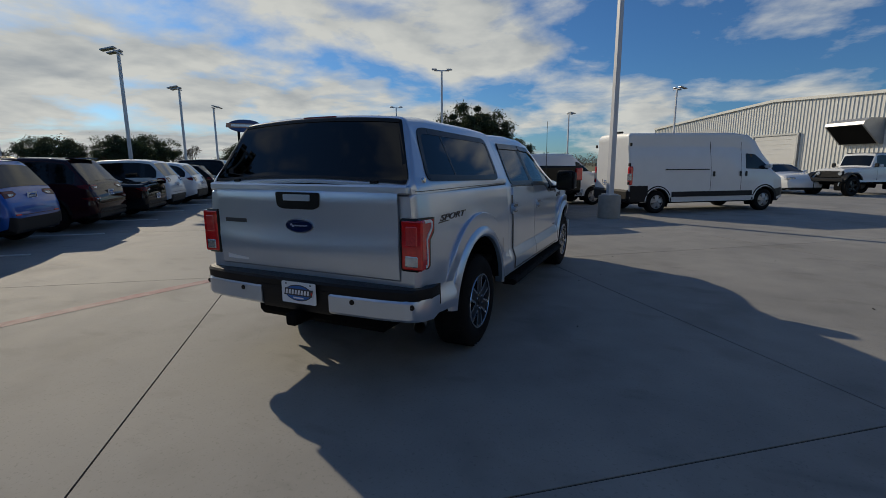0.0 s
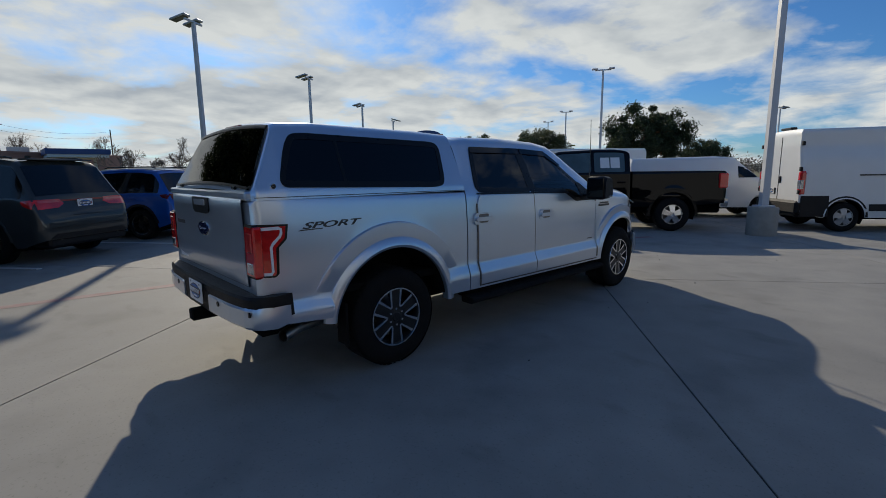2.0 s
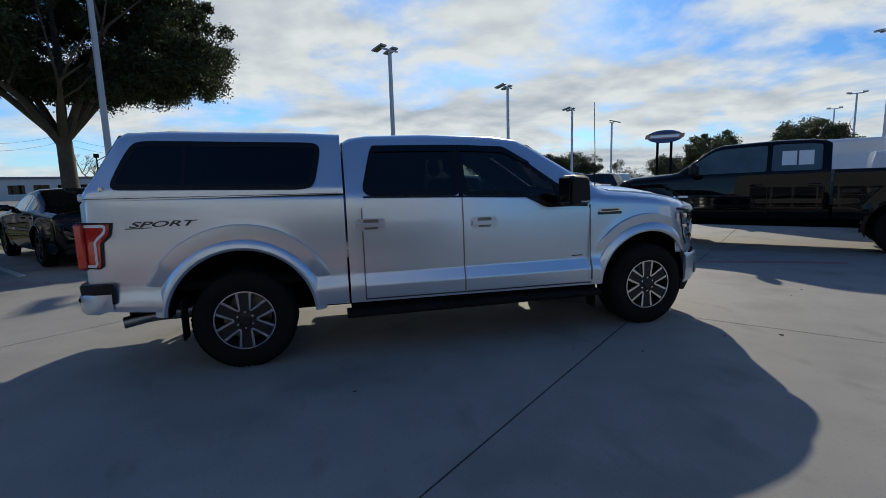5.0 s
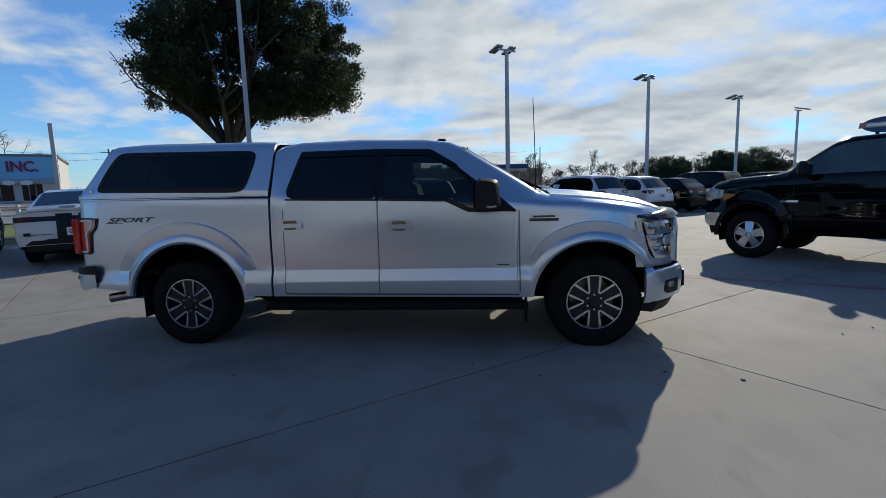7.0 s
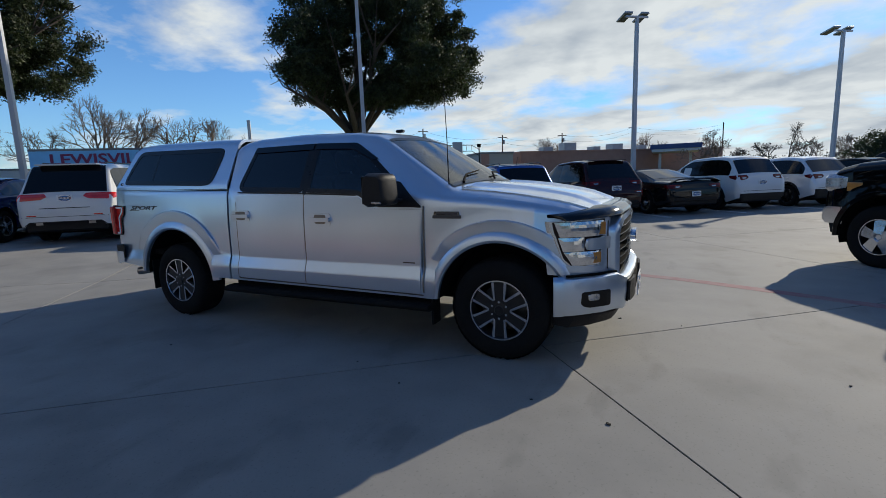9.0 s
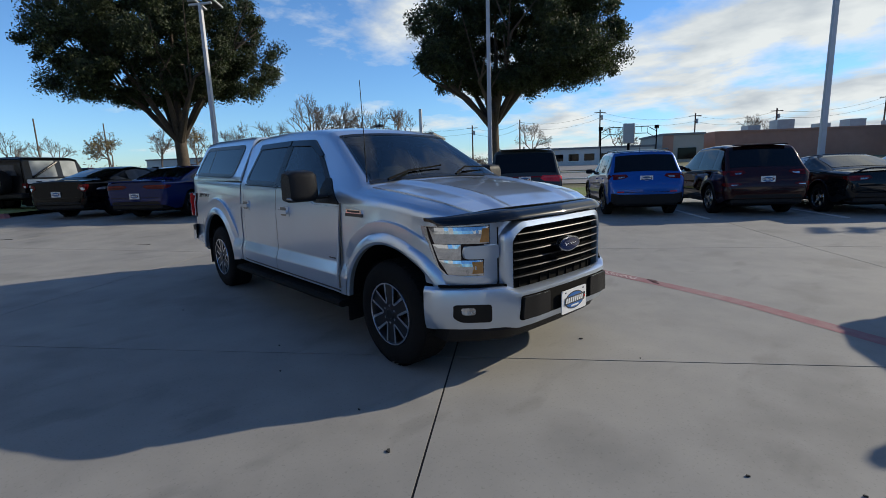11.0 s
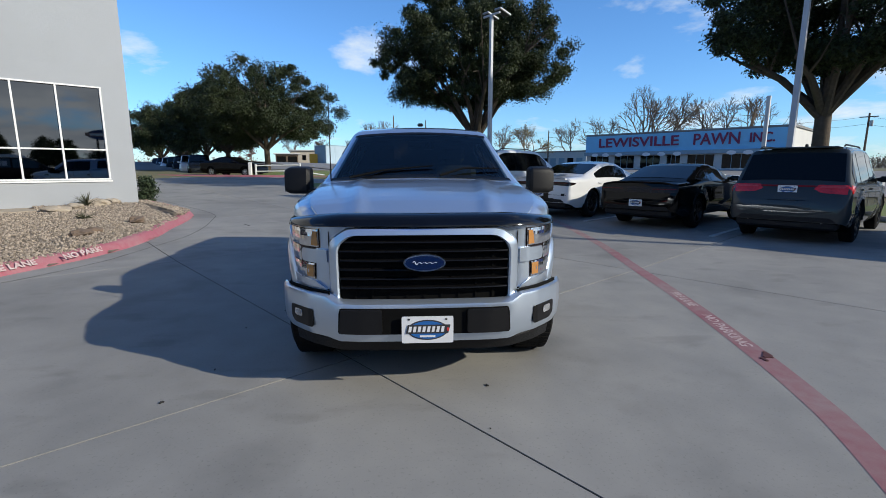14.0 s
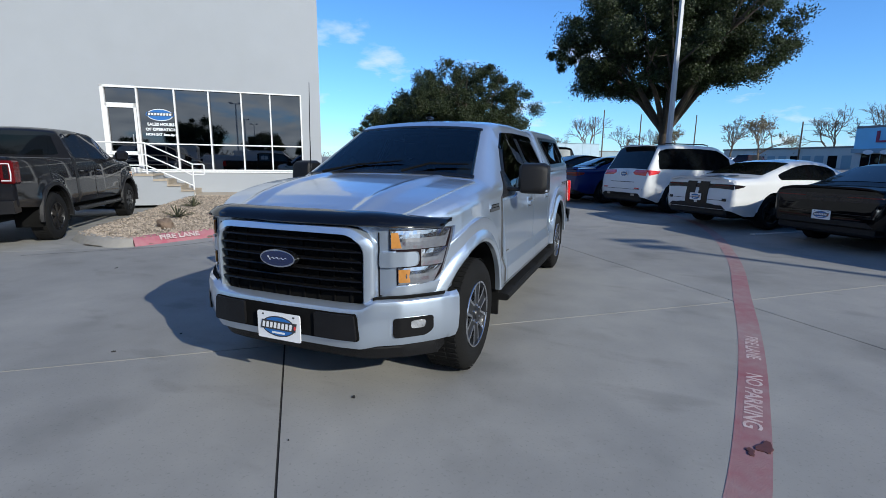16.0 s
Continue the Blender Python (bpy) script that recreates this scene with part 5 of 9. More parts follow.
def door_skin(poly, sign, nx):
    """A door on the cab's side with a crisp crease: the same heights in every column."""
    levels = [0.56, 0.595, 0.605, 0.615, 0.66, 0.695, 0.705, 0.715, 0.78, 0.86, 0.94, 1.02, 1.10, 1.15]
    g, rows = Geo(), []
    u0, u1 = min(p[0] for p in poly), max(p[0] for p in poly)
    for i in range(nx + 1):
        u = u0 + 1e-4 + (u1 - u0 - 2e-4) * i / nx
        lo, hi = span(poly, u)
        zz = [lo] + [min(max(z, lo), hi) for z in levels] + [hi]
        rows.append([(u, sign * (cab.y_at(u, z) + 0.014), z) for z in zz])
    g.sheet(rows)
    edge = rows[0] + [r[-1] for r in rows[1:]] + rows[-1][-2::-1] + [r[0] for r in rows[-2:0:-1]]
    g.sheet([edge + edge[:1], [(p[0], p[1] - sign * 0.018, p[2]) for p in edge + edge[:1]]])
    return g


for s in (-1, 1):
    front_door = door_skin([(1.832, 0.50), (3.03, 0.49), (3.05, 1.17), (2.60, 1.175), (2.42, 1.275), (1.832, 1.305)], s, 60).make("front_door", M_SILVER, truck)
    rear_door = door_skin([(0.968, 0.51), (1.820, 0.50), (1.820, 1.305), (1.0, 1.322), (0.968, 1.25)], s, 46).make("rear_door", M_SILVER, truck)
    for xg, z1, par in ((0.962, 1.25, rear_door), (1.826, 1.31, rear_door), (3.056, 1.20, front_door)):
        cab.side_patch([(xg - 0.005, 0.50), (xg + 0.005, 0.50), (xg + 0.005, z1), (xg - 0.005, z1)], s, 0.0115, 2, 40).make("door_gap", M_DISC, par)
    cab.side_patch([(0.96, 0.488), (3.05, 0.470), (3.05, 0.480), (0.96, 0.498)], s, 0.0075, 30, 1).make("door_gap", M_DECAL, front_door)
    cab.side_patch(WIN_R, s, 0.004, 36).make("door_glass", M_TINT, rear_door, "dark tinted door window")
    cab.side_patch(WIN_F, s, 0.004, 44).make("door_glass", M_TINT_MID, front_door, "tinted front door window")
    glass_border(cab, finer(WIN_R), s, 0.007, 0.045).make("glass_border", M_SATIN, rear_door)
    glass_border(cab, finer(WIN_F), s, 0.007, 0.040).make("glass_border", M_SATIN, front_door)
    cab.side_patch([(1.802, 1.31), (1.842, 1.31), (1.842, 1.772), (1.802, 1.772)], s, 0.008, 2).make("door_pillar", M_SATIN, rear_door)
    # dark seal lines round the glass and smoked rain visors above it
    for pts, par in (([(0.98, 1.345), (1.814, 1.322), (1.814, 1.31), (0.98, 1.333)], rear_door), ([(1.834, 1.322), (2.42, 1.30), (2.40, 1.288), (1.834, 1.31)], front_door)):
        cab.side_patch(pts, s, 0.008, 20, 1).make("window_seal", M_SATIN, par)
    for pts, par in (([(1.07, 1.718), (1.814, 1.718), (1.814, 1.773), (1.085, 1.773)], rear_door), ([(1.844, 1.718), (2.27, 1.700), (2.50, 1.588), (2.535, 1.602), (2.29, 1.754), (1.844, 1.773)], front_door)):
        cab.side_patch(pts, s, 0.015, 24, 3, 0.02).make("rain_visor", M_TINT, par)
    cab.side_patch([(2.72, 1.20), (3.03, 1.185), (3.03, 1.20), (2.80, 1.40), (2.72, 1.40)], s, 0.010, 14).make("mirror_panel", M_PLASTIC, front_door)
    yb = cab.y_at(2.90, 0.74) + 0.013
    Geo().prism([(2.86, 0.730), (2.97, 0.730), (2.97, 0.740), (2.86, 0.740)], 0.0, 0.004, lambda u, v, h, yb=yb, s=s: (u, s * (yb + h), v)).make("door_badge", M_DECAL, front_door)
    for xd, zd, par in ((1.03, 1.112, rear_door), (2.018, 1.085, front_door)):
        y = cab.y_at(xd, zd) + 0.013
        put = lambda u, v, h, y=y, s=s: (u, s * (y + h), v)
        hd = Geo().prism(round_poly([(xd - 0.115, zd - 0.052), (xd + 0.110, zd - 0.052), (xd + 0.122, zd - 0.02), (xd + 0.112, zd + 0.052), (xd - 0.112, zd + 0.052), (xd - 0.122, zd)], 0.022), -0.01, 0.008, put).make("handle_cup", M_SILVER, par)
        # dark metal plate that stands in for the shade inside the cup
        Geo().prism(round_poly([(xd - 0.060, zd - 0.040), (xd + 0.060, zd - 0.040), (xd + 0.066, zd + 0.042), (xd - 0.066, zd + 0.042)], 0.022), 0.006, 0.0105, put).make("handle_recess", M_DISC, hd)
        Geo().prism(round_poly([(xd - 0.118, zd - 0.020), (xd + 0.118, zd - 0.020), (xd + 0.118, zd + 0.016), (xd - 0.118, zd + 0.016)], 0.014), 0.010, 0.036, put).make("door_handle", M_SILVER, hd)
    # mirror
    mir = Geo()
    mir.loft([[(2.71 + dx, s * (1.05 + dy * 0.235), 1.335 + dz * 1.12) for dx, dz in round_poly([(-0.02 * t, -0.115 * t), (0.19 * t, -0.10 * t), (0.17 * t, 0.11 * t), (0.0, 0.125 * t)], 0.04)] for dy, t in ((0.0, 0.86), (0.12, 1.0), (0.8, 1.0), (1.0, 0.84))])
    mr = mir.make("door_mirror", M_PLASTIC, front_door, "large black door mirror")
    Geo().box(2.78, 2.88, min(s * 0.93, s * 1.09), max(s * 0.93, s * 1.09), 1.235, 1.265, 0.01).make("mirror_arm", M_PLASTIC, mr)
    Geo().box(2.680, 2.692, min(s * 1.07, s * 1.265), max(s * 1.07, s * 1.265), 1.235, 1.45, 0.004).make("mirror_glass", M_CARGLASS, mr)
    Geo().box(2.78, 2.86, min(s * 1.268, s * 1.288), max(s * 1.268, s * 1.288), 1.235, 1.254, 0.004).make("indicator", M_CLEAR_LENS, mr)
    # wheel arch lips
    for sh, xa, ra, a0, a1 in ((bed, 0.0, 0.56, 0.12, math.pi - 0.05), (cab, 3.683, 0.52, 0.08, math.pi - 0.30)):
        g = Geo()
        rows = []
        for k in range(49):
            a = a0 + (a1 - a0) * k / 48
            row = []
            for dr, o in ((-0.006, -0.05), (-0.008, 0.022), (0.012, 0.034), (0.045, 0.030), (0.075, 0.012), (0.082, -0.01)):
                x, z = xa - (ra + dr) * math.cos(a), 0.41 + (ra + dr) * math.sin(a)
                xe = min(max(x, sh.r[0, 0] + 0.02), sh.r[-1, 0] - 0.02)
                row.append((x, s * (sh.side(xe, max(z, 0.74), sh.at(xe)[2], 0) + o), z))
            rows.append(row)
        g.sheet(rows).make("wheel_arch_lip", M_SILVER, truck)
        # raised flare above the lip, with a crisp upper crease
        rf, b0, b1 = (0.755, 0.36, 2.80) if xa < 1 else (0.685, 0.50, 2.42)
        g, rows = Geo(), []
        for k in range(57):
            a = b0 + (b1 - b0) * k / 56
            fade = min(1.0, (a - b0) / 0.35, (b1 - a) / 0.35)
            row = []
            for q, o in ((0.0, 0.010), (0.35, 0.016), (0.7, 0.021), (0.93, 0.024), (0.975, 0.020), (1.0, -0.006)):
                rr = ra + 0.07 + (rf - ra - 0.07) * q
                x, z = xa - rr * math.cos(a), 0.41 + rr * math.sin(a)
                xe = min(max(x, sh.r[0, 0] + 0.02), sh.r[-1, 0] - 0.02)
                row.append((x, s * (sh.y_at(xe, max(z, 0.735)) + (o + 0.006) * fade - 0.006), z))
            rows.append(row)
        g.sheet(rows).make("wing_flare", M_SILVER, truck)
        w, rows = Geo(), []
        for a in np.linspace(0.08, math.pi - 0.15, 33):
            xe = xa - ra * math.cos(a)
            yo = min(0.985, sh.y_at(min(max(xe, sh.r[0, 0] + 0.02), sh.r[-1, 0] - 0.02), 0.80) - 0.012)
            rows.append([(xa - ra * math.cos(a) * f, s * y, 0.41 + ra * math.sin(a) * f) for y, f in ((yo, 0.985), (0.62, 0.965))])
        w.sheet(rows)
        Geo().box(xa - 0.54, xa + 0.54, *sorted((s * 0.60, s * 0.64)), 0.40, 1.0, 0.01).make("inner_wing", M_UNDER, truck)
        w.make("wheel_well", M_UNDER, truck)
    for xw in (0.0, 3.683):
        put_wheel(truck, xw, 0.978, 0.398, 0.238, 0.275, 6, "twin", M_ALLOY_DK, M_ALLOY, s < 0)
    for xf, z0 in ((-0.46, 0.27), (3.10, 0.22)):
        Geo().box(xf, xf + 0.018, min(s * 0.84, s * 0.98), max(s * 0.84, s * 0.98), z0, 0.60, 0.006).make("mud_flap", M_RUBBER, truck)
    Geo().box(0.84, 3.08, min(s * 0.80, s * 0.945), max(s * 0.80, s * 0.945), 0.385, 0.50, 0.02).make("sill_beam", M_UNDER, truck)
    # running board
    st = Geo().loft([[(x, s * (0.935 + dy), 0.383 + dz) for dy, dz in round_poly([(-0.02, -0.03), (0.12, -0.032), (0.145, 0.0), (0.12, 0.028), (-0.02, 0.03)], 0.02)] for x in (0.80, 0.86, 3.06, 3.12)])
    rb = st.make("running_board", M_RUBBER, truck, "black running board")
    for x0 in (1.05, 2.1):
        Geo().loft([[(x0 + k * 0.025, y, z) for y, z in ((s * 0.945, 0.408), (s * 1.045, 0.408), (s * 1.045, 0.419 if k % 2 else 0.413), (s * 0.945, 0.419 if k % 2 else 0.413))] for k in range(29)]).make("step_pad", M_RUBBER, rb)
    for xb in (1.0, 1.9, 2.9):
        Geo().tube([(xb, s * 0.96, 0.378), (xb, s * 0.80, 0.45), (xb, s * 0.6, 0.50)], 0.03, 8).make("board_bracket", M_UNDER, rb)
    # tail lamp
    tl = bed.side_patch([(-1.125, 0.885), (-1.0, 0.875), (-0.965, 0.90), (-0.965, 1.06), (-0.885, 1.12), (-0.865, 1.215), (-1.125, 1.225)], s, 0.010, 30, 8).make("tail_lamp", M_SATIN, truck, "red tail lamp with a clear lower lens")
    bed.side_patch([(-1.12, 0.90), (-1.0, 0.89), (-0.985, 0.91), (-0.985, 1.065), (-0.905, 1.13), (-0.89, 1.205), (-1.12, 1.21)], s, 0.014, 30, 8).make("lamp_side", M_RED_LENS, tl)
    hook, rows = [(-1.10, 0.905), (-1.035, 0.90), (-1.022, 0.915), (-1.022, 1.075), (-1.0, 1.10), (-0.945, 1.14), (-0.932, 1.165), (-0.932, 1.185), (-0.95, 1.195), (-1.10, 1.195)], []
    for k, (x, z) in enumerate(hook):
        (xa, za), (xb, zb) = hook[max(k - 1, 0)], hook[min(k + 1, len(hook) - 1)]
        ln = math.hypot(xb - xa, zb - za)
        nx, nz = -(zb - za) / ln * 0.010, (xb - xa) / ln * 0.010
        rows.append([(x + q * nx, s * (bed.y_at(x, z) + o), z + q * nz) for q, o in ((-1, 0.012), (-1, 0.019), (1, 0.019), (1, 0.012))])
    Geo().sheet(rows).make("lamp_hook", M_PLATE, tl)
    y0, y1 = sorted((s * 0.825, s * 0.965))
    Geo().box(-1.165, -1.10, y0, y1, 0.875, 1.225, 0.014).make("lamp_back", M_SATIN, tl)
    y0, y1 = sorted((s * 0.836, s * 0.994))
    Geo().box(-1.172, -1.10, y0, y1, 0.886, 1.214, 0.012).make("lamp_back_lens", M_RED_LENS, tl)
    Geo().box(-1.178, -1.10, y0 + 0.03, y1 - 0.03, 1.04, 1.18, 0.012).make("lamp_reflector", M_RED_BRIGHT, tl)
    Geo().box(-1.178, -1.10, y0 + 0.03, y1 - 0.025, 0.905, 0.985, 0.010).make("reversing_lens", M_CLEAR_LENS, tl)
    # letters on the bed side, plain bars for the badge on the wing
    words("side_lettering", "SPORT", 0.060, M_DECAL_DARK, pose(-0.535, s * (bed.y_at(-0.53, 1.19) + 0.002), 1.19, 90, 0, 0 if s < 0 else 180), truck, 0.002, 0.0012, 2.45, "dark grey decal lettering", 0.35)
    Geo().prism([(-0.78, 1.160), (-0.60, 1.163), (-0.60, 1.169), (-0.765, 1.168)], 0.0, 0.004, lambda u, v, h, s=s: (u, s * (bed.y_at(-0.7, 1.165) + h), v)).make('letter_stroke', M_DECAL_DARK, truck)
    yb = cab.y_at(3.26, 1.12)
    put = lambda u, v, h, yb=yb, s=s: (u, s * (yb + h), v)
    bd = Geo().prism(round_poly([(3.14, 1.10), (3.385, 1.10), (3.385, 1.125), (3.14, 1.125)], 0.006), 0.0, 0.010, put).make("wing_badge", M_DECAL, truck)
    Geo().prism([(3.15, 1.125), (3.375, 1.125), (3.37, 1.155), (3.155, 1.155)], 0.0, 0.008, put).make("badge_bar", M_CHROME, bd)
    Geo().prism([(3.17, 1.132), (3.355, 1.132), (3.35, 1.148), (3.175, 1.148)], 0.008, 0.0095, put).make("badge_slot", M_DECAL, bd)

# tailgate
def back(x):
    return lambda u, v, h: (x - h, u, v)


tg = Geo()
rows = []
for k in range(33):
    y = -0.815 + 1.63 * k / 32
    row = []
    for z, o in ((0.80, 0.0), (0.81, 0.012), (0.90, 0.024), (0.985, 0.033), (1.02, 0.024), (1.18, 0.022), (1.30, 0.030), (1.36, 0.034), (1.385, 0.022), (1.388, 0.0)):
        low_bow = 0.05 * (abs(y) / 0.8) ** 2
        row.append((-1.142 - o * (1 - 0.25 * (abs(y) / 0.82) ** 4), y, z + (low_bow if 0.9 < z < 1.1 else 0)))
    rows.append(row)
tailgate = tg.sheet(rows).make("tailgate", M_SILVER, truck)
Geo().prism(round_poly([(-0.19, 1.275), (-0.14, 1.255), (0.14, 1.255), (0.19, 1.275), (0.20, 1.375), (-0.20, 1.375)], 0.02), 0.02, 0.042, back(-1.142)).make("handle_bezel", M_SATIN, tailgate)
Geo().prism(round_poly([(-0.12, 1.315), (0.12, 1.315), (0.12, 1.36), (-0.12, 1.36)], 0.01), 0.042, 0.054, back(-1.142)).make("tailgate_handle", M_SILVER, tailgate)
bz = Geo().prism(oval(0.130, 0.054), 0.018, 0.030, back(-1.142))
bz.v = [(x, y, z + 1.135) for x, y, z in bz.v]
bz = bz.make("oval_badge", M_ALLOY, tailgate, "blue oval badge with a chrome rim")
g = Geo().prism(oval(0.120, 0.045), 0.030, 0.034, back(-1.142))
g.v = [(x, y, z + 1.135) for x, y, z in g.v]
g.make("badge_field", M_BADGE_BLUE, bz)
g = script_stroke(0.078, 0.013, lambda u, v, t: (-1.1785, -u, v + 1.135))
g.make("badge_bar", M_PLATE, bz)
Geo().prism([(0.52, 1.135), (0.74, 1.135), (0.74, 1.165), (0.52, 1.165)], 0.016, 0.024, back(-1.142)).make("model_badge", M_DECAL, tailgate)
Geo().prism(round_poly([(0.53, 0.845), (0.75, 0.845), (0.75, 0.895), (0.53, 0.895)], 0.008), 0.008, 0.018, back(-1.142)).make("dealer_sticker", M_PLATE, tailgate)
# rear bumper
BX = ([0, 0.35, 0.7, 0.9, 0.98, 1.02], [-1.285, -1.285, -1.265, -1.23, -1.17, -1.04])


def rear_x(y):
    return float(np.interp(abs(y), *BX))


def sweep(fx, y0, y1, n, profile):
    g = Geo()
    return g.loft([[(fx(y0 + (y1 - y0) * k / n) + dx, y0 + (y1 - y0) * k / n, z) for dx, z in profile] for k in range(n + 1)])


bumper = sweep(rear_x, -1.015, 1.015, 40, [(-0.004, 0.745), (0.012, 0.762), (0.16, 0.768), (0.17, 0.62), (0.05, 0.60), (0.02, 0.62), (0.0, 0.69)]).make("rear_bumper", M_PLASTIC, truck, "rear bumper with black step pad and silver ends")
for s in (-1, 1):
    y0, y1 = sorted((s * 0.31, s * 1.018))
    sweep(rear_x, y0, y1, 24, [(-0.012, 0.675), (0.006, 0.692), (0.13, 0.69), (0.13, 0.57), (0.01, 0.545), (-0.012, 0.565)]).make("bumper_end", M_SILVER, bumper)
    for yy in (0.50, 0.93):
        d = Geo().lathe([(0.001, -0.004), (0.017, -0.004), (0.020, 0.004)], 14)
        shared("parking_sensor", d.mesh("parking_sensor", M_SATIN), bumper, pose(rear_x(yy) - 0.014, s * yy, 0.65, 0, 0, -90))
sweep(rear_x, -0.315, 0.315, 8, [(-0.006, 0.70), (0.13, 0.69), (0.13, 0.53), (0.03, 0.525), (0.004, 0.56)]).make("bumper_middle", M_PLASTIC, bumper)
dealer_plate(bumper, pose(-1.312, -0.06, 0.672, 90, 0, -90))
Geo().box(-1.165, -1.06, -0.89, 0.89, 1.375, 1.432, 0.012).make("canopy_sill", M_SILVER, cap)
Geo().box(-1.36, -1.05, -0.045, 0.045, 0.43, 0.52, 0.012).make("tow_hitch", M_UNDER, bumper)
Geo().tube([(-0.35, -0.72, 0.47), (-0.75, -0.80, 0.45), (-0.92, -0.86, 0.43)], 0.045, 14, False).make("exhaust_pipe", M_STEEL, truck)
# underside
Geo().box(-1.0, 4.1, -0.62, 0.62, 0.36, 0.62, 0.04).make("chassis", M_UNDER, truck)
Geo().box(0.84, 3.1, -0.93, 0.93, 0.46, 0.56, 0.02).make("cab_floor", M_UNDER, truck)
Geo().box(-1.1, 0.78, -0.92, 0.92, 0.66, 0.72, 0.01).make("bed_floor", M_UNDER, truck)
Geo().tube([(0, -0.8, 0.405), (0, 0.8, 0.405)], 0.06, 10).make("rear_axle", M_UNDER, truck)
Geo().tube([(3.683, -0.8, 0.405), (3.683, 0.8, 0.405)], 0.05, 10).make("front_axle", M_UNDER, truck)
# interior
for y in (-0.38, 0.38):
    for x, nm in ((2.05, "front_seat"), (1.12, "rear_seat")):
        st = Geo().box(x, x + 0.5, y - 0.27, y + 0.27, 0.70, 0.92, 0.06).make(nm, M_INTERIOR, truck)
        Geo().box(-0.08, 0.08, -0.26, 0.26, 0.0, 0.62, 0.06, pose(x, y, 0.88, 0, -14, 0)).make("backrest", M_INTERIOR, st)
        Geo().box(-0.05, 0.05, -0.13, 0.13, 0.0, 0.2, 0.05, pose(x - 0.16, y, 1.51, 0, -8, 0)).make("headrest", M_INTERIOR, st)
Geo().box(2.78, 3.28, -0.86, 0.86, 0.85, 1.20, 0.08).make("dashboard", M_INTERIOR, truck)
ring = [(2.66 + 0.07 * math.sin(a), 0.40 + 0.19 * math.cos(a), 1.13 + 0.18 * math.sin(a)) for a in np.linspace(0, 2 * math.pi, 29)]
Geo().tube(ring, 0.017, 8, False).make("steering_wheel", M_SATIN, truck)
Geo().box(2.62, 2.66, -0.13, 0.13, 1.64, 1.72, 0.015).make("rear_view_mirror", M_SATIN, truck)

# nose
NX = ([0, 0.5, 0.6, 0.68, 0.76, 0.82, 0.87, 0.91, 0.95, 0.98, 1.01], [4.45, 4.44, 4.425, 4.395, 4.335, 4.265, 4.18, 4.10, 3.99, 3.88, 3.75])
GX = ([0, 0.3, 0.5, 0.6], [4.535, 4.53, 4.51, 4.48])
FX = ([0, 0.4, 0.54, 0.6, 0.75, 0.86, 0.93, 0.97, 0.99, 1.0], [4.59, 4.58, 4.56, 4.53, 4.43, 4.32, 4.235, 4.165, 4.11, 4.07])
DX = ([0, 0.5, 0.6, 0.7, 0.8, 0.88, 0.93], [4.50, 4.475, 4.445, 4.39, 4.30, 4.19, 4.10])


def nose_x(y):
    return float(np.interp(abs(y), *NX))


def grille_x(y):
    return float(np.interp(abs(y), *GX))


def bump_x(y):
    return float(np.interp(abs(y), *FX))


def lip_x(y):
    return float(np.interp(abs(y), *DX))


def front_panel(fx, poly, off, depth=0.03, ny=24, nz=4):
    g = Geo()
    u0, u1 = min(p[0] for p in poly), max(p[0] for p in poly)
    e = (u1 - u0) * 1e-4
    rows = []
    for i in range(ny + 1):
        u = u0 + e + (u1 - u0 - 2 * e) * (0.5 - 0.5 * math.cos(math.pi * i / ny))
        lo, hi = span(poly, u)
        rows.append([(fx(u) + off, u, lo + (hi - lo) * j / nz) for j in range(nz + 1)])
    g.sheet(rows)
    edge = [rows[i][0] for i in range(ny + 1)] + [rows[-1][j] for j in range(1, nz + 1)] + [rows[i][-1] for i in range(ny - 1, -1, -1)] + [rows[0][j] for j in range(nz - 1, 0, -1)]
    g.sheet([edge + edge[:1], [(p[0] - depth, p[1], p[2]) for p in edge + edge[:1]]])
    return g


def mirrored(poly, s):
    return [(s * y, z) for y, z in poly]


def reflector(poly, off, ny, nz):
    """A bowed chrome bowl with fine upright flutes inside a lamp."""
    u0, u1 = min(p[0] for p in poly), max(p[0] for p in poly)
    rows = []
    for i in range(ny + 1):
        u = u0 + 1e-4 + (u1 - u0 - 2e-4) * i / ny
        lo, hi = span(poly, u)
        edge = i in (0, ny)
        rows.append([(nose_x(u) + off + 0.012 * math.sin(math.pi * i / ny) ** 0.5 * math.sin(math.pi * j / nz) + (0.0 if edge else 0.0012 * (i % 2)), u, lo + (hi - lo) * j / nz) for j in range(nz + 1)])
    return Geo().sheet(rows)


front_panel(nose_x, [(-0.915, 0.685), (0.915, 0.685), (0.925, 0.98), (0.90, 1.075), (0.6, 1.10), (-0.6, 1.10), (-0.90, 1.075), (-0.925, 0.98)], 0.0, 0.05, 60, 8).make("front_fascia", M_SILVER, truck)
GO = round_poly([(-0.60, 0.60), (0.60, 0.60), (0.60, 1.01), (0.49, 1.09), (-0.49, 1.09), (-0.60, 1.01)], 0.05, 6)
GI = round_poly([(-0.535, 0.595), (0.535, 0.595), (0.54, 0.975), (0.455, 1.045), (-0.455, 1.045), (-0.54, 0.975)], 0.05, 6)
g = Geo()
ls = [[(grille_x(y) + o, y, z) for y, z in poly] for poly, o in ((GO, -0.10), (GO, -0.012), ([(y * 0.985, z - 0.004) for y, z in GO], 0.0), ([(y * 1.02, z + 0.004) for y, z in GI], 0.010), (GI, -0.002), (GI, -0.06))]
g.loft(ls, True, False)
grille = g.make("grille_surround", M_SILVER, truck, "black slatted grille in a silver surround")
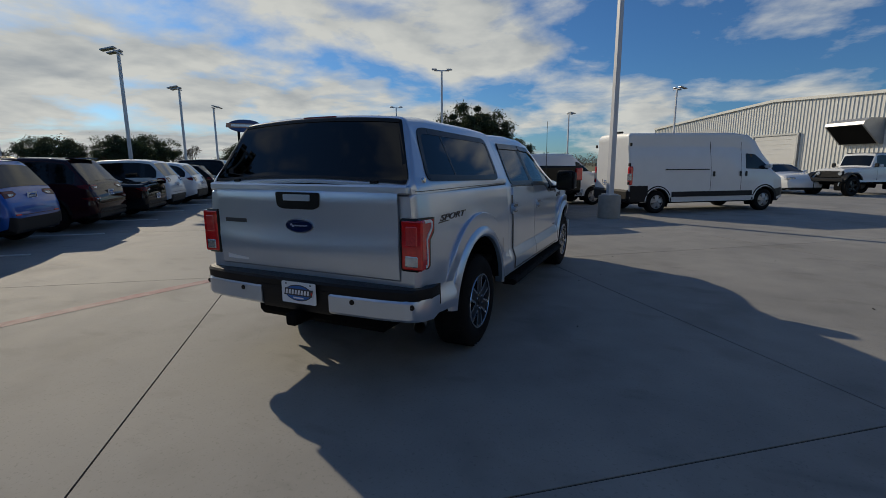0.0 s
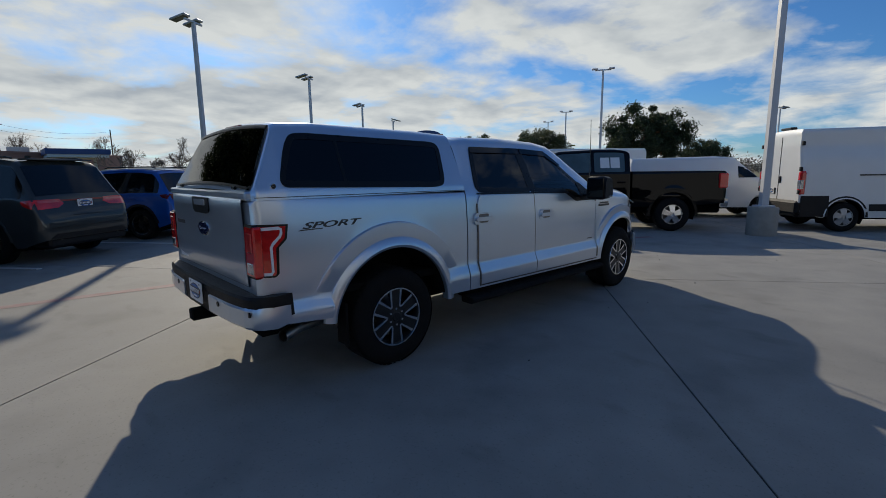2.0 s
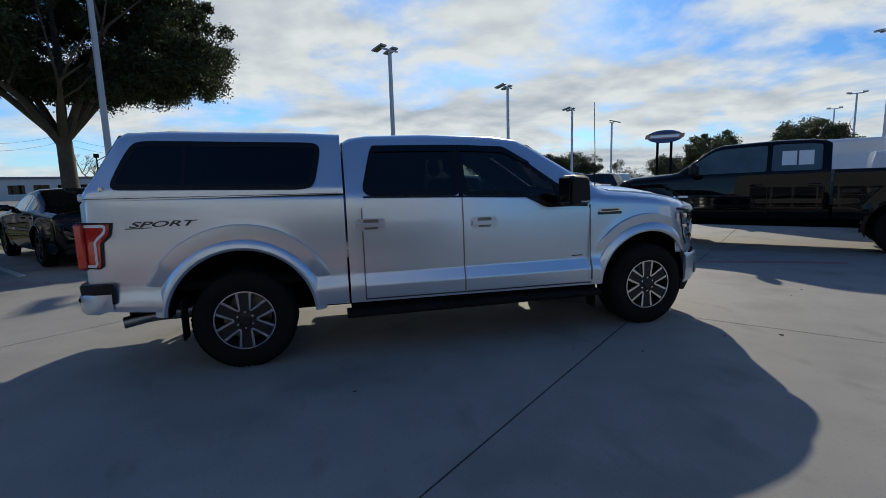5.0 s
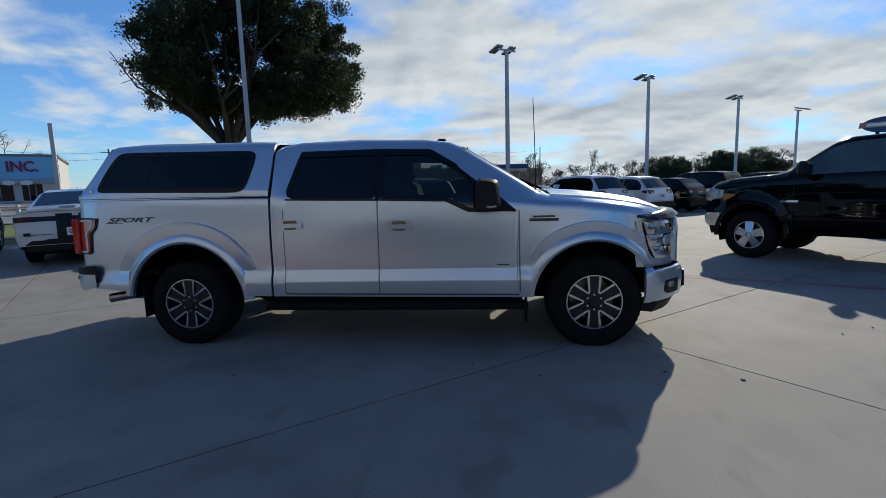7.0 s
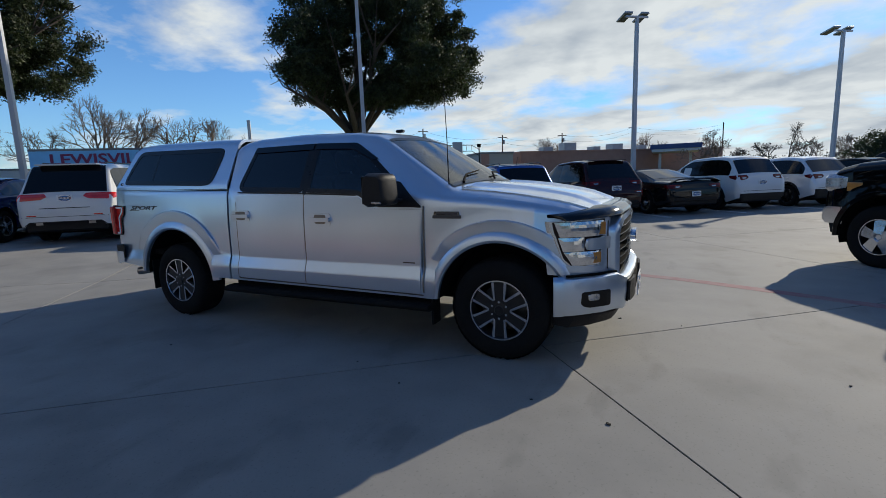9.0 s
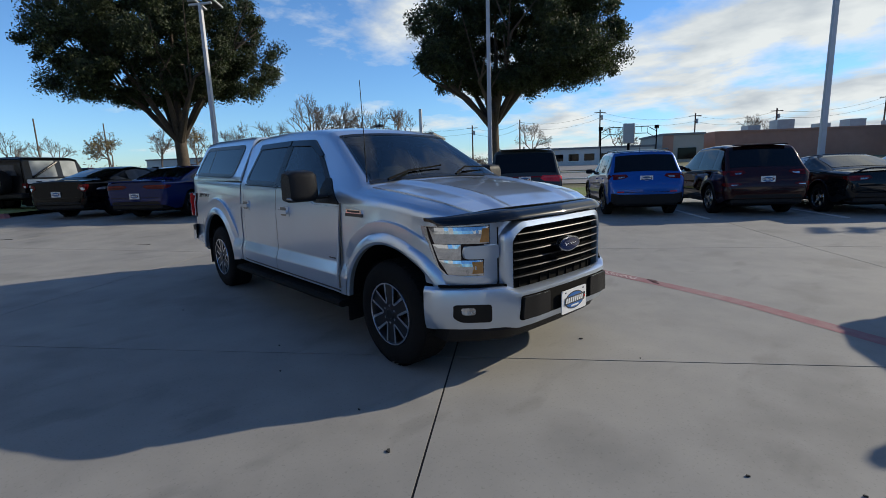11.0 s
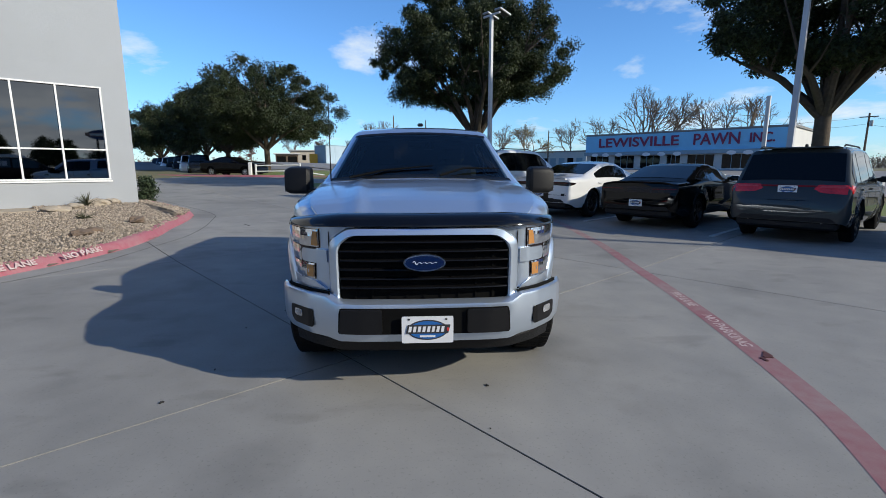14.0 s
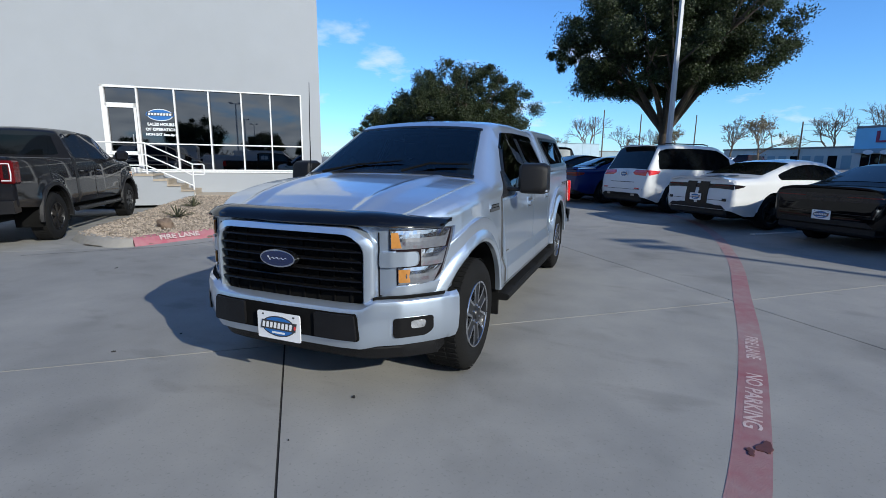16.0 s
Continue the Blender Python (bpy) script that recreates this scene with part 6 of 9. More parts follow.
front_panel(grille_x, GI, -0.05, 0.01, 30, 2).make("grille_backing", M_UNDER, grille)
for k in range(6):
    z = 0.715 + 0.058 * k
    w = 0.53 if k < 5 else 0.50
    g = Geo()
    g.loft([[(grille_x(y) + dx, y, z + dz) for dx, dz in ((-0.045, -0.010), (-0.010, -0.011), (0.0, -0.004), (-0.003, 0.002), (-0.045, 0.006))] for y in np.linspace(-w, w, 21)])
    g.make("grille_bar", M_SATIN, grille)
for k in range(9):
    y = -0.44 + 0.88 * k / 8
    Geo().box(grille_x(y) - 0.049, grille_x(y) - 0.042, y - 0.006, y + 0.006, 0.62, 1.04).make("grille_rib", M_UNDER, grille)
for w, h, o, mt, nm in ((0.130, 0.054, 0.052, M_ALLOY, "oval_badge"), (0.119, 0.045, 0.056, M_BADGE_BLUE, "badge_field"), (0.072, 0.012, 0.058, M_PLATE, "badge_bar")):
    put = lambda u, v, t, o=o: (4.535 + o + t, u, v + 0.885)
    g = script_stroke(w, h, put) if nm == "badge_bar" else Geo().prism(oval(w, h), -0.04, 0.0, put)
    g.make(nm, mt, grille, "blue oval badge with a chrome rim" if nm == "oval_badge" else "")
for s in (-1, 1):
    front_panel(nose_x, mirrored([(0.603, 0.66), (0.608, 0.66), (0.608, 1.06), (0.603, 1.06)], s), 0.004, 0.02, 2, 2).make("panel_gap", M_SATIN, truck)
    front_panel(nose_x, mirrored([(0.625, 0.68), (0.915, 0.685), (0.915, 0.755), (0.70, 0.735), (0.64, 0.70)], s), 0.020, 0.04, 30, 3).make("fascia_ledge", M_SILVER, truck)
    front_panel(bump_x, mirrored([(0.60, 0.668), (0.925, 0.675), (0.925, 0.69), (0.60, 0.684)], s), -0.035, 0.03, 20, 1).make("bumper_gap", M_UNDER, truck)
    rim = front_panel(nose_x, mirrored([(0.660, 0.948), (0.697, 0.948), (0.698, 0.740), (0.862, 0.738), (0.892, 0.80), (0.908, 0.9), (0.923, 1.0), (0.928, 1.078), (0.660, 1.082)], s), 0.004, 0.03, 60, 6)
    hl = rim.make("headlamp", M_ALLOY, truck, "clear C-shaped headlamp with amber markers")
    front_panel(nose_x, mirrored([(0.667, 0.955), (0.703, 0.955), (0.704, 0.747), (0.858, 0.745), (0.886, 0.80), (0.902, 0.9), (0.916, 1.0), (0.921, 1.072), (0.667, 1.076)], s), 0.008, 0.02, 60, 6).make("lamp_box", M_LAMPBOX, hl)
    reflector(mirrored([(0.672, 0.960), (0.910, 0.960), (0.918, 1.068), (0.672, 1.072)], s), 0.012, 16, 5).make("high_beam", M_REFLECTOR, hl, smooth=0)
    reflector(mirrored([(0.812, 0.854), (0.897, 0.854), (0.908, 0.956), (0.812, 0.956)], s), 0.012, 6, 4).make("mid_lens", M_REFLECTOR, hl, smooth=0)
    reflector(mirrored([(0.708, 0.749), (0.860, 0.749), (0.890, 0.850), (0.708, 0.850)], s), 0.012, 12, 5).make("low_beam", M_REFLECTOR, hl, smooth=0)
    front_panel(nose_x, mirrored([(0.681, 0.969), (0.728, 0.969), (0.714, 1.060), (0.681, 1.060)], s), 0.022, 0.024, 10, 3).make("amber_marker", M_AMBER, hl)
    front_panel(nose_x, mirrored([(0.715, 0.762), (0.768, 0.762), (0.768, 0.840), (0.715, 0.840)], s), 0.022, 0.024, 10, 3).make("amber_lower", M_AMBER, hl)
    front_panel(nose_x, mirrored(round_poly([(0.618, 0.856), (0.800, 0.860), (0.806, 0.90), (0.800, 0.945), (0.618, 0.948)], 0.014), s), 0.026, 0.05, 20, 4).make("lamp_bracket", M_SILVER, hl)


def bump_rings(y0, y1, n, prof):
    """Rings whose depth follows the bumper's plan, so that its ends wrap round the corners."""
    g = []
    for k in range(n + 1):
        y = y0 + (y1 - y0) * (0.5 - 0.5 * math.cos(math.pi * k / n))
        slope = (bump_x(y + 0.012) - bump_x(y - 0.012)) / 0.024
        ln = math.hypot(1, slope)
        g.append([(bump_x(y) + dx / ln, y - slope * dx / ln, z) for dx, z in prof(abs(y))])
    return Geo().loft(g)


def bump_prof(y):
    k = max(0.0, min(1.0, (y - 0.55) / 0.08))
    top, low = 0.635 + 0.040 * k, 0.375 + 0.015 * k
    back = 0.07 if y < 0.93 else 0.07 - 0.045 * min(1.0, (y - 0.93) / 0.04)
    return [(-back, top + 0.005), (-min(0.04, back * 0.9), top + 0.004), (-0.006, top - 0.014), (0.0, top - 0.035), (0.004, 0.53), (-0.004, low + 0.045), (-0.024, low), (-back, low - 0.005)]


fb = bump_rings(-0.992, 0.992, 100, bump_prof).make("front_bumper", M_SILVER, truck, "silver front bumper with black inserts")
front_panel(bump_x, round_poly([(-0.545, 0.432), (0.545, 0.432), (0.535, 0.598), (-0.535, 0.598)], 0.02), 0.007, 0.02, 40, 3).make("bumper_opening", M_UNDER, fb)
for s in (-1, 1):
    front_panel(bump_x, mirrored(round_poly([(0.265, 0.440), (0.535, 0.440), (0.525, 0.592), (0.265, 0.592)], 0.014), s), 0.024, 0.03, 14, 3).make("bumper_pad", M_PLASTIC, fb)
    fg = front_panel(bump_x, mirrored(round_poly([(0.715, 0.445), (0.865, 0.445), (0.895, 0.475), (0.895, 0.565), (0.715, 0.565)], 0.02), s), 0.010, 0.03, 24, 4).make("fog_lamp", M_SATIN, fb, "round-cornered fog lamp in a black bezel")
    front_panel(bump_x, mirrored(round_poly([(0.800, 0.497), (0.862, 0.497), (0.864, 0.545), (0.800, 0.545)], 0.015), s), 0.016, 0.02, 14, 3).make("fog_lens", M_CLEAR_LENS, fg)
dealer_plate(fb, pose(4.618, 0.015, 0.470, 90, 0, 90), 0.32, 0.17)
sweep(bump_x, -0.88, 0.88, 40, [(-0.25, 0.40), (-0.08, 0.40), (-0.07, 0.36), (-0.11, 0.285), (-0.25, 0.30)]).make("front_valance", M_PLASTIC, truck)
# stone deflector along the bonnet's edge
g = Geo()
rings = []
for y in np.linspace(-0.91, 0.91, 61):
    f = abs(y) / 0.91
    zt = 1.138 - 0.035 * max(0.0, (f - 0.55) / 0.45) ** 1.5
    hgt = 1.0 if f < 0.62 else 1.0 - 0.35 * (f - 0.62) / 0.38
    rings.append([(lip_x(y) + dx, y, zt + dz * hgt) for dx, dz in ((-0.17, 0.030), (-0.09, 0.038), (-0.01, 0.024), (0.036, -0.010), (0.044, -0.032), (0.034, -0.038), (0.02, -0.02), (-0.04, 0.0), (-0.17, 0.005))])
g.loft(rings).make("bonnet_deflector", M_GLOSSBLACK, truck, "glossy black stone deflector")
# bonnet with two raised ridges
rows = []
for k in range(41):
    x = 3.335 + (4.36 - 3.335) * k / 40
    zs, zt, ww, wt = cab.at(x)
    row = []
    for j in range(49):
        y = (wt - 0.015) * (2 * j / 48 - 1)
        lim = 0.52 + 0.08 * (4.36 - x)
        ridge = 0.022 * max(0.0, min(1.0, (abs(y) - lim + 0.16) / 0.05)) * max(0.0, min(1.0, (lim - abs(y)) / 0.07))
        row.append((x, y, cab.z_at(x, y) + 0.010 + ridge))
    rows.append(row)
bn = Geo().sheet(rows)
edge = rows[0] + [r[-1] for r in rows[1:]] + rows[-1][-2::-1] + [r[0] for r in rows[-2:0:-1]]
bn.sheet([edge + edge[:1], [(p[0], p[1], p[2] - 0.02) for p in edge + edge[:1]]])
bn.make("bonnet", M_SILVER, truck, smooth=50)
Geo().tube([(3.21, -0.79, 1.33), (3.205, -0.79, 1.7), (3.19, -0.79, 2.15)], [0.006, 0.004, 0.003], 6).make("aerial", M_SATIN, truck)
Geo().box(2.27, 2.36, -0.03, 0.03, 1.885, 1.915, 0.012).make("roof_aerial", M_SATIN, truck)

# the rear overhang is short: draw everything behind the canopy's slope in by a fifth
def pull(x):
    return x if x > -0.8 else -0.8 + (x + 0.8) * 0.8


done = set()
for ob in truck.children_recursive:
    if ob.type != "MESH":
        continue
    here = ob.matrix_basis.translation
    if here.length > 1e-6:
        if here.x < -0.8:
            here.x = pull(here.x)
    elif ob.data.name not in done and ob.data.users == 1:
        done.add(ob.data.name)
        if min(v.co.x for v in ob.data.vertices) < -0.8:
            for v in ob.data.vertices:
                v.co.x = pull(v.co.x)

# ---- other vehicles ----
def glass_poly(sh, x0, x1, lift=0.035, drop=0.085):
    lo, hi = [], []
    for k in range(13):
        x = x0 + (x1 - x0) * k / 12
        zs, zt, ws, wt = sh.at(x)
        a, b = zs + lift, zt - drop
        if b - a > 0.03:
            lo.append((x, a))
            hi.append((x, b))
    return lo + hi[::-1]


def vehicle(name, label, cat, group, m, rows, WB, R, col, side_glass, screen, rear, lamps, plate_z, arch=None, sill=0.28, rim=None, style="five", face=None, edge=None, crown=0.03, lower=0.0, crease=0.62, step=0.06, spokes=5, wheel_y=None, plate=True, rw_margin=0.055, stickers=False, side_mat=M_CARGLASS):
    """A parked vehicle, its rear axle over the origin, driving towards +x."""
    th = thing(name, label, cat, group, m)
    W = max(r[3] for r in rows)
    arch = arch or R + 0.06
    sh = Shell(rows, sill, [(0, R + 0.01, arch), (WB, R + 0.01, arch)], crown=crown, step=step, bulge=0.02, rs=0.06, rt=0.09, crease=crease, rise=[(rows[0][0], sill + 0.14), (rows[0][0] + 0.45, sill), (rows[-1][0] - 0.45, sill), (rows[-1][0], sill + 0.06)])
    body = sh.skin().make("body", col, th)
    rx, fx = rows[0][0], rows[-1][0]
    for s in (-1, 1):
        if side_glass:
            g0, g1 = min(x[0] for x in side_glass), max(x[1] for x in side_glass)
            sh.side_patch(round_poly(glass_poly(sh, g0, g1 + 0.10), 0.05, 3), s, 0.004, 30, 4).make("window_band", M_GLOSSBLACK, body)
        for x0, x1 in side_glass:
            poly = glass_poly(sh, x0 + 0.02, x1 - 0.02, 0.05, 0.10)
            if len(poly) > 5:
                sh.side_patch(round_poly(poly, 0.04, 2), s, 0.008, 16, 4).make("side_window", side_mat, body)
        if lower:
            sh.side_patch([(arch + 0.02, sill + 0.0), (WB - arch - 0.02, sill + 0.0), (WB - arch - 0.02, sill + lower), (arch + 0.02, sill + lower)], s, 0.012, 8, 2).make("sill_cladding", M_PLASTIC, body)
            for xa in (0, WB):
                rws = []
                for a in np.linspace(0.05, math.pi - 0.05, 21):
                    rws.append([(xa - (arch + dr) * math.cos(a), s * (sh.y_at(min(max(xa - (arch + dr) * math.cos(a), rx + 0.1), fx - 0.1), R + (arch + dr) * math.sin(a)) + o), R + 0.01 + (arch + dr) * math.sin(a)) for dr, o in ((-0.005, -0.03), (-0.005, 0.016), (0.05, 0.014), (0.055, -0.01))])
                Geo().sheet(rws).make("arch_cladding", M_PLASTIC, body)
        else:
            for xa in (0, WB):
                rws = []
                for a in np.linspace(0.0, math.pi, 21):
                    rws.append([(xa - (arch + dr) * math.cos(a), s * (sh.y_at(min(max(xa - (arch + dr) * math.cos(a), rx + 0.1), fx - 0.1), R + (arch + dr) * math.sin(a)) + o), R + 0.01 + (arch + dr) * math.sin(a)) for dr, o in ((-0.004, -0.04), (-0.004, 0.012), (0.02, 0.008), (0.03, -0.006))])
                Geo().sheet(rws).make("arch_lip", col, body)
        for xa in (0, WB):
            Geo().sheet([[(xa - arch * math.cos(a) * 0.99, s * y, R + arch * math.sin(a) * 0.99) for y in (W - 0.04, W - 0.36)] for a in np.linspace(-0.4, math.pi + 0.4, 17)]).make("wheel_well", M_UNDER, body)
            put_wheel(th, xa, wheel_y or W - 0.02, R, rim or R * 0.66, 0.225, spokes, style, face or M_ALLOY, edge or M_ALLOY, s < 0)
        # mirrors and door handles
        if screen:
            xm = screen[1] - 0.30
            zm = sh.at(xm)[0] + 0.10
            Geo().loft([[(xm + dx * t, s * (sh.y_at(xm, zm) + dy), zm + dz * t) for dx, dz in round_poly([(-0.05, -0.06), (0.09, -0.05), (0.07, 0.07), (-0.04, 0.08)], 0.03, 2)] for dy, t in ((-0.02, 0.4), (0.05, 0.6), (0.07, 1.0), (0.2, 0.95), (0.23, 0.7))]).make("door_mirror", M_PLASTIC if col in (M_BLUE, M_GREY) else col, th)
        for k, (x0, x1) in enumerate(side_glass[:2]):
            xh = x0 + 0.18
            zh = sh.at(xh)[0] - 0.10
            Geo().box(xh - 0.09, xh + 0.09, s * sh.y_at(xh, zh) - 0.008, s * sh.y_at(xh, zh) + 0.03 * (s > 0) + 0.0 + (0.0 if s > 0 else 0.008), zh - 0.014, zh + 0.014, 0.006).make("door_handle", col, body) if s > 0 else Geo().box(xh - 0.09, xh + 0.09, -sh.y_at(xh, zh) - 0.03, -sh.y_at(xh, zh) + 0.008, zh - 0.014, zh + 0.014, 0.006).make("door_handle", col, body)
        # shut lines of the doors
        for k, (x0, x1) in enumerate(side_glass[:2]):
            for xg in ((x0 - 0.04, x1 + 0.03) if k == 0 else (x0 + 0.02,)):
                if arch < xg < WB - arch + 0.25:
                    zt = sh.at(xg)[0] - 0.01
                    sh.side_patch([(xg - 0.005, sill + 0.10), (xg + 0.005, sill + 0.10), (xg + 0.005, zt), (xg - 0.005, zt)], s, 0.002, 2, 4).make("door_gap", M_SATIN, body)
        for (x0, x1, yi, z0, z1, kind) in lamps:
            if x0 > WB / 2:
                y_out = sh.y_at((x0 + x1) / 2, (z0 + z1) / 2)
                ya, yb = sorted((s * yi, s * (y_out + 0.006)))
                Geo().box(x0, x1, ya, yb, z0, z1, 0.02).make("headlamp", M_CLEAR_LENS, th)
                continue
            h = z1 - z0
            wo = sh.y_at(rx + 0.12, (z0 + z1) / 2) - 0.02
            lens = {"red": M_RED_DEEP, "bright": M_RED_LENS}.get(kind, M_LAMPBOX)
            flip = lambda poly, s=s: [(s * y, z) for y, z in poly]
            lm = sh.rear_patch(flip([(yi, z0 + 0.45 * h), (yi + 0.12, z0), (wo, z0 - 0.02), (wo, z1), (yi + 0.05, z1)]), 0.008, 18, 4).make("tail_lamp", lens, th)
            sh.rear_patch(flip([(yi + 0.07, z0 + 0.62 * h), (wo - 0.05, z0 + 0.60 * h), (wo - 0.03, z0 + 0.86 * h), (yi + 0.08, z0 + 0.84 * h)]), 0.012, 14, 2).make("lamp_strip", M_RED_BRIGHT if kind == "bright" else M_RED_DARK if kind == "red" else M_RED_DEEP, lm)
            if kind == "red" and yi > 0.3:
                sh.rear_patch(flip([(yi + 0.12, z0 + 0.15 * h), (yi + 0.24, z0 + 0.12 * h), (yi + 0.24, z0 + 0.5 * h), (yi + 0.08, z0 + 0.5 * h)]), 0.011, 6, 2).make("reversing_lens", M_CLEAR_LENS, lm)
            xe = sh.rear_x(wo, (z0 + z1) / 2)
            if x1 > xe + 0.04:
                sh.side_patch([(xe + 0.005, z0 - 0.01), (x1 - 0.05, z0 + 0.3 * h), (x1, z1 - 0.02), (xe + 0.005, z1)], s, 0.008, 10, 3).make("lamp_side", lens, lm)
    if plate and crown < 0.035:
        # edge of the boot lid above the bumper, and the bumper's lower lip
        wb = sh.y_at(rx + 0.05, 0.62) - 0.06
        sh.rear_patch([(-wb, 0.612), (wb, 0.612), (wb, 0.622), (-wb, 0.622)], 0.003, 16, 1).make("boot_gap", M_SATIN, body)
        sh.rear_patch([(-wb + 0.05, sill + 0.15), (wb - 0.05, sill + 0.15), (wb - 0.10, sill + 0.23), (-wb + 0.10, sill + 0.23)], 0.010, 16, 2).make("bumper_lip", M_PLASTIC, body)
    if screen:
        sh.top_patch(screen[0], screen[1], 0.06, 0.006, 12, 10).make("windscreen", M_CARGLASS, body)
    if rear:
        sh.top_patch(rear[0], rear[1], rw_margin, 0.006, 12, 10).make("rear_window", M_CARGLASS, body)
    if stickers:
        x0 = side_glass[0][0] + 0.25
        zs = sh.at(x0)[0] + 0.07
        sh.side_patch([(x0, zs), (x0 + 0.34, zs), (x0 + 0.34, zs + 0.25), (x0, zs + 0.25)], -1, 0.010, 4, 2).make("window_sticker", M_STICKER, body)
        sh.side_patch([(x0, zs), (x0 + 0.34, zs), (x0 + 0.34, zs + 0.25), (x0, zs + 0.25)], 1, 0.010, 4, 2).make("window_sticker", M_STICKER, body)
    # bumper undersides, plate, floor
    Geo().box(rx + 0.015, rx + 0.4, -W + 0.16, W - 0.16, sill, sill + 0.16, 0.04).make("rear_valance", M_PLASTIC, body)
    Geo().box(fx - 0.4, fx - 0.02, -W + 0.26, W - 0.26, sill - 0.06, sill + 0.1, 0.04).make("front_valance", M_PLASTIC, body)
    Geo().box(rx + 0.3, fx - 0.3, -W + 0.28, W - 0.28, sill - 0.06, sill + 0.12, 0.03).make("underbody", M_UNDER, body)
    if plate:
        px = float(np.interp(plate_z, [r[2] for r in rows[:4]], [r[0] for r in rows[:4]])) if plate_z > rows[0][2] else rx
        dealer_plate(th, pose(px - 0.022, 0, plate_z, 90, 0, -90))
    return th, sh, body


def suv(WB, ro, fo, W, H, belt, rake=0.30):
    xc = WB - 0.46
    xh = xc - 0.92
    return [(-ro, 0.60, 0.68, W - 0.15, W - 0.24), (-ro + 0.03, 0.74, 0.82, W - 0.07, W - 0.16), (-ro + 0.09, belt - 0.16, belt - 0.10, W - 0.02, W - 0.10), (-ro + 0.15, belt - 0.05, belt + 0.02, W, W - 0.09),
            (-ro + 0.15 + rake, belt, H - 0.12, W, W - 0.175), (-ro + 0.22 + rake, belt, H - 0.055, W, W - 0.195), (-ro + 0.55 + rake, belt, H - 0.012, W, W - 0.21), (xh - 0.9, belt - 0.01, H, W, W - 0.215), (xh - 0.15, belt - 0.03, H - 0.035, W, W - 0.215), (xh, belt - 0.035, H - 0.075, W, W - 0.21),
            (xc, belt - 0.06, belt + 0.045, W, W - 0.12), (xc + 0.1, belt - 0.07, belt + 0.015, W, W - 0.13), (WB + fo - 0.4, belt - 0.13, belt - 0.065, W - 0.02, W - 0.15), (WB + fo - 0.12, 0.78, 0.85, W - 0.10, W - 0.22), (WB + fo, 0.52, 0.60, W - 0.24, W - 0.34)]


def saloon(WB, ro, fo, W, H, belt, deck, xr=-0.28, tail=0.10):
    xc = WB - 0.52
    xh = xc - 0.88
    return [(-ro, 0.58, 0.66, W - 0.16, W - 0.25), (-ro + 0.03, 0.76, 0.84, W - 0.08, W - 0.17), (-ro + 0.06, deck - 0.10, deck - 0.03, W - 0.04, W - 0.12), (-ro + tail, deck - 0.06, deck, W - 0.02, W - 0.11),
            (xr - 0.12, belt - 0.02, deck + 0.035, W, W - 0.13), (xr, belt - 0.005, deck + 0.075, W, W - 0.16), (xr + 0.85, belt, H - 0.06, W, W - 0.235), (xr + 1.15, belt, H - 0.012, W, W - 0.265), (xh - 0.45, belt - 0.01, H, W, W - 0.27), (xh, belt - 0.02, H - 0.05, W, W - 0.26),
            (xc, belt - 0.03, belt + 0.045, W, W - 0.13), (xc + 0.1, belt - 0.04, belt + 0.02, W, W - 0.14), (WB + fo - 0.4, belt - 0.14, belt - 0.085, W - 0.02, W - 0.16), (WB + fo - 0.10, 0.66, 0.73, W - 0.10, W - 0.22), (WB + fo, 0.45, 0.53, W - 0.26, W - 0.36)]


HEAD = 128.5


def stall(x, y, turn=0.0):
    return pose(x, y, rise(x, y), 0, 0, HEAD + turn)


ROWG = "cars parked in the stalls"
# grey three-row suv
th, sh, bd = vehicle("suv", "grey three-row suv with red tail lamps and dealer plate", "suv", ROWG, stall(-1.74, 7.70), suv(3.04, 1.05, 0.95, 0.96, 1.79, 1.10, 0.34), 3.04, 0.385, M_GREY, [(0.95, 1.85), (-0.15, 0.85), (-0.72, -0.25)], (1.72, 2.57), (-0.88, -0.57), [(-1.04, -0.72, 0.40, 0.955, 1.10, "bright"), (3.55, 3.85, 0.55, 0.80, 0.92, "clear")], 1.0, style="five", face=M_SATIN, edge=M_SATIN)
Geo().box(-0.62, -0.40, -0.62, 0.62, 1.765, 1.795, 0.012).make("roof_spoiler", M_GREY, bd)
sh.rear_patch([(-0.44, 1.055), (0.44, 1.055), (0.44, 1.085), (-0.44, 1.085)], 0.009, 12, 1).make("lamp_bar", M_RED_DARK, th)
# shade line of the tailgate's fold, drawn as a thin black strip
sh.rear_patch([(-0.30, 0.80), (0.30, 0.80), (0.30, 0.815), (-0.30, 0.815)], 0.006, 8, 1).make("tailgate_crease", M_SATIN, bd)
for s in (-1, 1):
    Geo().tube([(-1.03, s * 0.58, 0.36), (-0.8, s * 0.58, 0.37)], 0.05, 12).make("exhaust_tip", M_STEEL, th)
    Geo().tube([(-0.35, s * 0.66, 1.80), (-0.25, s * 0.66, 1.825), (1.2, s * 0.65, 1.825), (1.35, s * 0.65, 1.79)], 0.016, 6).make("roof_rail", M_SATIN, th)
Geo().box(0.05, 0.16, -0.02, 0.02, 1.80, 1.87, 0.01).make("roof_aerial", M_SATIN, th)
# blue compact suv
th, sh, bd = vehicle("suv", "bright blue compact suv with dark roof and dealer plate", "suv", ROWG, stall(0.74, 9.36), suv(2.64, 0.86, 0.90, 0.91, 1.64, 1.05, 0.30), 2.64, 0.355, M_BLUE, [(0.85, 1.5), (-0.05, 0.75), (-0.5, -0.15)], (1.32, 2.17), (-0.69, -0.42), [(-0.845, -0.55, 0.42, 0.95, 1.06, "red"), (3.1, 3.45, 0.55, 0.80, 0.90, "clear")], 0.94, lower=0.10, stickers=True, face=M_SATIN)
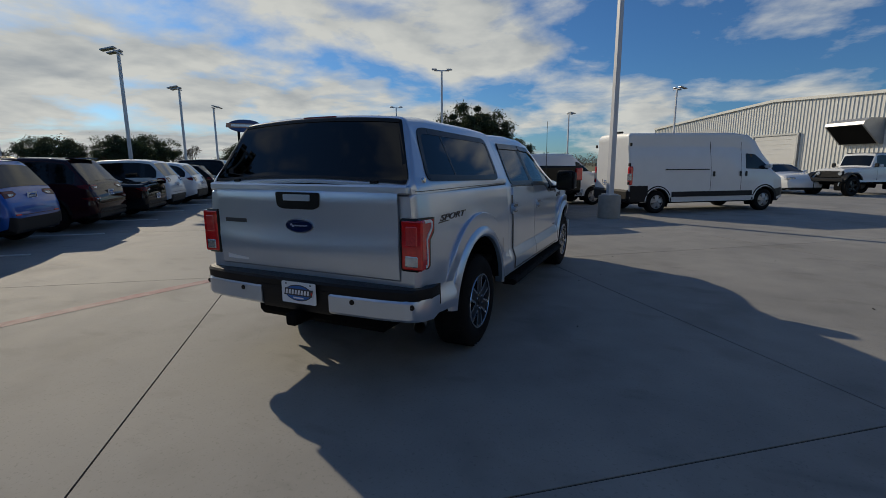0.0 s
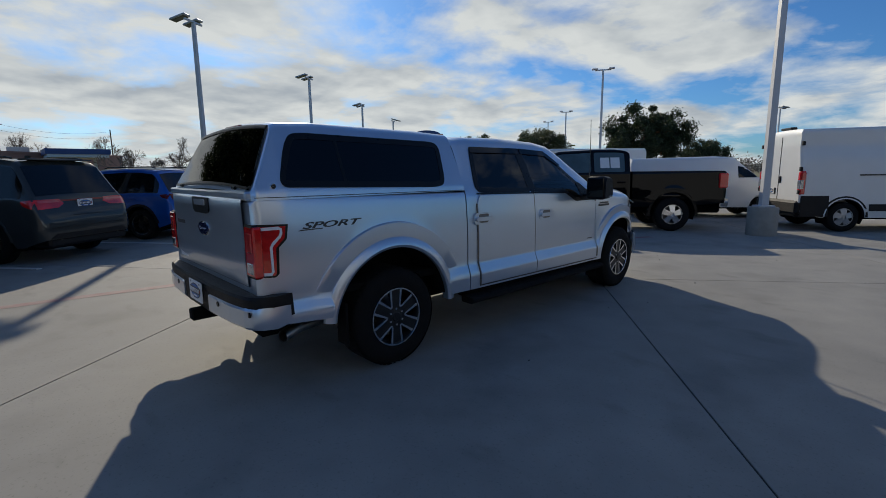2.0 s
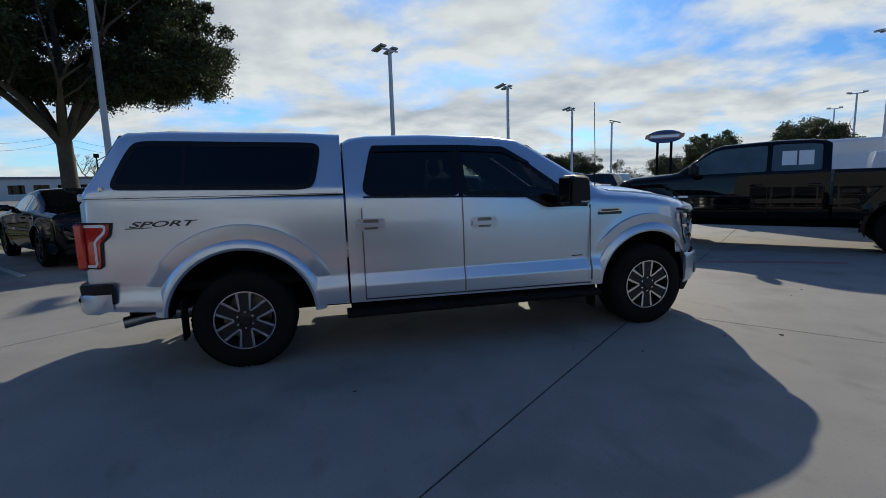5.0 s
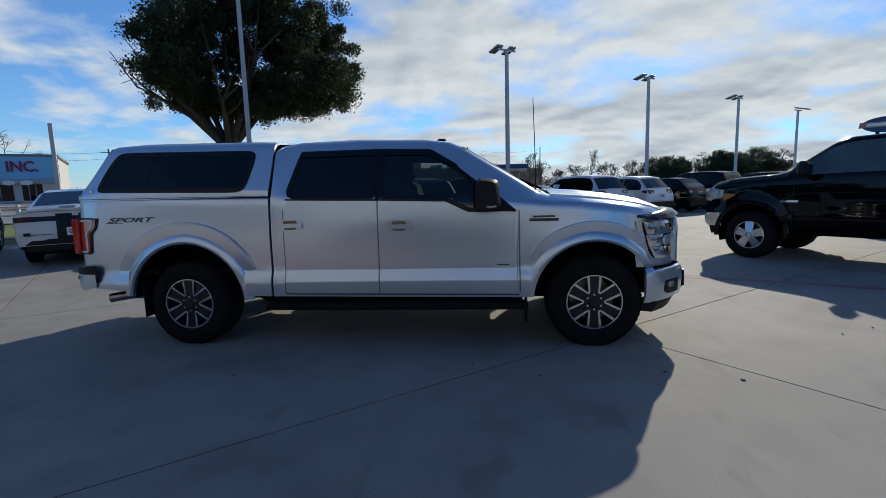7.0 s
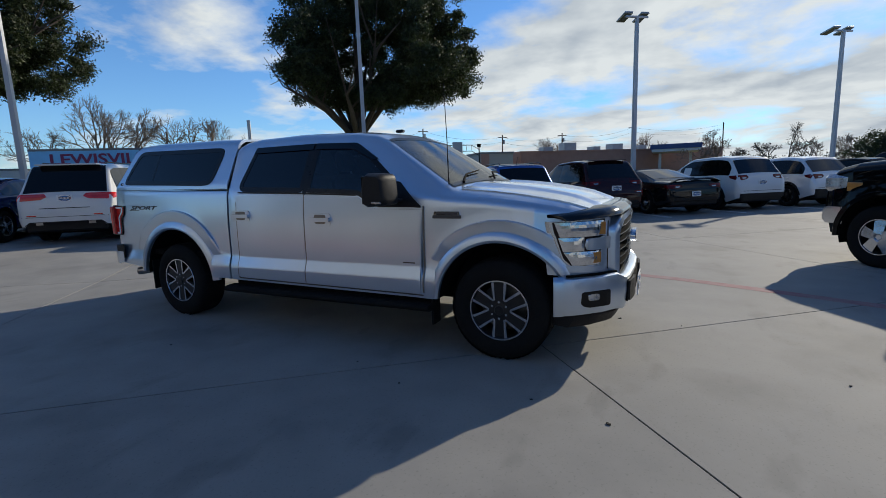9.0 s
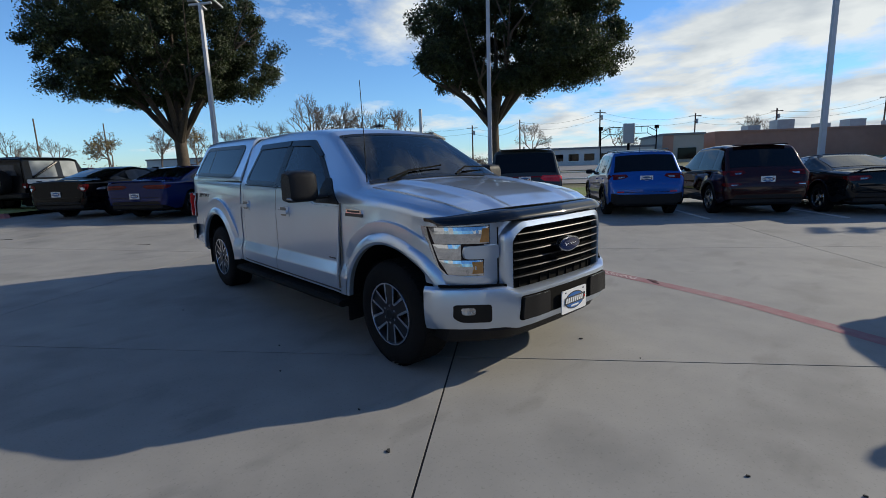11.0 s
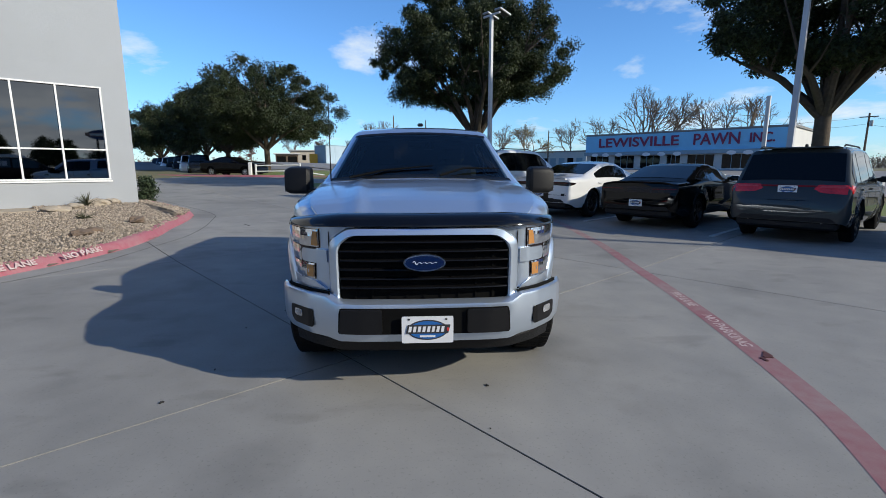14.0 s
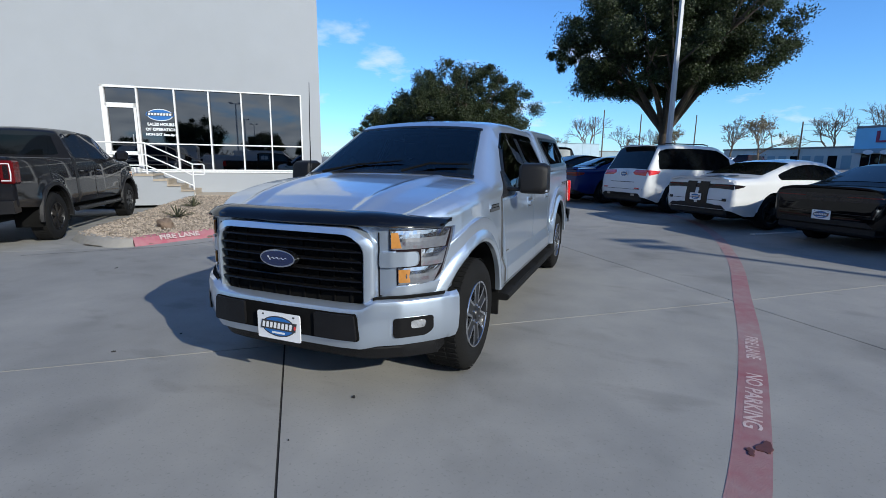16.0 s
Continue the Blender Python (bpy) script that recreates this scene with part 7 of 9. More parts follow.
sh.top_patch(-0.36, 1.25, 0.04, 0.008, 12, 10).make("dark_roof", M_BLACK, bd)
sh.rear_patch([(-0.84, 0.36), (0.84, 0.36), (0.84, 0.60), (0.62, 0.56), (-0.62, 0.56), (-0.84, 0.60)], 0.014, 30, 4).make("bumper_cladding", M_PLASTIC, bd)
for s in (-1, 1):
    Geo().tube([(-0.30, s * 0.62, 1.645), (-0.2, s * 0.62, 1.675), (0.95, s * 0.61, 1.675), (1.05, s * 0.61, 1.64)], 0.014, 6).make("roof_rail", M_SATIN, th)
    sh.rear_patch([(s * 0.62 - 0.08, 0.615), (s * 0.62 + 0.08, 0.615), (s * 0.62 + 0.08, 0.64), (s * 0.62 - 0.08, 0.64)], 0.010, 6, 1).make("reflector", M_RED_LENS, th)
Geo().tube([(0.0, 0.0, 1.66), (-0.10, 0, 1.86)], [0.008, 0.004], 6).make("roof_aerial", M_SATIN, th)
# maroon suv
th, sh, bd = vehicle("suv", "dark maroon suv with wiper and dealer plate", "suv", ROWG, stall(2.88, 10.85), suv(2.77, 0.98, 0.90, 0.93, 1.68, 1.07, 0.36), 2.77, 0.365, M_MAROON, [(0.85, 1.6), (-0.1, 0.75), (-0.58, -0.2)], (1.45, 2.3), (-0.80, -0.47), [(-0.965, -0.62, 0.45, 0.97, 1.08, "red"), (-0.985, -0.7, 0.55, 0.72, 0.79, "red"), (3.2, 3.55, 0.55, 0.78, 0.88, "clear")], 0.86, lower=0.08)
Geo().box(-0.53, -0.33, -0.58, 0.58, 1.655, 1.685, 0.012).make("roof_spoiler", M_MAROON, bd)
# dark grey coupe with a boot spoiler
th, sh, bd = vehicle("coupe", "dark grey sports coupe with boot spoiler and dealer plate", "car", ROWG, stall(4.9, 12.25), saloon(2.81, 1.05, 0.95, 0.945, 1.36, 0.98, 0.97, -0.15), 2.81, 0.35, M_DKGREY, [(0.65, 1.5), (0.1, 0.55)], (1.42, 2.27), (-0.10, 0.62), [(-1.035, -0.80, 0.45, 0.80, 0.90, "red"), (3.35, 3.6, 0.5, 0.66, 0.75, "clear")], 0.62, stickers=True)
Geo().loft([[(-0.98 + dx, y, 1.03 - 0.10 * (abs(y) / 0.8) ** 6 + dz) for dx, dz in ((-0.10, 0.02), (0.12, 0.0), (0.12, 0.02), (-0.06, 0.05))] for y in np.linspace(-0.8, 0.8, 17)]).make("boot_spoiler", M_BLACK, bd)
# white suv, grey crossover, further cars of the row
th, sh, bd = vehicle("suv", "white compact suv with price stickers on its window", "suv", ROWG, stall(6.85, 13.8), suv(2.69, 0.95, 0.90, 0.92, 1.68, 1.07, 0.36), 2.69, 0.36, M_WHITE, [(0.85, 1.55), (-0.1, 0.75), (-0.55, -0.2)], (1.38, 2.23), (-0.77, -0.45), [(-0.935, -0.55, 0.45, 0.97, 1.10, "red"), (3.1, 3.45, 0.55, 0.80, 0.92, "clear")], 0.86, lower=0.12, stickers=True)
sh.rear_patch([(-0.82, 0.40), (0.82, 0.40), (0.82, 0.54), (-0.82, 0.54)], 0.014, 24, 3).make("bumper_cladding", M_PLASTIC, bd)
th, sh, bd = vehicle("crossover", "silver-grey crossover wagon with black cladding", "suv", ROWG, stall(9.05, 15.3), suv(2.67, 0.90, 0.88, 0.90, 1.60, 1.03, 0.40), 2.67, 0.35, M_PEARL, [(0.85, 1.5), (-0.1, 0.75), (-0.5, -0.2)], (1.36, 2.21), (-0.70, -0.36), [(-0.885, -0.55, 0.40, 0.92, 1.05, "red"), (3.1, 3.4, 0.55, 0.76, 0.86, "clear")], 0.80, lower=0.14, face=M_SATIN)
sh.rear_patch([(-0.80, 0.40), (0.80, 0.40), (0.80, 0.58), (-0.80, 0.58)], 0.014, 24, 3).make("bumper_cladding", M_PLASTIC, bd)
far_rows = [("hatchback", "black hatchback", M_BLACK, suv(2.6, 0.85, 0.88, 0.89, 1.50, 0.98, 0.45), 2.6), ("suv", "black suv with chrome trim", M_BLACK, suv(2.85, 1.0, 0.95, 0.96, 1.76, 1.10, 0.3), 2.85), ("saloon_car", "white saloon car", M_WHITE, saloon(2.8, 1.05, 0.95, 0.92, 1.45, 1.0, 1.05), 2.8), ("suv", "grey suv", M_DKGREY, suv(2.75, 0.95, 0.95, 0.93, 1.70, 1.08, 0.3), 2.75), ("suv", "white suv", M_WHITE, suv(2.75, 0.95, 0.95, 0.93, 1.70, 1.08, 0.3), 2.75)]
for k, (nm, lb, col, rw, wb) in enumerate(far_rows):
    sal = "saloon" in nm
    vehicle(nm, lb + " parked farther along the row", "car", ROWG, stall(11.25 + 2.3 * k, 16.95 + 1.7 * k), rw, wb, 0.35, col, [(0.9, 1.5), (0.0, 0.8)], (wb - 1.36, wb - 0.48), ((-0.2, 0.5) if sal else (-0.62, -0.42)), [(rw[0][0] + 0.02, rw[0][0] + 0.3, 0.45, 0.86, 0.98, "red")], 0.84, step=0.1)
# black coupe
th, sh, bd = vehicle("coupe", "glossy black muscle coupe with dealer plate", "car", ROWG, stall(-3.84, 5.87), saloon(2.95, 1.15, 0.95, 0.95, 1.45, 1.02, 1.02, -0.30), 2.95, 0.365, M_BLACK, [(0.75, 1.6), (0.15, 0.62)], (1.55, 2.40), (-0.26, 0.52), [(-1.14, -1.10, 0.26, 0.845, 0.92, "dark"), (3.5, 3.8, 0.5, 0.66, 0.76, "clear")], 0.58, face=M_SATIN, edge=M_SATIN)
Geo().loft([[(-1.08 + dx, y, 1.035 - 0.06 * (abs(y) / 0.8) ** 6 + dz) for dx, dz in ((-0.03, 0.0), (0.10, -0.01), (0.08, 0.012), (-0.04, 0.03))] for y in np.linspace(-0.82, 0.82, 17)]).make("boot_spoiler", M_BLACK, bd)
pn = sh.rear_patch(round_poly([(-0.80, 0.815), (0.80, 0.815), (0.80, 0.945), (-0.80, 0.945)], 0.04), 0.006, 40, 4).make("lamp_panel", M_LAMPBOX, bd)
sh.rear_patch([(-0.22, 0.865), (0.22, 0.865), (0.22, 0.895), (-0.22, 0.895)], 0.012, 8, 1).make("name_bar", M_SATIN, pn)
# white saloon with black stripes
th, sh, bd = vehicle("saloon_car", "white sports saloon with twin black stripes", "car", ROWG, stall(-5.82, 4.12), saloon(3.06, 1.12, 0.92, 0.95, 1.47, 1.02, 1.05, -0.20), 3.06, 0.365, M_WHITE, [(1.05, 1.75), (0.15, 0.95)], (1.66, 2.51), (-0.16, 0.62), [(-1.11, -0.80, 0.36, 0.87, 0.95, "dark"), (3.5, 3.85, 0.5, 0.66, 0.76, "clear")], 0.66, face=M_SATIN, edge=M_ALLOY)
for y0, y1 in ((-0.30, -0.05), (0.05, 0.30)):
    rws = []
    for k in range(9):
        x = -1.05 + 0.78 * k / 8
        rws.append([(x, y, sh.z_at(x, y) + 0.006) for y in np.linspace(y0, y1, 4)])
    st = Geo().sheet(rws)
    g2 = sh.rear_patch([(y0, 0.50), (y1, 0.50), (y1, 1.00), (y0, 1.00)], 0.013, 8, 10)
    st.add(g2.v, g2.f)
    st.make("black_stripe", M_SATIN, bd)
sh.rear_patch(round_poly([(-0.86, 0.865), (0.86, 0.865), (0.84, 0.955), (-0.84, 0.955)], 0.04), 0.006, 40, 4).make("lamp_panel", M_LAMPBOX, bd)
sh.rear_patch([(-0.55, 0.44), (0.55, 0.44), (0.48, 0.53), (-0.48, 0.53)], 0.012, 20, 2).make("diffuser", M_PLASTIC, bd)
for s in (-1, 1):
    sh.rear_patch([(s * 0.74 - 0.05, 0.60), (s * 0.74 + 0.05, 0.60), (s * 0.74 + 0.05, 0.66), (s * 0.74 - 0.05, 0.66)], 0.010, 4, 2).make("bumper_vent", M_SATIN, bd)
Geo().loft([[(-1.06 + dx, y, 1.06 - 0.05 * (abs(y) / 0.8) ** 6 + dz) for dx, dz in ((-0.05, 0.0), (0.10, -0.01), (0.08, 0.012), (-0.06, 0.04))] for y in np.linspace(-0.80, 0.80, 17)]).make("boot_spoiler", M_WHITE, bd)
# white large suv, blue saloon, black saloon, off-roader
th, sh, bd = vehicle("suv", "white suv with roof rails and red tail lamps", "suv", ROWG, stall(-8.05, 2.36), suv(2.92, 0.98, 0.92, 0.98, 1.80, 1.12, 0.30), 2.92, 0.385, M_WHITE, [(0.95, 1.75), (0.0, 0.85), (-0.55, -0.1)], (1.6, 2.45), (-0.83, -0.45), [(-0.965, -0.52, 0.36, 1.0, 1.13, "bright"), (3.3, 3.7, 0.55, 0.80, 0.90, "clear")], 1.02)
Geo().box(-0.66, -0.40, -0.62, 0.62, 1.765, 1.80, 0.012).make("roof_spoiler", M_WHITE, bd)
# black strip in place of the shade along the tailgate's fold
sh.rear_patch([(-0.50, 0.80), (0.50, 0.80), (0.50, 0.815), (-0.50, 0.815)], 0.006, 8, 1).make("tailgate_crease", M_SATIN, bd)
sh.rear_patch([(-0.80, 0.40), (0.80, 0.40), (0.70, 0.50), (-0.70, 0.50)], 0.010, 20, 2).make("bumper_lip", M_PLASTIC, bd)
for s in (-1, 1):
    Geo().tube([(-0.30, s * 0.66, 1.805), (-0.2, s * 0.66, 1.835), (1.1, s * 0.65, 1.835), (1.25, s * 0.65, 1.80)], 0.016, 6).make("roof_rail", M_SATIN, th)
    sh.rear_patch([(s * 0.66 - 0.09, 0.635), (s * 0.66 + 0.09, 0.635), (s * 0.66 + 0.09, 0.66), (s * 0.66 - 0.09, 0.66)], 0.008, 6, 1).make("reflector", M_RED_LENS, th)
    sh.rear_patch([(s * 0.52 - 0.07, 0.44), (s * 0.52 + 0.07, 0.44), (s * 0.52 + 0.07, 0.50), (s * 0.52 - 0.07, 0.50)], 0.012, 5, 2).make("exhaust_tip", M_STEEL, th)
th, sh, bd = vehicle("saloon_car", "dark blue sports saloon with dealer plate", "car", ROWG, stall(-9.75, 0.55), saloon(3.06, 1.12, 0.92, 0.95, 1.47, 1.02, 1.05, -0.20), 3.06, 0.365, M_NAVY, [(1.05, 1.75), (0.15, 0.95)], (1.66, 2.51), (-0.16, 0.62), [(-1.11, -0.80, 0.25, 0.86, 0.96, "red"), (3.5, 3.85, 0.5, 0.66, 0.76, "clear")], 0.66)
Geo().box(-1.12, -0.96, -0.80, 0.80, 1.05, 1.085, 0.015).make("boot_spoiler", M_NAVY, bd)
th, sh, bd = vehicle("saloon_car", "black executive saloon parked in a stall", "car", ROWG, stall(-11.85, -1.03), saloon(3.05, 1.1, 0.9, 0.95, 1.48, 1.04, 1.08, -0.20), 3.05, 0.36, M_BLACK, [(1.05, 1.75), (0.15, 0.95)], (1.66, 2.51), (-0.16, 0.55), [(-1.09, -0.90, 0.70, 0.80, 1.0, "red"), (3.5, 3.8, 0.5, 0.66, 0.76, "clear")], 0.72)
box = [(-0.62, 0.80, 0.86, 0.78, 0.74), (-0.58, 1.10, 1.16, 0.80, 0.78), (-0.54, 1.14, 1.76, 0.80, 0.70), (-0.45, 1.14, 1.84, 0.80, 0.68), (1.2, 1.14, 1.85, 0.80, 0.68), (1.5, 1.14, 1.80, 0.80, 0.68), (1.78, 1.14, 1.18, 0.80, 0.74), (2.9, 1.08, 1.13, 0.72, 0.66), (3.05, 0.9, 1.05, 0.66, 0.60), (3.1, 0.7, 0.8, 0.6, 0.55)]
th, sh, bd = vehicle("off_roader", "black and white boxy off-road car with soft top and spare wheel", "car", ROWG, stall(-15.5, -2.45), box, 2.95, 0.41, M_BLACK, [(0.78, 1.42), (-0.32, 0.60)], (1.52, 1.76), None, [(-0.64, -0.5, 0.62, 0.82, 1.0, "red")], 0.75, sill=0.48, plate=False, wheel_y=0.92, side_mat=M_VINYL_VIEW)
for s in (-1, 1):
    sh.side_patch([(0.56, 0.62), (1.72, 0.62), (1.72, 1.12), (0.56, 1.12)], s, 0.006, 14, 6).make("door_skin", M_WHITE, bd)
    sh.side_patch([(-0.53, 0.98), (0.54, 0.98), (0.54, 1.12), (-0.53, 1.12)], s, 0.006, 14, 2).make("quarter_skin", M_WHITE, bd)
    Geo().tube([(0.62, s * 0.78, 1.70), (-0.28, s * 0.80, 1.20)], 0.035, 8).make("roll_bar", M_SATIN, bd)
sh.top_patch(-0.52, 1.52, -0.015, 0.012, 16, 16).make("soft_top", M_SATIN, bd, "black fabric soft top")
sh.rear_patch([(-0.76, 0.62), (0.76, 0.62), (0.72, 1.70), (-0.72, 1.70)], 0.012, 14, 8).make("rear_curtain", M_SATIN, bd)
sh.rear_patch([(-0.50, 1.25), (0.50, 1.25), (0.46, 1.62), (-0.46, 1.62)], 0.018, 10, 4).make("rear_window", M_VINYLDARK, bd)
Geo().box(-0.80, -0.55, -0.82, 0.82, 0.50, 0.68, 0.03).make("rear_bumper", M_PLASTIC, th)
w = put_wheel(th, -0.66, 0.0, 0.40, 0.25, 0.24, 5, "five", M_SATIN, M_SATIN)
w.matrix_basis = pose(-0.92, 0, 1.05, 0, 0, -90)
for s in (-1, 1):
    for xa in (0, 2.95):
        Geo().sheet([[(xa - 0.52 * math.cos(a), s * y, 0.46 + 0.50 * math.sin(a)) for y in (0.76, 0.98, 0.985)] for a in np.linspace(0.2, math.pi - 0.2, 9)]).make("wing_flare", M_PLASTIC, bd)


def pickup(name, label, m, col, WB, bright, cover, R=0.42):
    """A large crew-cab pickup, its rear axle over the origin."""
    th = thing(name, label, "pickup truck", "", m)
    d = WB - 3.683
    bedr = Shell([(-1.24, 1.38, 1.45, 0.97, 0.92), (-1.19, 1.42, 1.48, 1.0, 0.94), (0.98, 1.42, 1.48, 1.01, 0.94)], 0.62, [(0, R + 0.02, R + 0.12)], crown=0.0, step=0.08, bulge=0.03, rs=0.05, rt=0.03, crease=0.80, rise=[(-1.24, 0.70), (-0.5, 0.64), (0.98, 0.60)])
    bed_o = bedr.skin(cut=lambda c, j: c[2] > 1.44 and j > 33 and -1.12 < c[0] < 0.9).make("bed", col, th)
    Geo().box(-1.20, 0.94, -0.92, 0.92, 0.80, 0.86).make("bed_floor", M_UNDER, th)
    o = 0.17 + d
    cabr = Shell([(1.03, 1.455, 1.945, 1.0, 0.76), (1.10, 1.455, 1.995, 1.01, 0.73), (1.3, 1.450, 2.030, 1.01, 0.70), (1.8, 1.445, 2.040, 1.01, 0.69), (2.45 + d, 1.430, 2.005, 1.01, 0.68), (2.62 + d, 1.425, 1.945, 1.01, 0.69), (3.22 + d, 1.395, 1.505, 1.01, 0.82), (3.35 + d, 1.385, 1.470, 1.01, 0.84), (4.1 + d, 1.335, 1.410, 1.0, 0.84), (4.35 + d, 1.275, 1.355, 0.96, 0.80), (4.48 + d, 1.175, 1.265, 0.90, 0.76), (4.52 + d, 1.025, 1.135, 0.86, 0.74)],
                 0.60, [(WB, R + 0.02, R + 0.12)], crown=0.04, step=0.07, bulge=0.03, crease=0.80)
    body = cabr.skin().make("cab", col, th)
    for s in (-1, 1):
        for x0, x1 in ((1.98, 2.95 + d), (1.16, 1.90)):
            gp = glass_poly(cabr, x0, x1, 0.03, 0.07)
            # the bright pickup's panes carry the lit view through the cab as colour
            cabr.side_patch(round_poly(gp, 0.04, 2), s, 0.006, 18, 4).make("side_window", M_GLASS_VIEW if bright else M_CARGLASS, body)
        cabr.side_patch([(1.94, 0.64), (1.952, 0.64), (1.952, 1.37), (1.94, 1.37)], s, 0.003, 2).make("door_gap", M_SATIN, body)
        cabr.side_patch([(3.05 + d, 0.64), (3.062 + d, 0.64), (3.062 + d, 1.32), (3.05 + d, 1.32)], s, 0.003, 2).make("door_gap", M_SATIN, body)
        for x in (1.25, 2.12):
            y = cabr.y_at(x, 1.22)
            ya, yb = sorted((s * y, s * (y + 0.035)))
            Geo().box(x - 0.10, x + 0.10, ya, yb, 1.20, 1.24, 0.01).make("door_handle", col, body)
        if not cover:
            cabr.side_patch([(1.28, 1.58), (1.50, 1.58), (1.50, 1.84), (1.28, 1.84)], s, 0.012, 4, 2).make("window_sticker", M_STICKER, body)
            cabr.side_patch([(1.53, 1.58), (1.75, 1.58), (1.75, 1.84), (1.53, 1.84)], s, 0.012, 4, 2).make("window_sticker", M_STICKER, body)
            cabr.side_patch([(2.98 + d, 1.00), (3.01 + d, 1.0), (3.24 + d, 1.0), (3.24 + d, 1.035), (2.98 + d, 1.035)], s, 0.012, 6, 1).make("door_badge", M_CHROME, body)
        for xw in (0.0, WB):
            put_wheel(th, xw, 1.01, R, 0.245, 0.28, 5 if bright else 6, "slots" if bright else "twin", M_ALLOY if bright else M_SATIN, M_ALLOY if bright else M_SATIN, s < 0)
            Geo().sheet([[(xw - (R + 0.11) * math.cos(a), s * y, R + 0.02 + (R + 0.11) * math.sin(a)) for y in (0.99, 0.6)] for a in np.linspace(-0.3, math.pi + 0.3, 19)]).make("wheel_well", M_UNDER, th)
            rws = []
            sh = bedr if xw == 0 else cabr
            for a in np.linspace(-0.1, math.pi + 0.1, 25):
                rws.append([(xw - (R + 0.12 + dr) * math.cos(a), s * (1.0 + q), R + 0.02 + (R + 0.12 + dr) * math.sin(a)) for dr, q in ((-0.01, -0.05), (-0.01, 0.045 if cover else 0.02), (0.05, 0.045 if cover else 0.02), (0.07, 0.0))])
            Geo().sheet(rws).make("arch_flare", M_PLASTIC if cover else col, th)
        ya, yb = sorted((s * 0.82, s * 1.015))
        tl = Geo().box(-1.265, -1.05, ya, yb, 1.06, 1.42, 0.025).make("tail_lamp", M_RED_DEEP if cover else M_RED_LENS, th)
        Geo().box(-1.272, -1.15, ya + 0.05, yb - 0.05, 1.12, 1.36, 0.02).make("lamp_inner", M_LAMPBOX if cover else M_RED_BRIGHT, tl)
        hy, hb = sorted((s * 0.62, s * 0.97))
        Geo().box(4.12 + d, 4.50 + d, hy, hb, 1.02, 1.26, 0.05).make("headlamp", M_CLEAR_LENS, th)
        Geo().box(3.95 + d, 4.16 + d, *sorted((s * 0.95, s * 0.985)), 1.02, 1.15, 0.01).make("amber_marker", M_AMBER, th)
        mr = Geo().box(2.78 + d, 2.95 + d, *sorted((s * 1.05, s * 1.30)), 1.42, 1.66, 0.05).make("door_mirror", M_PLASTIC if bright else col, th)
        Geo().box(2.84 + d, 2.91 + d, *sorted((s * 0.90, s * 1.10)), 1.46, 1.51, 0.01).make("mirror_arm", M_PLASTIC, mr)
        if cover:
            Geo().tube([(0.9, s * 0.98, 0.48), (3.2 + d, s * 0.98, 0.48)], 0.05, 8).make("running_board", M_SATIN, th)
    cabr.top_patch(2.66 + d, 3.2 + d, 0.06, 0.006, 10, 10).make("windscreen", M_CARGLASS, body)
    mt = M_CHROME if bright else col
    fxx = lambda y: 4.62 + d - 0.16 * (abs(y) / 0.95) ** 4
    sweep(fxx, -1.0, 1.0, 24, [(-0.25, 0.80), (-0.02, 0.80), (0.03, 0.74), (0.03, 0.62), (-0.02, 0.56), (-0.25, 0.56)]).make("front_bumper", mt, th)
    Geo().box(4.45 + d, 4.56 + d, -0.60, 0.60, 0.84, 1.26, 0.05).make("grille", M_CHROME if bright else M_SATIN, th)
    Geo().box(4.50 + d, 4.565 + d, -0.54, 0.54, 0.88, 1.22, 0.02).make("grille_mesh", M_SATIN, th)
    sweep(fxx, -0.85, 0.85, 16, [(-0.3, 0.58), (-0.05, 0.58), (-0.10, 0.40), (-0.3, 0.42)]).make("front_valance", M_PLASTIC, th)
    rxx = lambda y: -1.42 + 0.10 * (abs(y) / 0.95) ** 4
    sweep(rxx, -0.98, 0.98, 24, [(0.0, 0.80), (0.2, 0.82), (0.2, 0.62), (0.02, 0.60)]).make("rear_bumper", mt, th)
    Geo().box(-1.265, -1.22, -0.80, 0.80, 0.82, 1.47, 0.02).make("tailgate", col, th)
    Geo().box(-1.3, 4.4 + d, -0.6, 0.6, 0.42, 0.78, 0.05).make("chassis", M_UNDER, th)
    Geo().box(1.0, 3.3 + d, -0.95, 0.95, 0.58, 0.68, 0.03).make("cab_floor", M_UNDER, th)
    cabr.rear_patch(round_poly([(-0.74, 1.53), (0.74, 1.53), (0.66, 1.90), (-0.66, 1.90)], 0.05), 0.006, 16, 5).make("rear_window", M_CARGLASS, body)
    if cover:
        Geo().sheet([[(x, y, 1.462 + 0.012 * (1 - (y / 0.95) ** 2)) for y in np.linspace(-0.95, 0.95, 9)] for x in (-1.2, -0.3, 0.5, 1.0)]).make("bed_cover", M_PLASTIC, th)
        for s in (-1, 1):
            Geo().tube([(-1.275, s * y, z) for y, z in ((0.86, 1.11), (0.975, 1.11), (0.985, 1.22), (0.975, 1.37), (0.86, 1.37))], 0.009, 6).make("lamp_outline", M_PLATE, th)
    return th


# black pickup: the ground point under its left rear wheel is known
hd = 130.0
c, s_ = math.cos(radians(hd)), math.sin(radians(hd))
pickup("pickup_truck", "glossy black heavy-duty pickup with chrome wheels and bumpers", pose(9.95 + s_ * 1.0, 0.80 - c * 1.0, 0, 0, 0, hd), M_BLACK, 3.98, True, False)
hd2 = 219.5
c2, s2 = math.cos(radians(hd2)), math.sin(radians(hd2))
pickup("pickup_truck", "charcoal lifted pickup with bed cover, parked facing the building", pose(1.50 - s2, -7.77 + c2, 0, 0, 0, hd2), M_CHARCOAL, 4.0, False, True, 0.43)


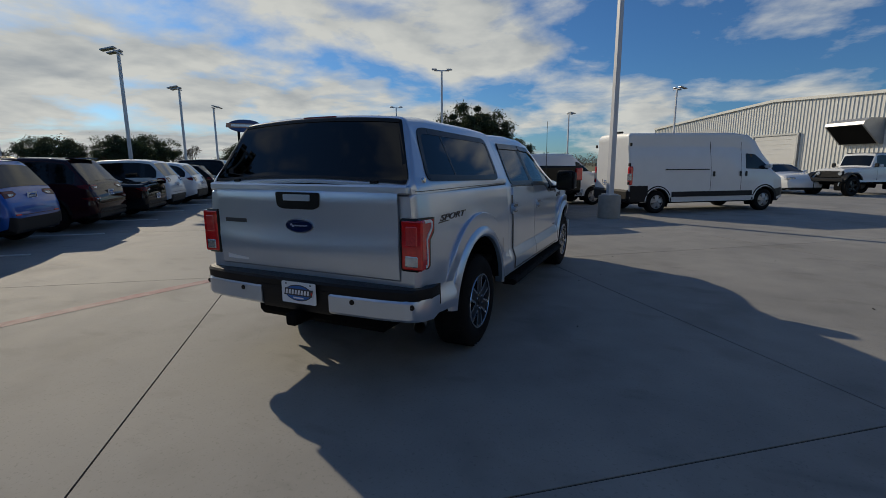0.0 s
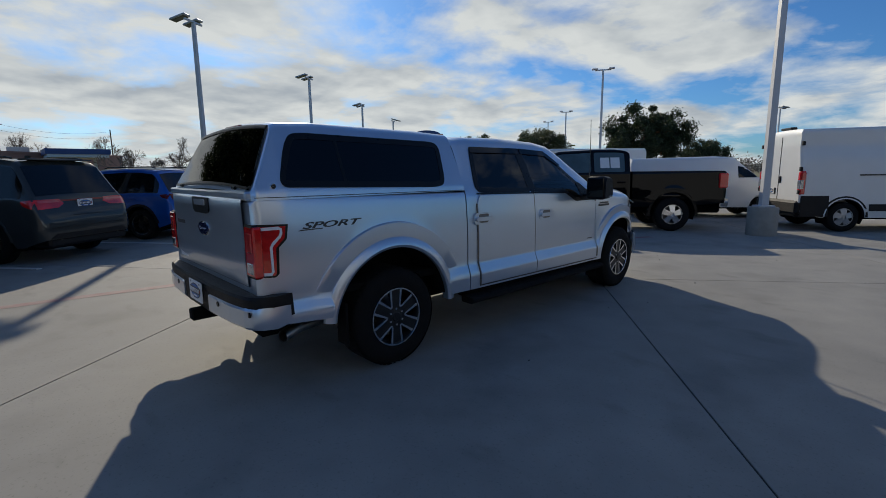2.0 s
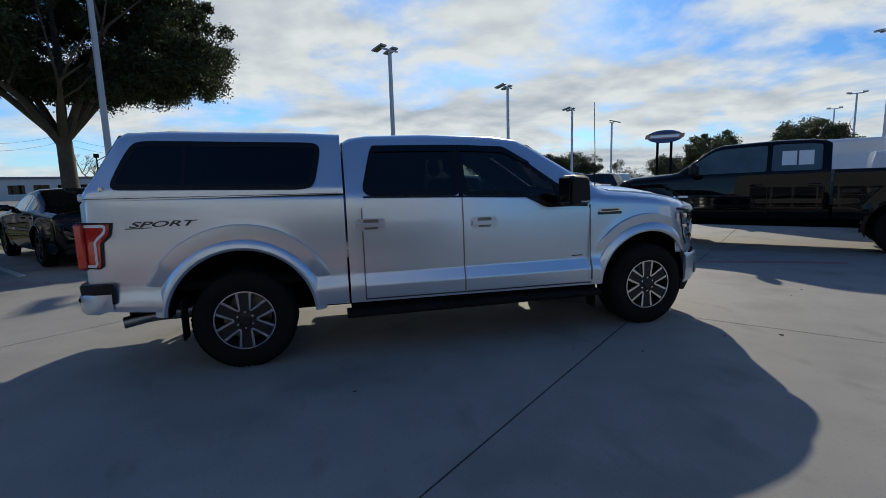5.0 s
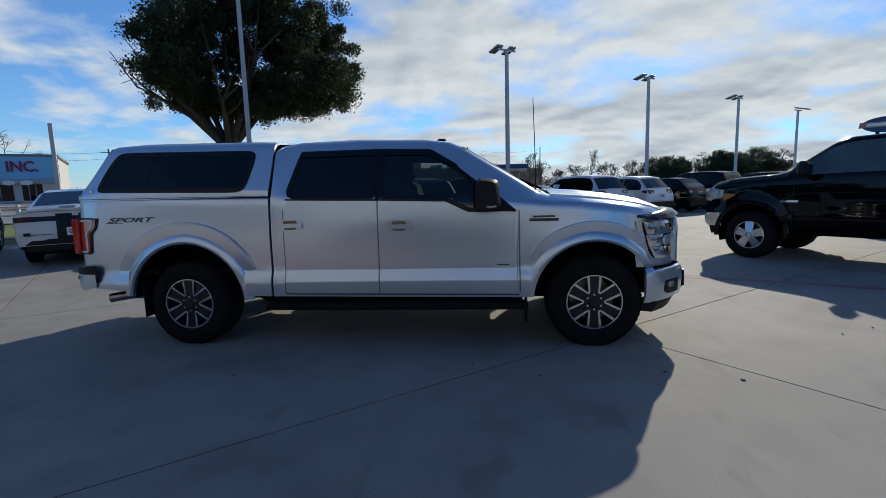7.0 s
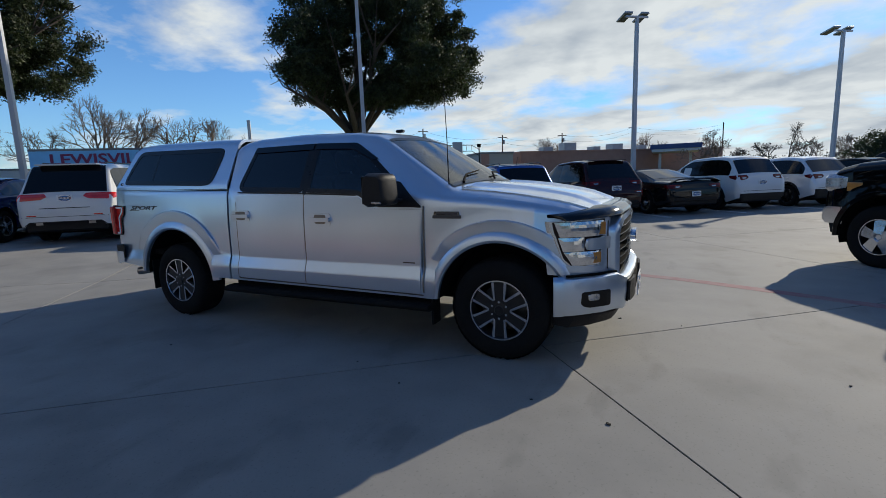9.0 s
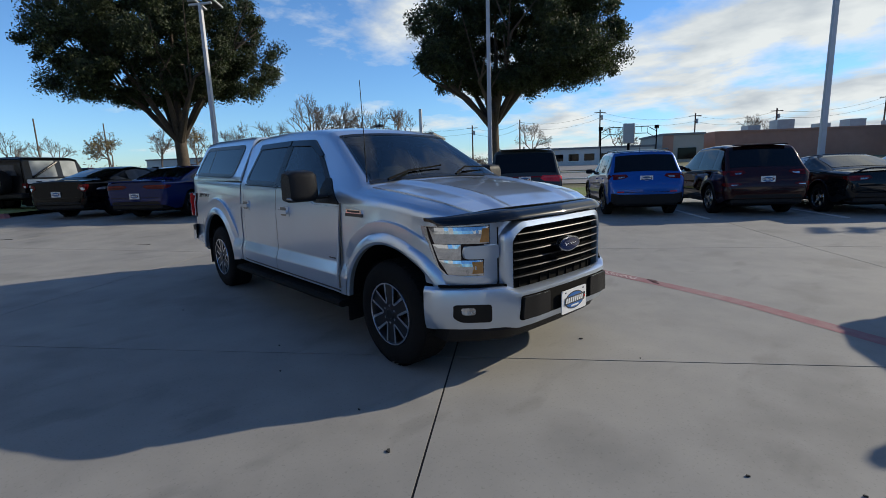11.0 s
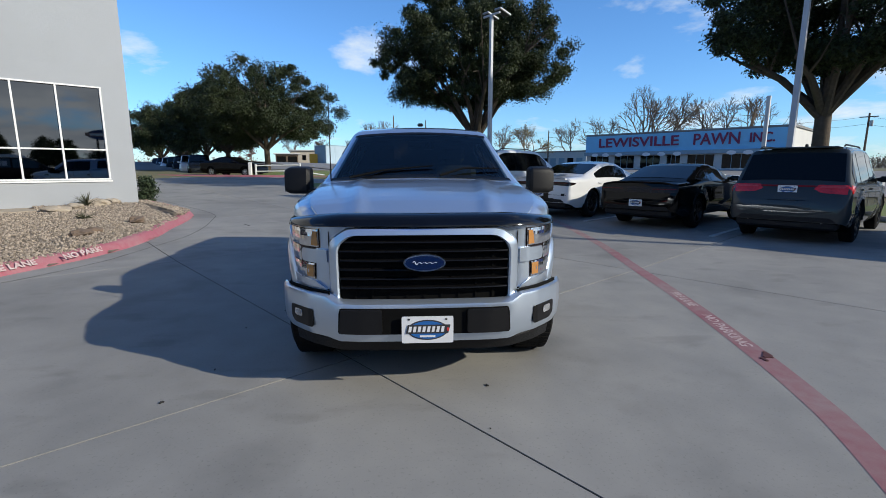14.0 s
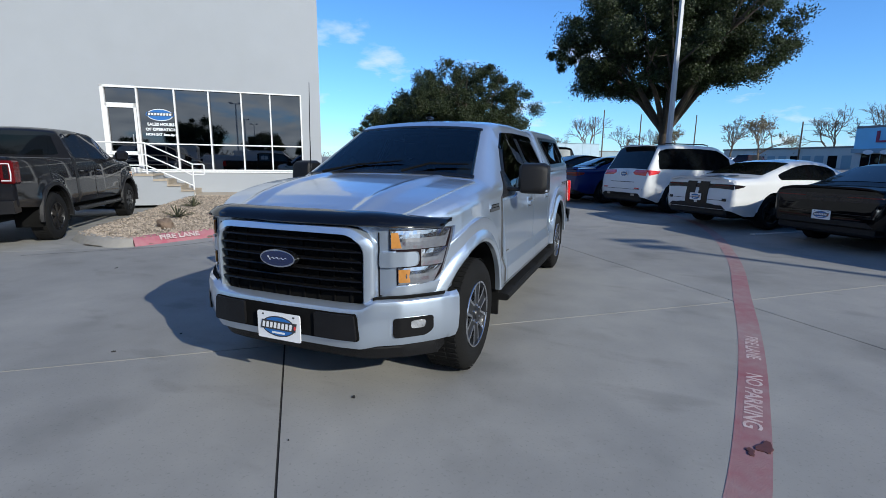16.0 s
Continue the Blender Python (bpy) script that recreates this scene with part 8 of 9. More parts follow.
def van(name, label, m, rows, WB, R, band, group=""):
    th, sh, bd = vehicle(name, label, "van", group, m, rows, WB, R, M_WHITE, [], (WB - 0.33, WB + 0.28), None, [], 0.8, plate=False, sill=0.34, rim=0.21, style="slots", face=M_GALV, edge=M_GALV, crease=0.5, step=0.1, crown=0.02, arch=R + 0.08)
    rx = rows[0][0]
    H = max(r[2] for r in rows)
    for s in (-1, 1):
        ya, yb = sorted((s * 0.88, s * 1.015))
        tl = Geo().box(rx - 0.015, rx + 0.13, ya, yb, 0.88, 1.45, 0.035).make("tail_lamp", M_RED_LENS, th)
        Geo().box(rx - 0.022, rx + 0.07, *sorted((s * 0.90, s * 1.022)), 1.02, 1.24, 0.012).make("lamp_strip", M_CLEAR_LENS, tl)
        xw = WB - 4.0 if band else rows[-4][0] - 3.62
        sh.side_patch(round_poly([(3.22 + xw, 1.36), (3.22 + xw, rows[-4][2] - 0.42), (3.56 + xw, rows[-4][2] - 0.44), (4.16 + xw, 1.40), (4.10 + xw, 1.33)], 0.03, 2) if band else [(2.2, 1.25), (2.2, 1.6), (2.5, 1.55), (2.8, 1.25)], s, 0.006, 16, 5).make("door_window", M_CARGLASS, bd)
        if band:
            sh.side_patch([(4.42, 0.42), (4.80, 0.48), (4.80, 0.74), (4.42, 0.70)], s, 0.015, 8, 2).make("corner_cladding", M_PLASTIC, bd)
            sh.side_patch([(0.5, 0.5), (WB - 0.5, 0.5), (WB - 0.5, 0.66), (0.5, 0.66)], s, 0.015, 8, 2).make("rub_strip", M_PLASTIC, bd)
            sh.side_patch([(rx + 0.04, 0.36), (-0.36, 0.36), (-0.36, 0.86), (rx + 0.04, 0.86)], s, 0.015, 8, 2).make("corner_cladding", M_PLASTIC, bd)
            sh.side_patch([(0.25, 1.33), (1.85, 1.33), (1.85, 1.36), (0.25, 1.36)], s, 0.02, 4, 1).make("door_track", M_SATIN, bd)
            for x in (1.9, 3.05):
                sh.side_patch([(x, 0.64), (x + 0.012, 0.64), (x + 0.012, 2.2), (x, 2.2)], s, 0.003, 2).make("door_gap", M_SATIN, bd)
            for x in (1.98, 2.98, 3.2):
                sh.side_patch(round_poly([(x, 1.12), (x + 0.07, 1.12), (x + 0.07, 1.28), (x, 1.28)], 0.02), s, 0.02, 4, 2).make("door_handle", M_SATIN, bd)
            for xa in (0.0, WB):
                rws = []
                for a in np.linspace(0.0, math.pi, 19):
                    rws.append([(xa - (R + 0.08 + dr) * math.cos(a), s * (1.0 + q), R + (R + 0.08 + dr) * math.sin(a)) for dr, q in ((-0.01, -0.05), (-0.01, 0.02), (0.07, 0.02), (0.08, -0.02))])
                Geo().sheet(rws).make("arch_cladding", M_PLASTIC, bd)
    if band:
        Geo().box(rx - 0.06, rx + 0.1, -1.0, 1.0, 0.40, 0.74, 0.06).make("rear_step", M_PLASTIC, bd)
        Geo().box(rx - 0.008, rx + 0.02, -0.006, 0.006, 0.62, 2.3).make("door_gap", M_SATIN, bd)
        for s in (-1, 1):
            for z in (0.95, 1.5, 2.1):
                Geo().box(rx - 0.03, rx + 0.03, *sorted((s * 0.93, s * 1.0)), z - 0.05, z + 0.05, 0.01).make("door_hinge", M_PLASTIC, bd)
        Geo().box(rx - 0.02, rx, -0.12, -0.04, 1.15, 1.32, 0.01).make("door_handle", M_SATIN, bd)
        Geo().box(rx - 0.012, rx, 0.10, 0.50, 0.86, 1.02, 0.01).make("plate_recess", M_PLASTIC, bd)
        dealer_plate(bd, pose(rx - 0.018, 0.30, 0.94, 90, 0, -90))
        Geo().box(rx + 0.05, rx + 0.2, -0.25, 0.25, H - 0.01, H + 0.05, 0.02).make("roof_lamp", M_SATIN, bd)
    return th


vr = [(-1.0, 2.0, 2.36, 0.99, 0.86), (-0.95, 2.05, 2.44, 1.01, 0.84), (2.8, 2.05, 2.48, 1.01, 0.84), (3.35, 1.9, 2.42, 1.01, 0.83), (3.62, 1.42, 2.26, 1.01, 0.82), (4.34, 1.22, 1.40, 1.0, 0.80), (4.72, 1.05, 1.15, 0.92, 0.74), (4.92, 0.75, 0.84, 0.80, 0.64)]
hv = -52.5
cv, sv = math.cos(radians(hv)), math.sin(radians(hv))
van("cargo_van", "white high-roof cargo van with black lower cladding", pose(12.4 - sv * 1.0, -2.2 + cv * 1.0, 0, 0, 0, hv), vr, 4.0, 0.35, True)

# ---- lamp posts ----
def lamp_post(x, y, top, heads, base, turn, z0=0.0, label="tall pale square lamp post with twin flat floodlights"):
    th = thing("lamp_post", label, "lamp post", "lot lamp posts", pose(x, y, z0, 0, 0, turn))
    if base:
        Geo().lathe([(0.001, 0.0), (0.31, 0.0), (0.31, 0.62), (0.295, 0.65), (0.001, 0.65)], 28).make("concrete_base", M_KERB, th, "round concrete footing")
        th.children[0].matrix_basis = pose(0, 0, 0, 90, 0, 0)
        th.children[0].data.transform(Matrix.Rotation(math.pi, 4, "X"))
        th.children[0].matrix_basis = pose(0, 0, 0, -90, 0, 0)
        Geo().box(-0.17, 0.17, -0.17, 0.17, 0.65, 0.69, 0.008).make("foot_plate", M_POLE, th)
    zb = 0.66 if base else 0.0
    Geo().loft([[(sx * w, sy * w, z) for sx, sy in ((-1, -1), (1, -1), (1, 1), (-1, 1))] for w, z in ((0.075, zb), (0.055, top - 0.12))]).make("pole", M_POLE, th)
    arm = Geo().box(-0.45, 0.45, -0.035, 0.035, top - 0.14, top - 0.07, 0.01).make("arm", M_POLE, th)
    for k, (dx, dy) in enumerate(heads):
        h = Geo().box(-0.32, 0.32, -0.17, 0.17, -0.045, 0.03, 0.02, Matrix.Translation((dx, dy, top - 0.02)) @ pose(0, 0, 0, -14, 0, 0) @ pose(0, 0, 0, 0, 0, 90)).make("floodlight", M_GALV, th)
        Geo().box(-0.26, 0.26, -0.13, 0.13, -0.055, -0.046, 0.0, Matrix.Translation((dx, dy, top - 0.02)) @ pose(0, 0, 0, -14, 0, 0) @ pose(0, 0, 0, 0, 0, 90)).make("lamp_glass", M_DECAL, h)
    return th


FLAT = ((-0.46, 0.0), (0.46, 0.0))
TWIN = ((-0.33, 0.28), (0.33, 0.28))
lamp_post(10.57, -0.98, 8.2, TWIN, True, 40)
for x, y, top in ((-12.1, 2.95, 7.45), (-5.1, 10.1, 8.4), (3.55, 15.5, 7.1), (11.1, 21.4, 6.9), (18.4, 27.2, 6.6), (24.3, 31.2, 6.2), (23.9, 10.55, 7.3), (39.5, 23.0, 7.3), (48, 31, 7.5), (39.6, -2.8, 7.4), (50, 7.5, 6.9)):
    flat = (x, y) in ((23.9, 10.55), (39.5, 23.0), (48, 31))
    lamp_post(x, y, top, FLAT if flat else TWIN, False, math.degrees(math.atan2(y + 3, x)) + 90 if flat else 36 + 180 * (x > 20))

# ---- trees ----
def leaf_cloud(name, centres, radii, count, size, mat, parent, rng, flat=0.8):
    """Many small leaves in clumps, as one mesh of the crown."""
    n = len(centres)
    ci = rng.integers(0, n, count)
    v0 = rng.normal(size=(count, 3))
    v0 *= (1.7 * (0.1 + 0.9 * rng.random(count)) ** 0.6 / np.linalg.norm(v0, axis=1))[:, None]
    v0 += 0.42 * rng.normal(size=(count, 3))
    c = np.array(centres)[ci] + v0 * (np.array(radii)[ci] * 0.5)[:, None] * np.array([1, 1, flat])
    u = rng.normal(size=(count, 3))
    u /= np.linalg.norm(u, axis=1)[:, None]
    w = np.cross(u, rng.normal(size=(count, 3)))
    w /= np.linalg.norm(w, axis=1)[:, None]
    s = size * (0.6 + 0.8 * rng.random(count))[:, None]
    v = np.stack([c - u * s, c + w * s * 0.45, c + u * s, c - w * s * 0.45], 1).reshape(-1, 3)
    me = bpy.data.meshes.new(name)
    me.vertices.add(len(v))
    me.vertices.foreach_set("co", v.ravel())
    me.loops.add(count * 4)
    me.loops.foreach_set("vertex_index", np.arange(count * 4))
    me.polygons.add(count)
    me.polygons.foreach_set("loop_start", np.arange(count) * 4)
    me.materials.append(mat)
    me.update(calc_edges=True)
    ob = new(name, me)
    if parent is not None:
        ob.parent = parent
    return ob


def tree(x, y, z, height, spread, trunk_h, seed, label, mat=M_LEAF, leaves=26000, size=0.075, clumps=150, r=0.19, limbs=9, lean=0.0, group="trees round the lot", base=0.42, hang=0.25, avoid=None, fluff=1.0, under=0.24, shift=(0.0, 0.0)):
    rng = np.random.default_rng(seed)
    th = thing("tree", label, "tree", group, pose(x, y, z))
    top = Vector((lean, 0, trunk_h))
    Geo().tube([(0, 0, -0.05), (0.01, 0, 0.15), (lean * 0.2, 0.03, trunk_h * 0.5), (lean, 0, trunk_h)], [r * 1.5, r * 1.12, r, r * 0.9], 12).make("trunk", M_BARK, th)
    cen, rad = [], []
    hc = height - trunk_h
    for k in range(limbs):
        g = Geo()
        a = 2 * math.pi * (k + 0.35 * rng.random()) / limbs
        up = 0.35 + 0.6 * rng.random()
        ln = spread * (0.75 + 0.3 * rng.random())
        p0 = top + Vector((0, 0, -0.2 * rng.random()))
        p1 = p0 + Vector((math.cos(a) * ln * 0.35, math.sin(a) * ln * 0.35, hc * 0.30 * up + 0.3))
        p2 = p0 + Vector((math.cos(a) * ln * 0.68, math.sin(a) * ln * 0.68, hc * 0.62 * up))
        p3 = p0 + Vector((math.cos(a + 0.2) * ln * 0.9, math.sin(a + 0.2) * ln * 0.9, hc * 0.78 * up))
        g.tube([p0, p1, p2, p3], [r * 0.62, r * 0.40, r * 0.2, r * 0.06], 7)
        for q in range(3):
            b = a + rng.normal() * 0.9
            s0 = p1.lerp(p2, rng.random())
            g.tube([s0, s0 + Vector((math.cos(b) * ln * 0.2, math.sin(b) * ln * 0.2, hc * 0.2 * rng.random() + 0.2)), s0 + Vector((math.cos(b) * ln * 0.42, math.sin(b) * ln * 0.42, hc * 0.36 * rng.random() + 0.3))], [r * 0.2, r * 0.12, r * 0.04], 5)
        g.make("limb", M_BARK, th)
    Geo().tube([top, top + Vector((0.1, 0.1, hc * 0.4)), top + Vector((0, 0.2, hc * 0.8))], [r * 0.7, r * 0.4, r * 0.08], 7).make("limb", M_BARK, th)
    ph = rng.random(4) * 6.28
    while len(cen) < clumps:
        p = rng.normal(size=3)
        p /= np.linalg.norm(p)
        p *= (0.25 + 0.75 * rng.random()) ** 0.55
        a = math.atan2(p[1], p[0])
        # an uneven outline: lobes round the crown, open underneath towards the trunk
        lobe = 1 + 0.09 * math.sin(3 * a + ph[0] + 2 * p[2]) + 0.07 * math.sin(5 * a + ph[1] + 4 * p[2]) + 0.05 * math.sin(8 * a + ph[2] - 6 * p[2])
        rad_xy = math.hypot(p[0], p[1])
        q = np.array([p[0] * spread * lobe + shift[0], p[1] * spread * lobe + shift[1], trunk_h + hc * base + p[2] * hc * (0.92 * (1 - base) if p[2] > 0 else base + 0.06 - 0.10 * (1 - rad_xy))])
        floor_z = trunk_h + hc * (under - hang * rad_xy)
        if q[2] < floor_z:
            continue
        if avoid and math.hypot(q[0] + x - avoid[0], q[1] + y - avoid[1]) < avoid[2]:
            continue
        cen.append(q)
        rad.append(spread * fluff * (0.05 + 0.08 * rng.random()))
    leaf_cloud("crown", cen, rad, leaves, size, mat, th, rng)
    return th


tree(-16.9, 3.0, 0.15, 10.6, 4.3, 2.8, 3, "large live oak with dark evergreen crown in the verge", leaves=300000, size=0.052, clumps=620, hang=-0.11, r=0.26, limbs=10, fluff=1.1, avoid=(-12.1, 2.95, 1.6), under=0.17, shift=(-0.35, -0.4))
tree(-7.45, 13.0, 0.15, 10.0, 4.2, 3.0, 5, "large live oak with dark evergreen crown behind the stalls", leaves=300000, size=0.052, clumps=620, hang=-0.11, r=0.24, limbs=10, fluff=1.1, avoid=(-5.1, 10.1, 1.7), under=0.17, shift=(0.85, 0.35))
tree(-36.0, -13.3, 0.1, 11.0, 5.8, 3.0, 7, "broad live oak by the drive", leaves=140000, size=0.08, clumps=300, r=0.25, fluff=1.3)
for k, (x, y, h, sp) in enumerate(((-42, -19, 10.0, 5.2), (-50, -24.5, 10.5, 5.6), (-60, -32, 10, 5.5), (-72, -41, 10.5, 6))):
    tree(x, y, 0.15, h, sp, 2.8, 11 + k, "dark live oak along the far drive", leaves=60000, size=0.11, clumps=150, r=0.25, limbs=6, fluff=1.6)

# ---- hedge by the wall ----
leaf_cloud("foliage", [(hp.x + 0.16 * math.cos(k) - 0.1, hp.y + 0.14 * math.sin(k * 1.7) - 0.15, 0.42 + 0.27 * (k % 3)) for k in range(7)], [0.30] * 7, 2600, 0.05, M_HEDGE, hedge, hg)
Geo().tube([(hp.x, hp.y, 0.1), (hp.x, hp.y, 0.6)], [0.03, 0.02], 6).make("stem", M_BARK, hedge)

# ---- far vehicles ----
v2 = [(-0.95, 1.5, 1.66, 0.93, 0.80), (-0.9, 1.5, 1.86, 0.95, 0.78), (1.6, 1.5, 1.90, 0.95, 0.76), (2.1, 1.30, 1.86, 0.95, 0.76), (2.85, 1.10, 1.24, 0.94, 0.78), (3.45, 1.0, 1.08, 0.88, 0.70), (3.65, 0.7, 0.8, 0.76, 0.6)]
van("cargo_van", "small white low-roof van behind the black pickup", pose(13.15 + 0.616 * 0.95, 3.66 - 0.788 * 0.95, 0, 0, 0, -52), v2, 2.95, 0.33, False)
v3 = [(-1.0, 1.9, 2.2, 0.98, 0.84), (-0.95, 1.95, 2.30, 1.0, 0.83), (2.4, 1.95, 2.34, 1.0, 0.83), (2.9, 1.7, 2.26, 1.0, 0.82), (3.9, 1.2, 1.36, 1.0, 0.8), (4.4, 1.0, 1.1, 0.9, 0.72), (4.55, 0.75, 0.84, 0.78, 0.62)]
van("cargo_van", "white high-roof van farther behind the black pickup", pose(15.4, 5.25, 0, 0, 0, 128), v3, 3.7, 0.35, False)
van("cargo_van", "white van near the metal building", pose(33.0, -5.2, 0, 0, 0, -55), v3, 3.7, 0.35, False)
vehicle("saloon_car", "white saloon car parked by the metal building", "car", "", pose(27.8, -7.3, 0, 0, 0, 200), saloon(2.8, 1.05, 0.95, 0.92, 1.46, 1.0, 1.05), 2.8, 0.34, M_WHITE, [(0.9, 1.5), (0.1, 0.8)], (1.42, 2.28), (-0.2, 0.5), [(3.3, 3.65, 0.45, 0.68, 0.82, "clear")], 0.8, step=0.1)
jeep = [(-0.66, 0.85, 0.95, 0.80, 0.76), (-0.62, 1.20, 1.30, 0.82, 0.79), (-0.58, 1.26, 1.84, 0.82, 0.72), (-0.5, 1.26, 1.92, 0.82, 0.70), (1.35, 1.26, 1.93, 0.82, 0.70), (1.52, 1.26, 1.90, 0.82, 0.70), (1.78, 1.24, 1.30, 0.82, 0.72), (2.6, 1.20, 1.26, 0.74, 0.66), (3.18, 1.15, 1.21, 0.66, 0.60), (3.24, 1.05, 1.14, 0.62, 0.56)]
th, sh, bd = vehicle("off_roader", "white lifted four-door off-road car with black bumper and flares", "car", "", pose(26.2, -11.9, 0, 0, 0, 129), jeep, 3.0, 0.45, M_WHITE, [(0.70, 1.42), (-0.1, 0.60)], (1.56, 1.76), None, [], 0.75, sill=0.62, plate=False, wheel_y=0.93, face=M_SATIN, edge=M_SATIN)
Geo().box(3.30, 3.55, -0.88, 0.88, 0.62, 0.82, 0.05).make("front_bumper", M_PLASTIC, th)
Geo().box(-0.55, 1.45, -0.66, 0.66, 1.925, 1.96, 0.02).make("hard_top", M_SATIN, th)
Geo().box(3.20, 3.26, -0.64, 0.64, 0.82, 1.13, 0.03).make("grille", M_PLASTIC, th)
Geo().box(-0.9, 3.25, -0.5, 0.5, 0.50, 0.72, 0.04).make("chassis", M_UNDER, th)
for s in (-1, 1):
    hl = Geo().lathe([(0.001, -0.02), (0.09, -0.02), (0.10, 0.03)], 16).make("headlamp", M_CLEAR_LENS, th)
    hl.matrix_basis = pose(3.27, s * 0.50, 1.02, 0, 0, 90)
    for xa, lo in ((0.0, 0.70), (3.0, 0.60)):
        Geo().sheet([[(xa - r * math.cos(a), s * y, 0.47 + r * math.sin(a)) for r, y in ((0.56, 0.66), (0.60, 0.70), (0.60, 0.95), (0.54, 0.955))] for a in np.linspace(0.45, math.pi - 0.45, 13)]).make("wing_flare", M_PLASTIC, bd)
    Geo().box(2.55, 3.05, *sorted((s * 0.60, s * 0.92)), 1.06, 1.10, 0.015).make("wing_top", M_WHITE, bd)
    Geo().box(1.72, 1.82, *sorted((s * 0.86, s * 1.04)), 1.30, 1.48, 0.03).make("door_mirror", M_PLASTIC, bd)
vehicle("saloon_car", "black saloon car parked along the red kerb", "car", "", pose(-30.36, -15.29, rise(-30.36, -15.29) + 0.02, 0, 0, 74.6), saloon(2.85, 1.05, 0.95, 0.92, 1.46, 1.0, 1.05), 2.85, 0.34, M_BLACK, [(0.95, 1.55), (0.1, 0.85)], (1.46, 2.32), (-0.2, 0.5), [], 0.8, step=0.1)
for k in range(7):
    col = (M_DKGREY, M_WHITE, M_BLACK, M_BLACK, M_PEARL, M_NAVY, M_BLACK)[k]
    vehicle("suv", ("dark grey", "white", "black", "black", "silver", "navy", "black")[k] + " suv in the far row by the trees", "suv", "far row of cars", pose(-36.5 - 2.6 * k, -19.5 - 1.9 * k, rise(-36.5 - 2.6 * k, -19.5 - 1.9 * k), 0, 0, 25), suv(2.75, 0.95, 0.95, 0.93, 1.78, 1.10, 0.2), 2.75, 0.38, col, [(0.9, 1.55), (-0.1, 0.8)], (1.38, 2.28), (-0.72, -0.60), [(-0.93, -0.7, 0.5, 0.95, 1.1, "red")], 0.86, step=0.14, plate=False)

for k, (nm, col, sal) in enumerate((("black", M_BLACK, 0), ("maroon", M_MAROON, 0), ("silver", M_PEARL, 1), ("dark grey", M_DKGREY, 0), ("black", M_BLACK, 1), ("white", M_WHITE, 1), ("maroon", M_MAROON, 0))):
    p = lot(-54 + 3.1 * k, 50.5 - 0.4 * k)
    rw = saloon(2.8, 1.05, 0.95, 0.92, 1.46, 1.0, 1.05) if sal else suv(2.75, 0.95, 0.95, 0.93, 1.74, 1.10, 0.25)
    vehicle("saloon_car" if sal else "suv", nm + (" saloon car" if sal else " suv") + " parked across the street", "car", "cars across the street", pose(p.x, p.y, terrain(-54 + 3.1 * k, 50.5), 0, 0, 130 + 7 * (k % 3)), rw, 2.75, 0.36, col, [(0.9, 1.5), (0.0, 0.8)], (1.40, 2.28), ((-0.2, 0.5) if sal else (-0.66, -0.46)), [(rw[0][0] + 0.02, rw[0][0] + 0.3, 0.45, 0.86, 0.98, "red")], 0.84, step=0.16, plate=False)

# ---- white pipe rails, red kerb and posts at the drive ----
def pipe_rail(pts, h=0.75, label="white painted pipe rail at the lot's edge"):
    th = thing("pipe_rail", label, "railing", "white pipe rails")
    p = [Vector((x, y, 0)) for x, y in pts]
    for zz in (h, h * 0.5):
        Geo().tube([q + Vector((0, 0, zz + terrain(q.x * LC + q.y * LS, -q.x * LS + q.y * LC))) for q in p], 0.045, 8).make("rail", M_FRAME, th)
    for i in range(len(p) - 1):
        n = max(1, round((p[i + 1] - p[i]).length / 3.0))
        for k in range(n + 1):
            q = p[i].lerp(p[i + 1], k / n)
            z = terrain(q.x * LC + q.y * LS, -q.x * LS + q.y * LC)
            Geo().box(q.x - 0.06, q.x + 0.06, q.y - 0.06, q.y + 0.06, z - 0.1, z + h + 0.12, 0.01).make("post", M_FRAME, th)
    return th


pipe_rail([(-28.55, -11.9), (-28.65, -8.7)], 0.85)
p0, p1 = Vector((-28.65, -8.75, rise(-28.65, -8.7) + 0.42)), Vector((-28.95, -7.0, rise(-28.95, -7.0) + 0.16))
tagged(Geo().tube([p0, p1], 0.045, 8).make("bent_rail", M_FRAME), "bent white pipe end sloping down to the kerb", "railing", "white pipe rails")
pipe_rail([(-29.4, -4.2), (-29.4, 2.0), (-26.0, 7.5)])
def land_strip(pts, n, mat, name, label):
    """A kerb that follows the rise of the lot."""
    line = smooth_line(pts, n)
    g = Geo()
    g.loft([[p + along(line, i)[1] * o + Vector((0, 0, z + rise(p.x, p.y) - (0.05 if z == 0 else 0.0))) for o, z in prof] for i, p in enumerate(line)])
    return tagged(g.make(name, mat), label, "kerb", kind="structure")


land_strip([(-29.4, -19.5), (-28.5, -15.0), (-27.75, -11.5), (-27.7, -8.8), (-28.1, -6.4), (-29.4, -4.9)], 8, M_KERB_RED, "far_kerb", "faded red kerb along the far drive")
far_edge = smooth_line([(-29.5, -19.5), (-28.6, -15.0), (-27.85, -11.5), (-27.8, -8.8), (-28.2, -6.4), (-29.5, -4.9)], 8)
tagged(Geo().sheet([[(p.x - d, p.y - 0.25 * d, rise(p.x - d, p.y - 0.25 * d) + 0.135 + 0.012 * d) for d in (0.0, 1.0, 3.0, 6.0, 10.0, 15.0)] for p in far_edge if p.y > -12.6]).make("far_verge", M_GRASS), "green grass verge beyond the red kerb", "grass", kind="structure")
ISLAND = [(-13.3, -3.0), (-15.0, -4.75), (-16.5, -5.75), (-17.3, -5.95), (-18.4, -5.3), (-20.4, -4.2), (-22.6, -2.2)]
land_strip(ISLAND, 6, M_KERB_RED, "island_kerb", "short red kerb at the end of the row")
isl = smooth_line(ISLAND, 6)
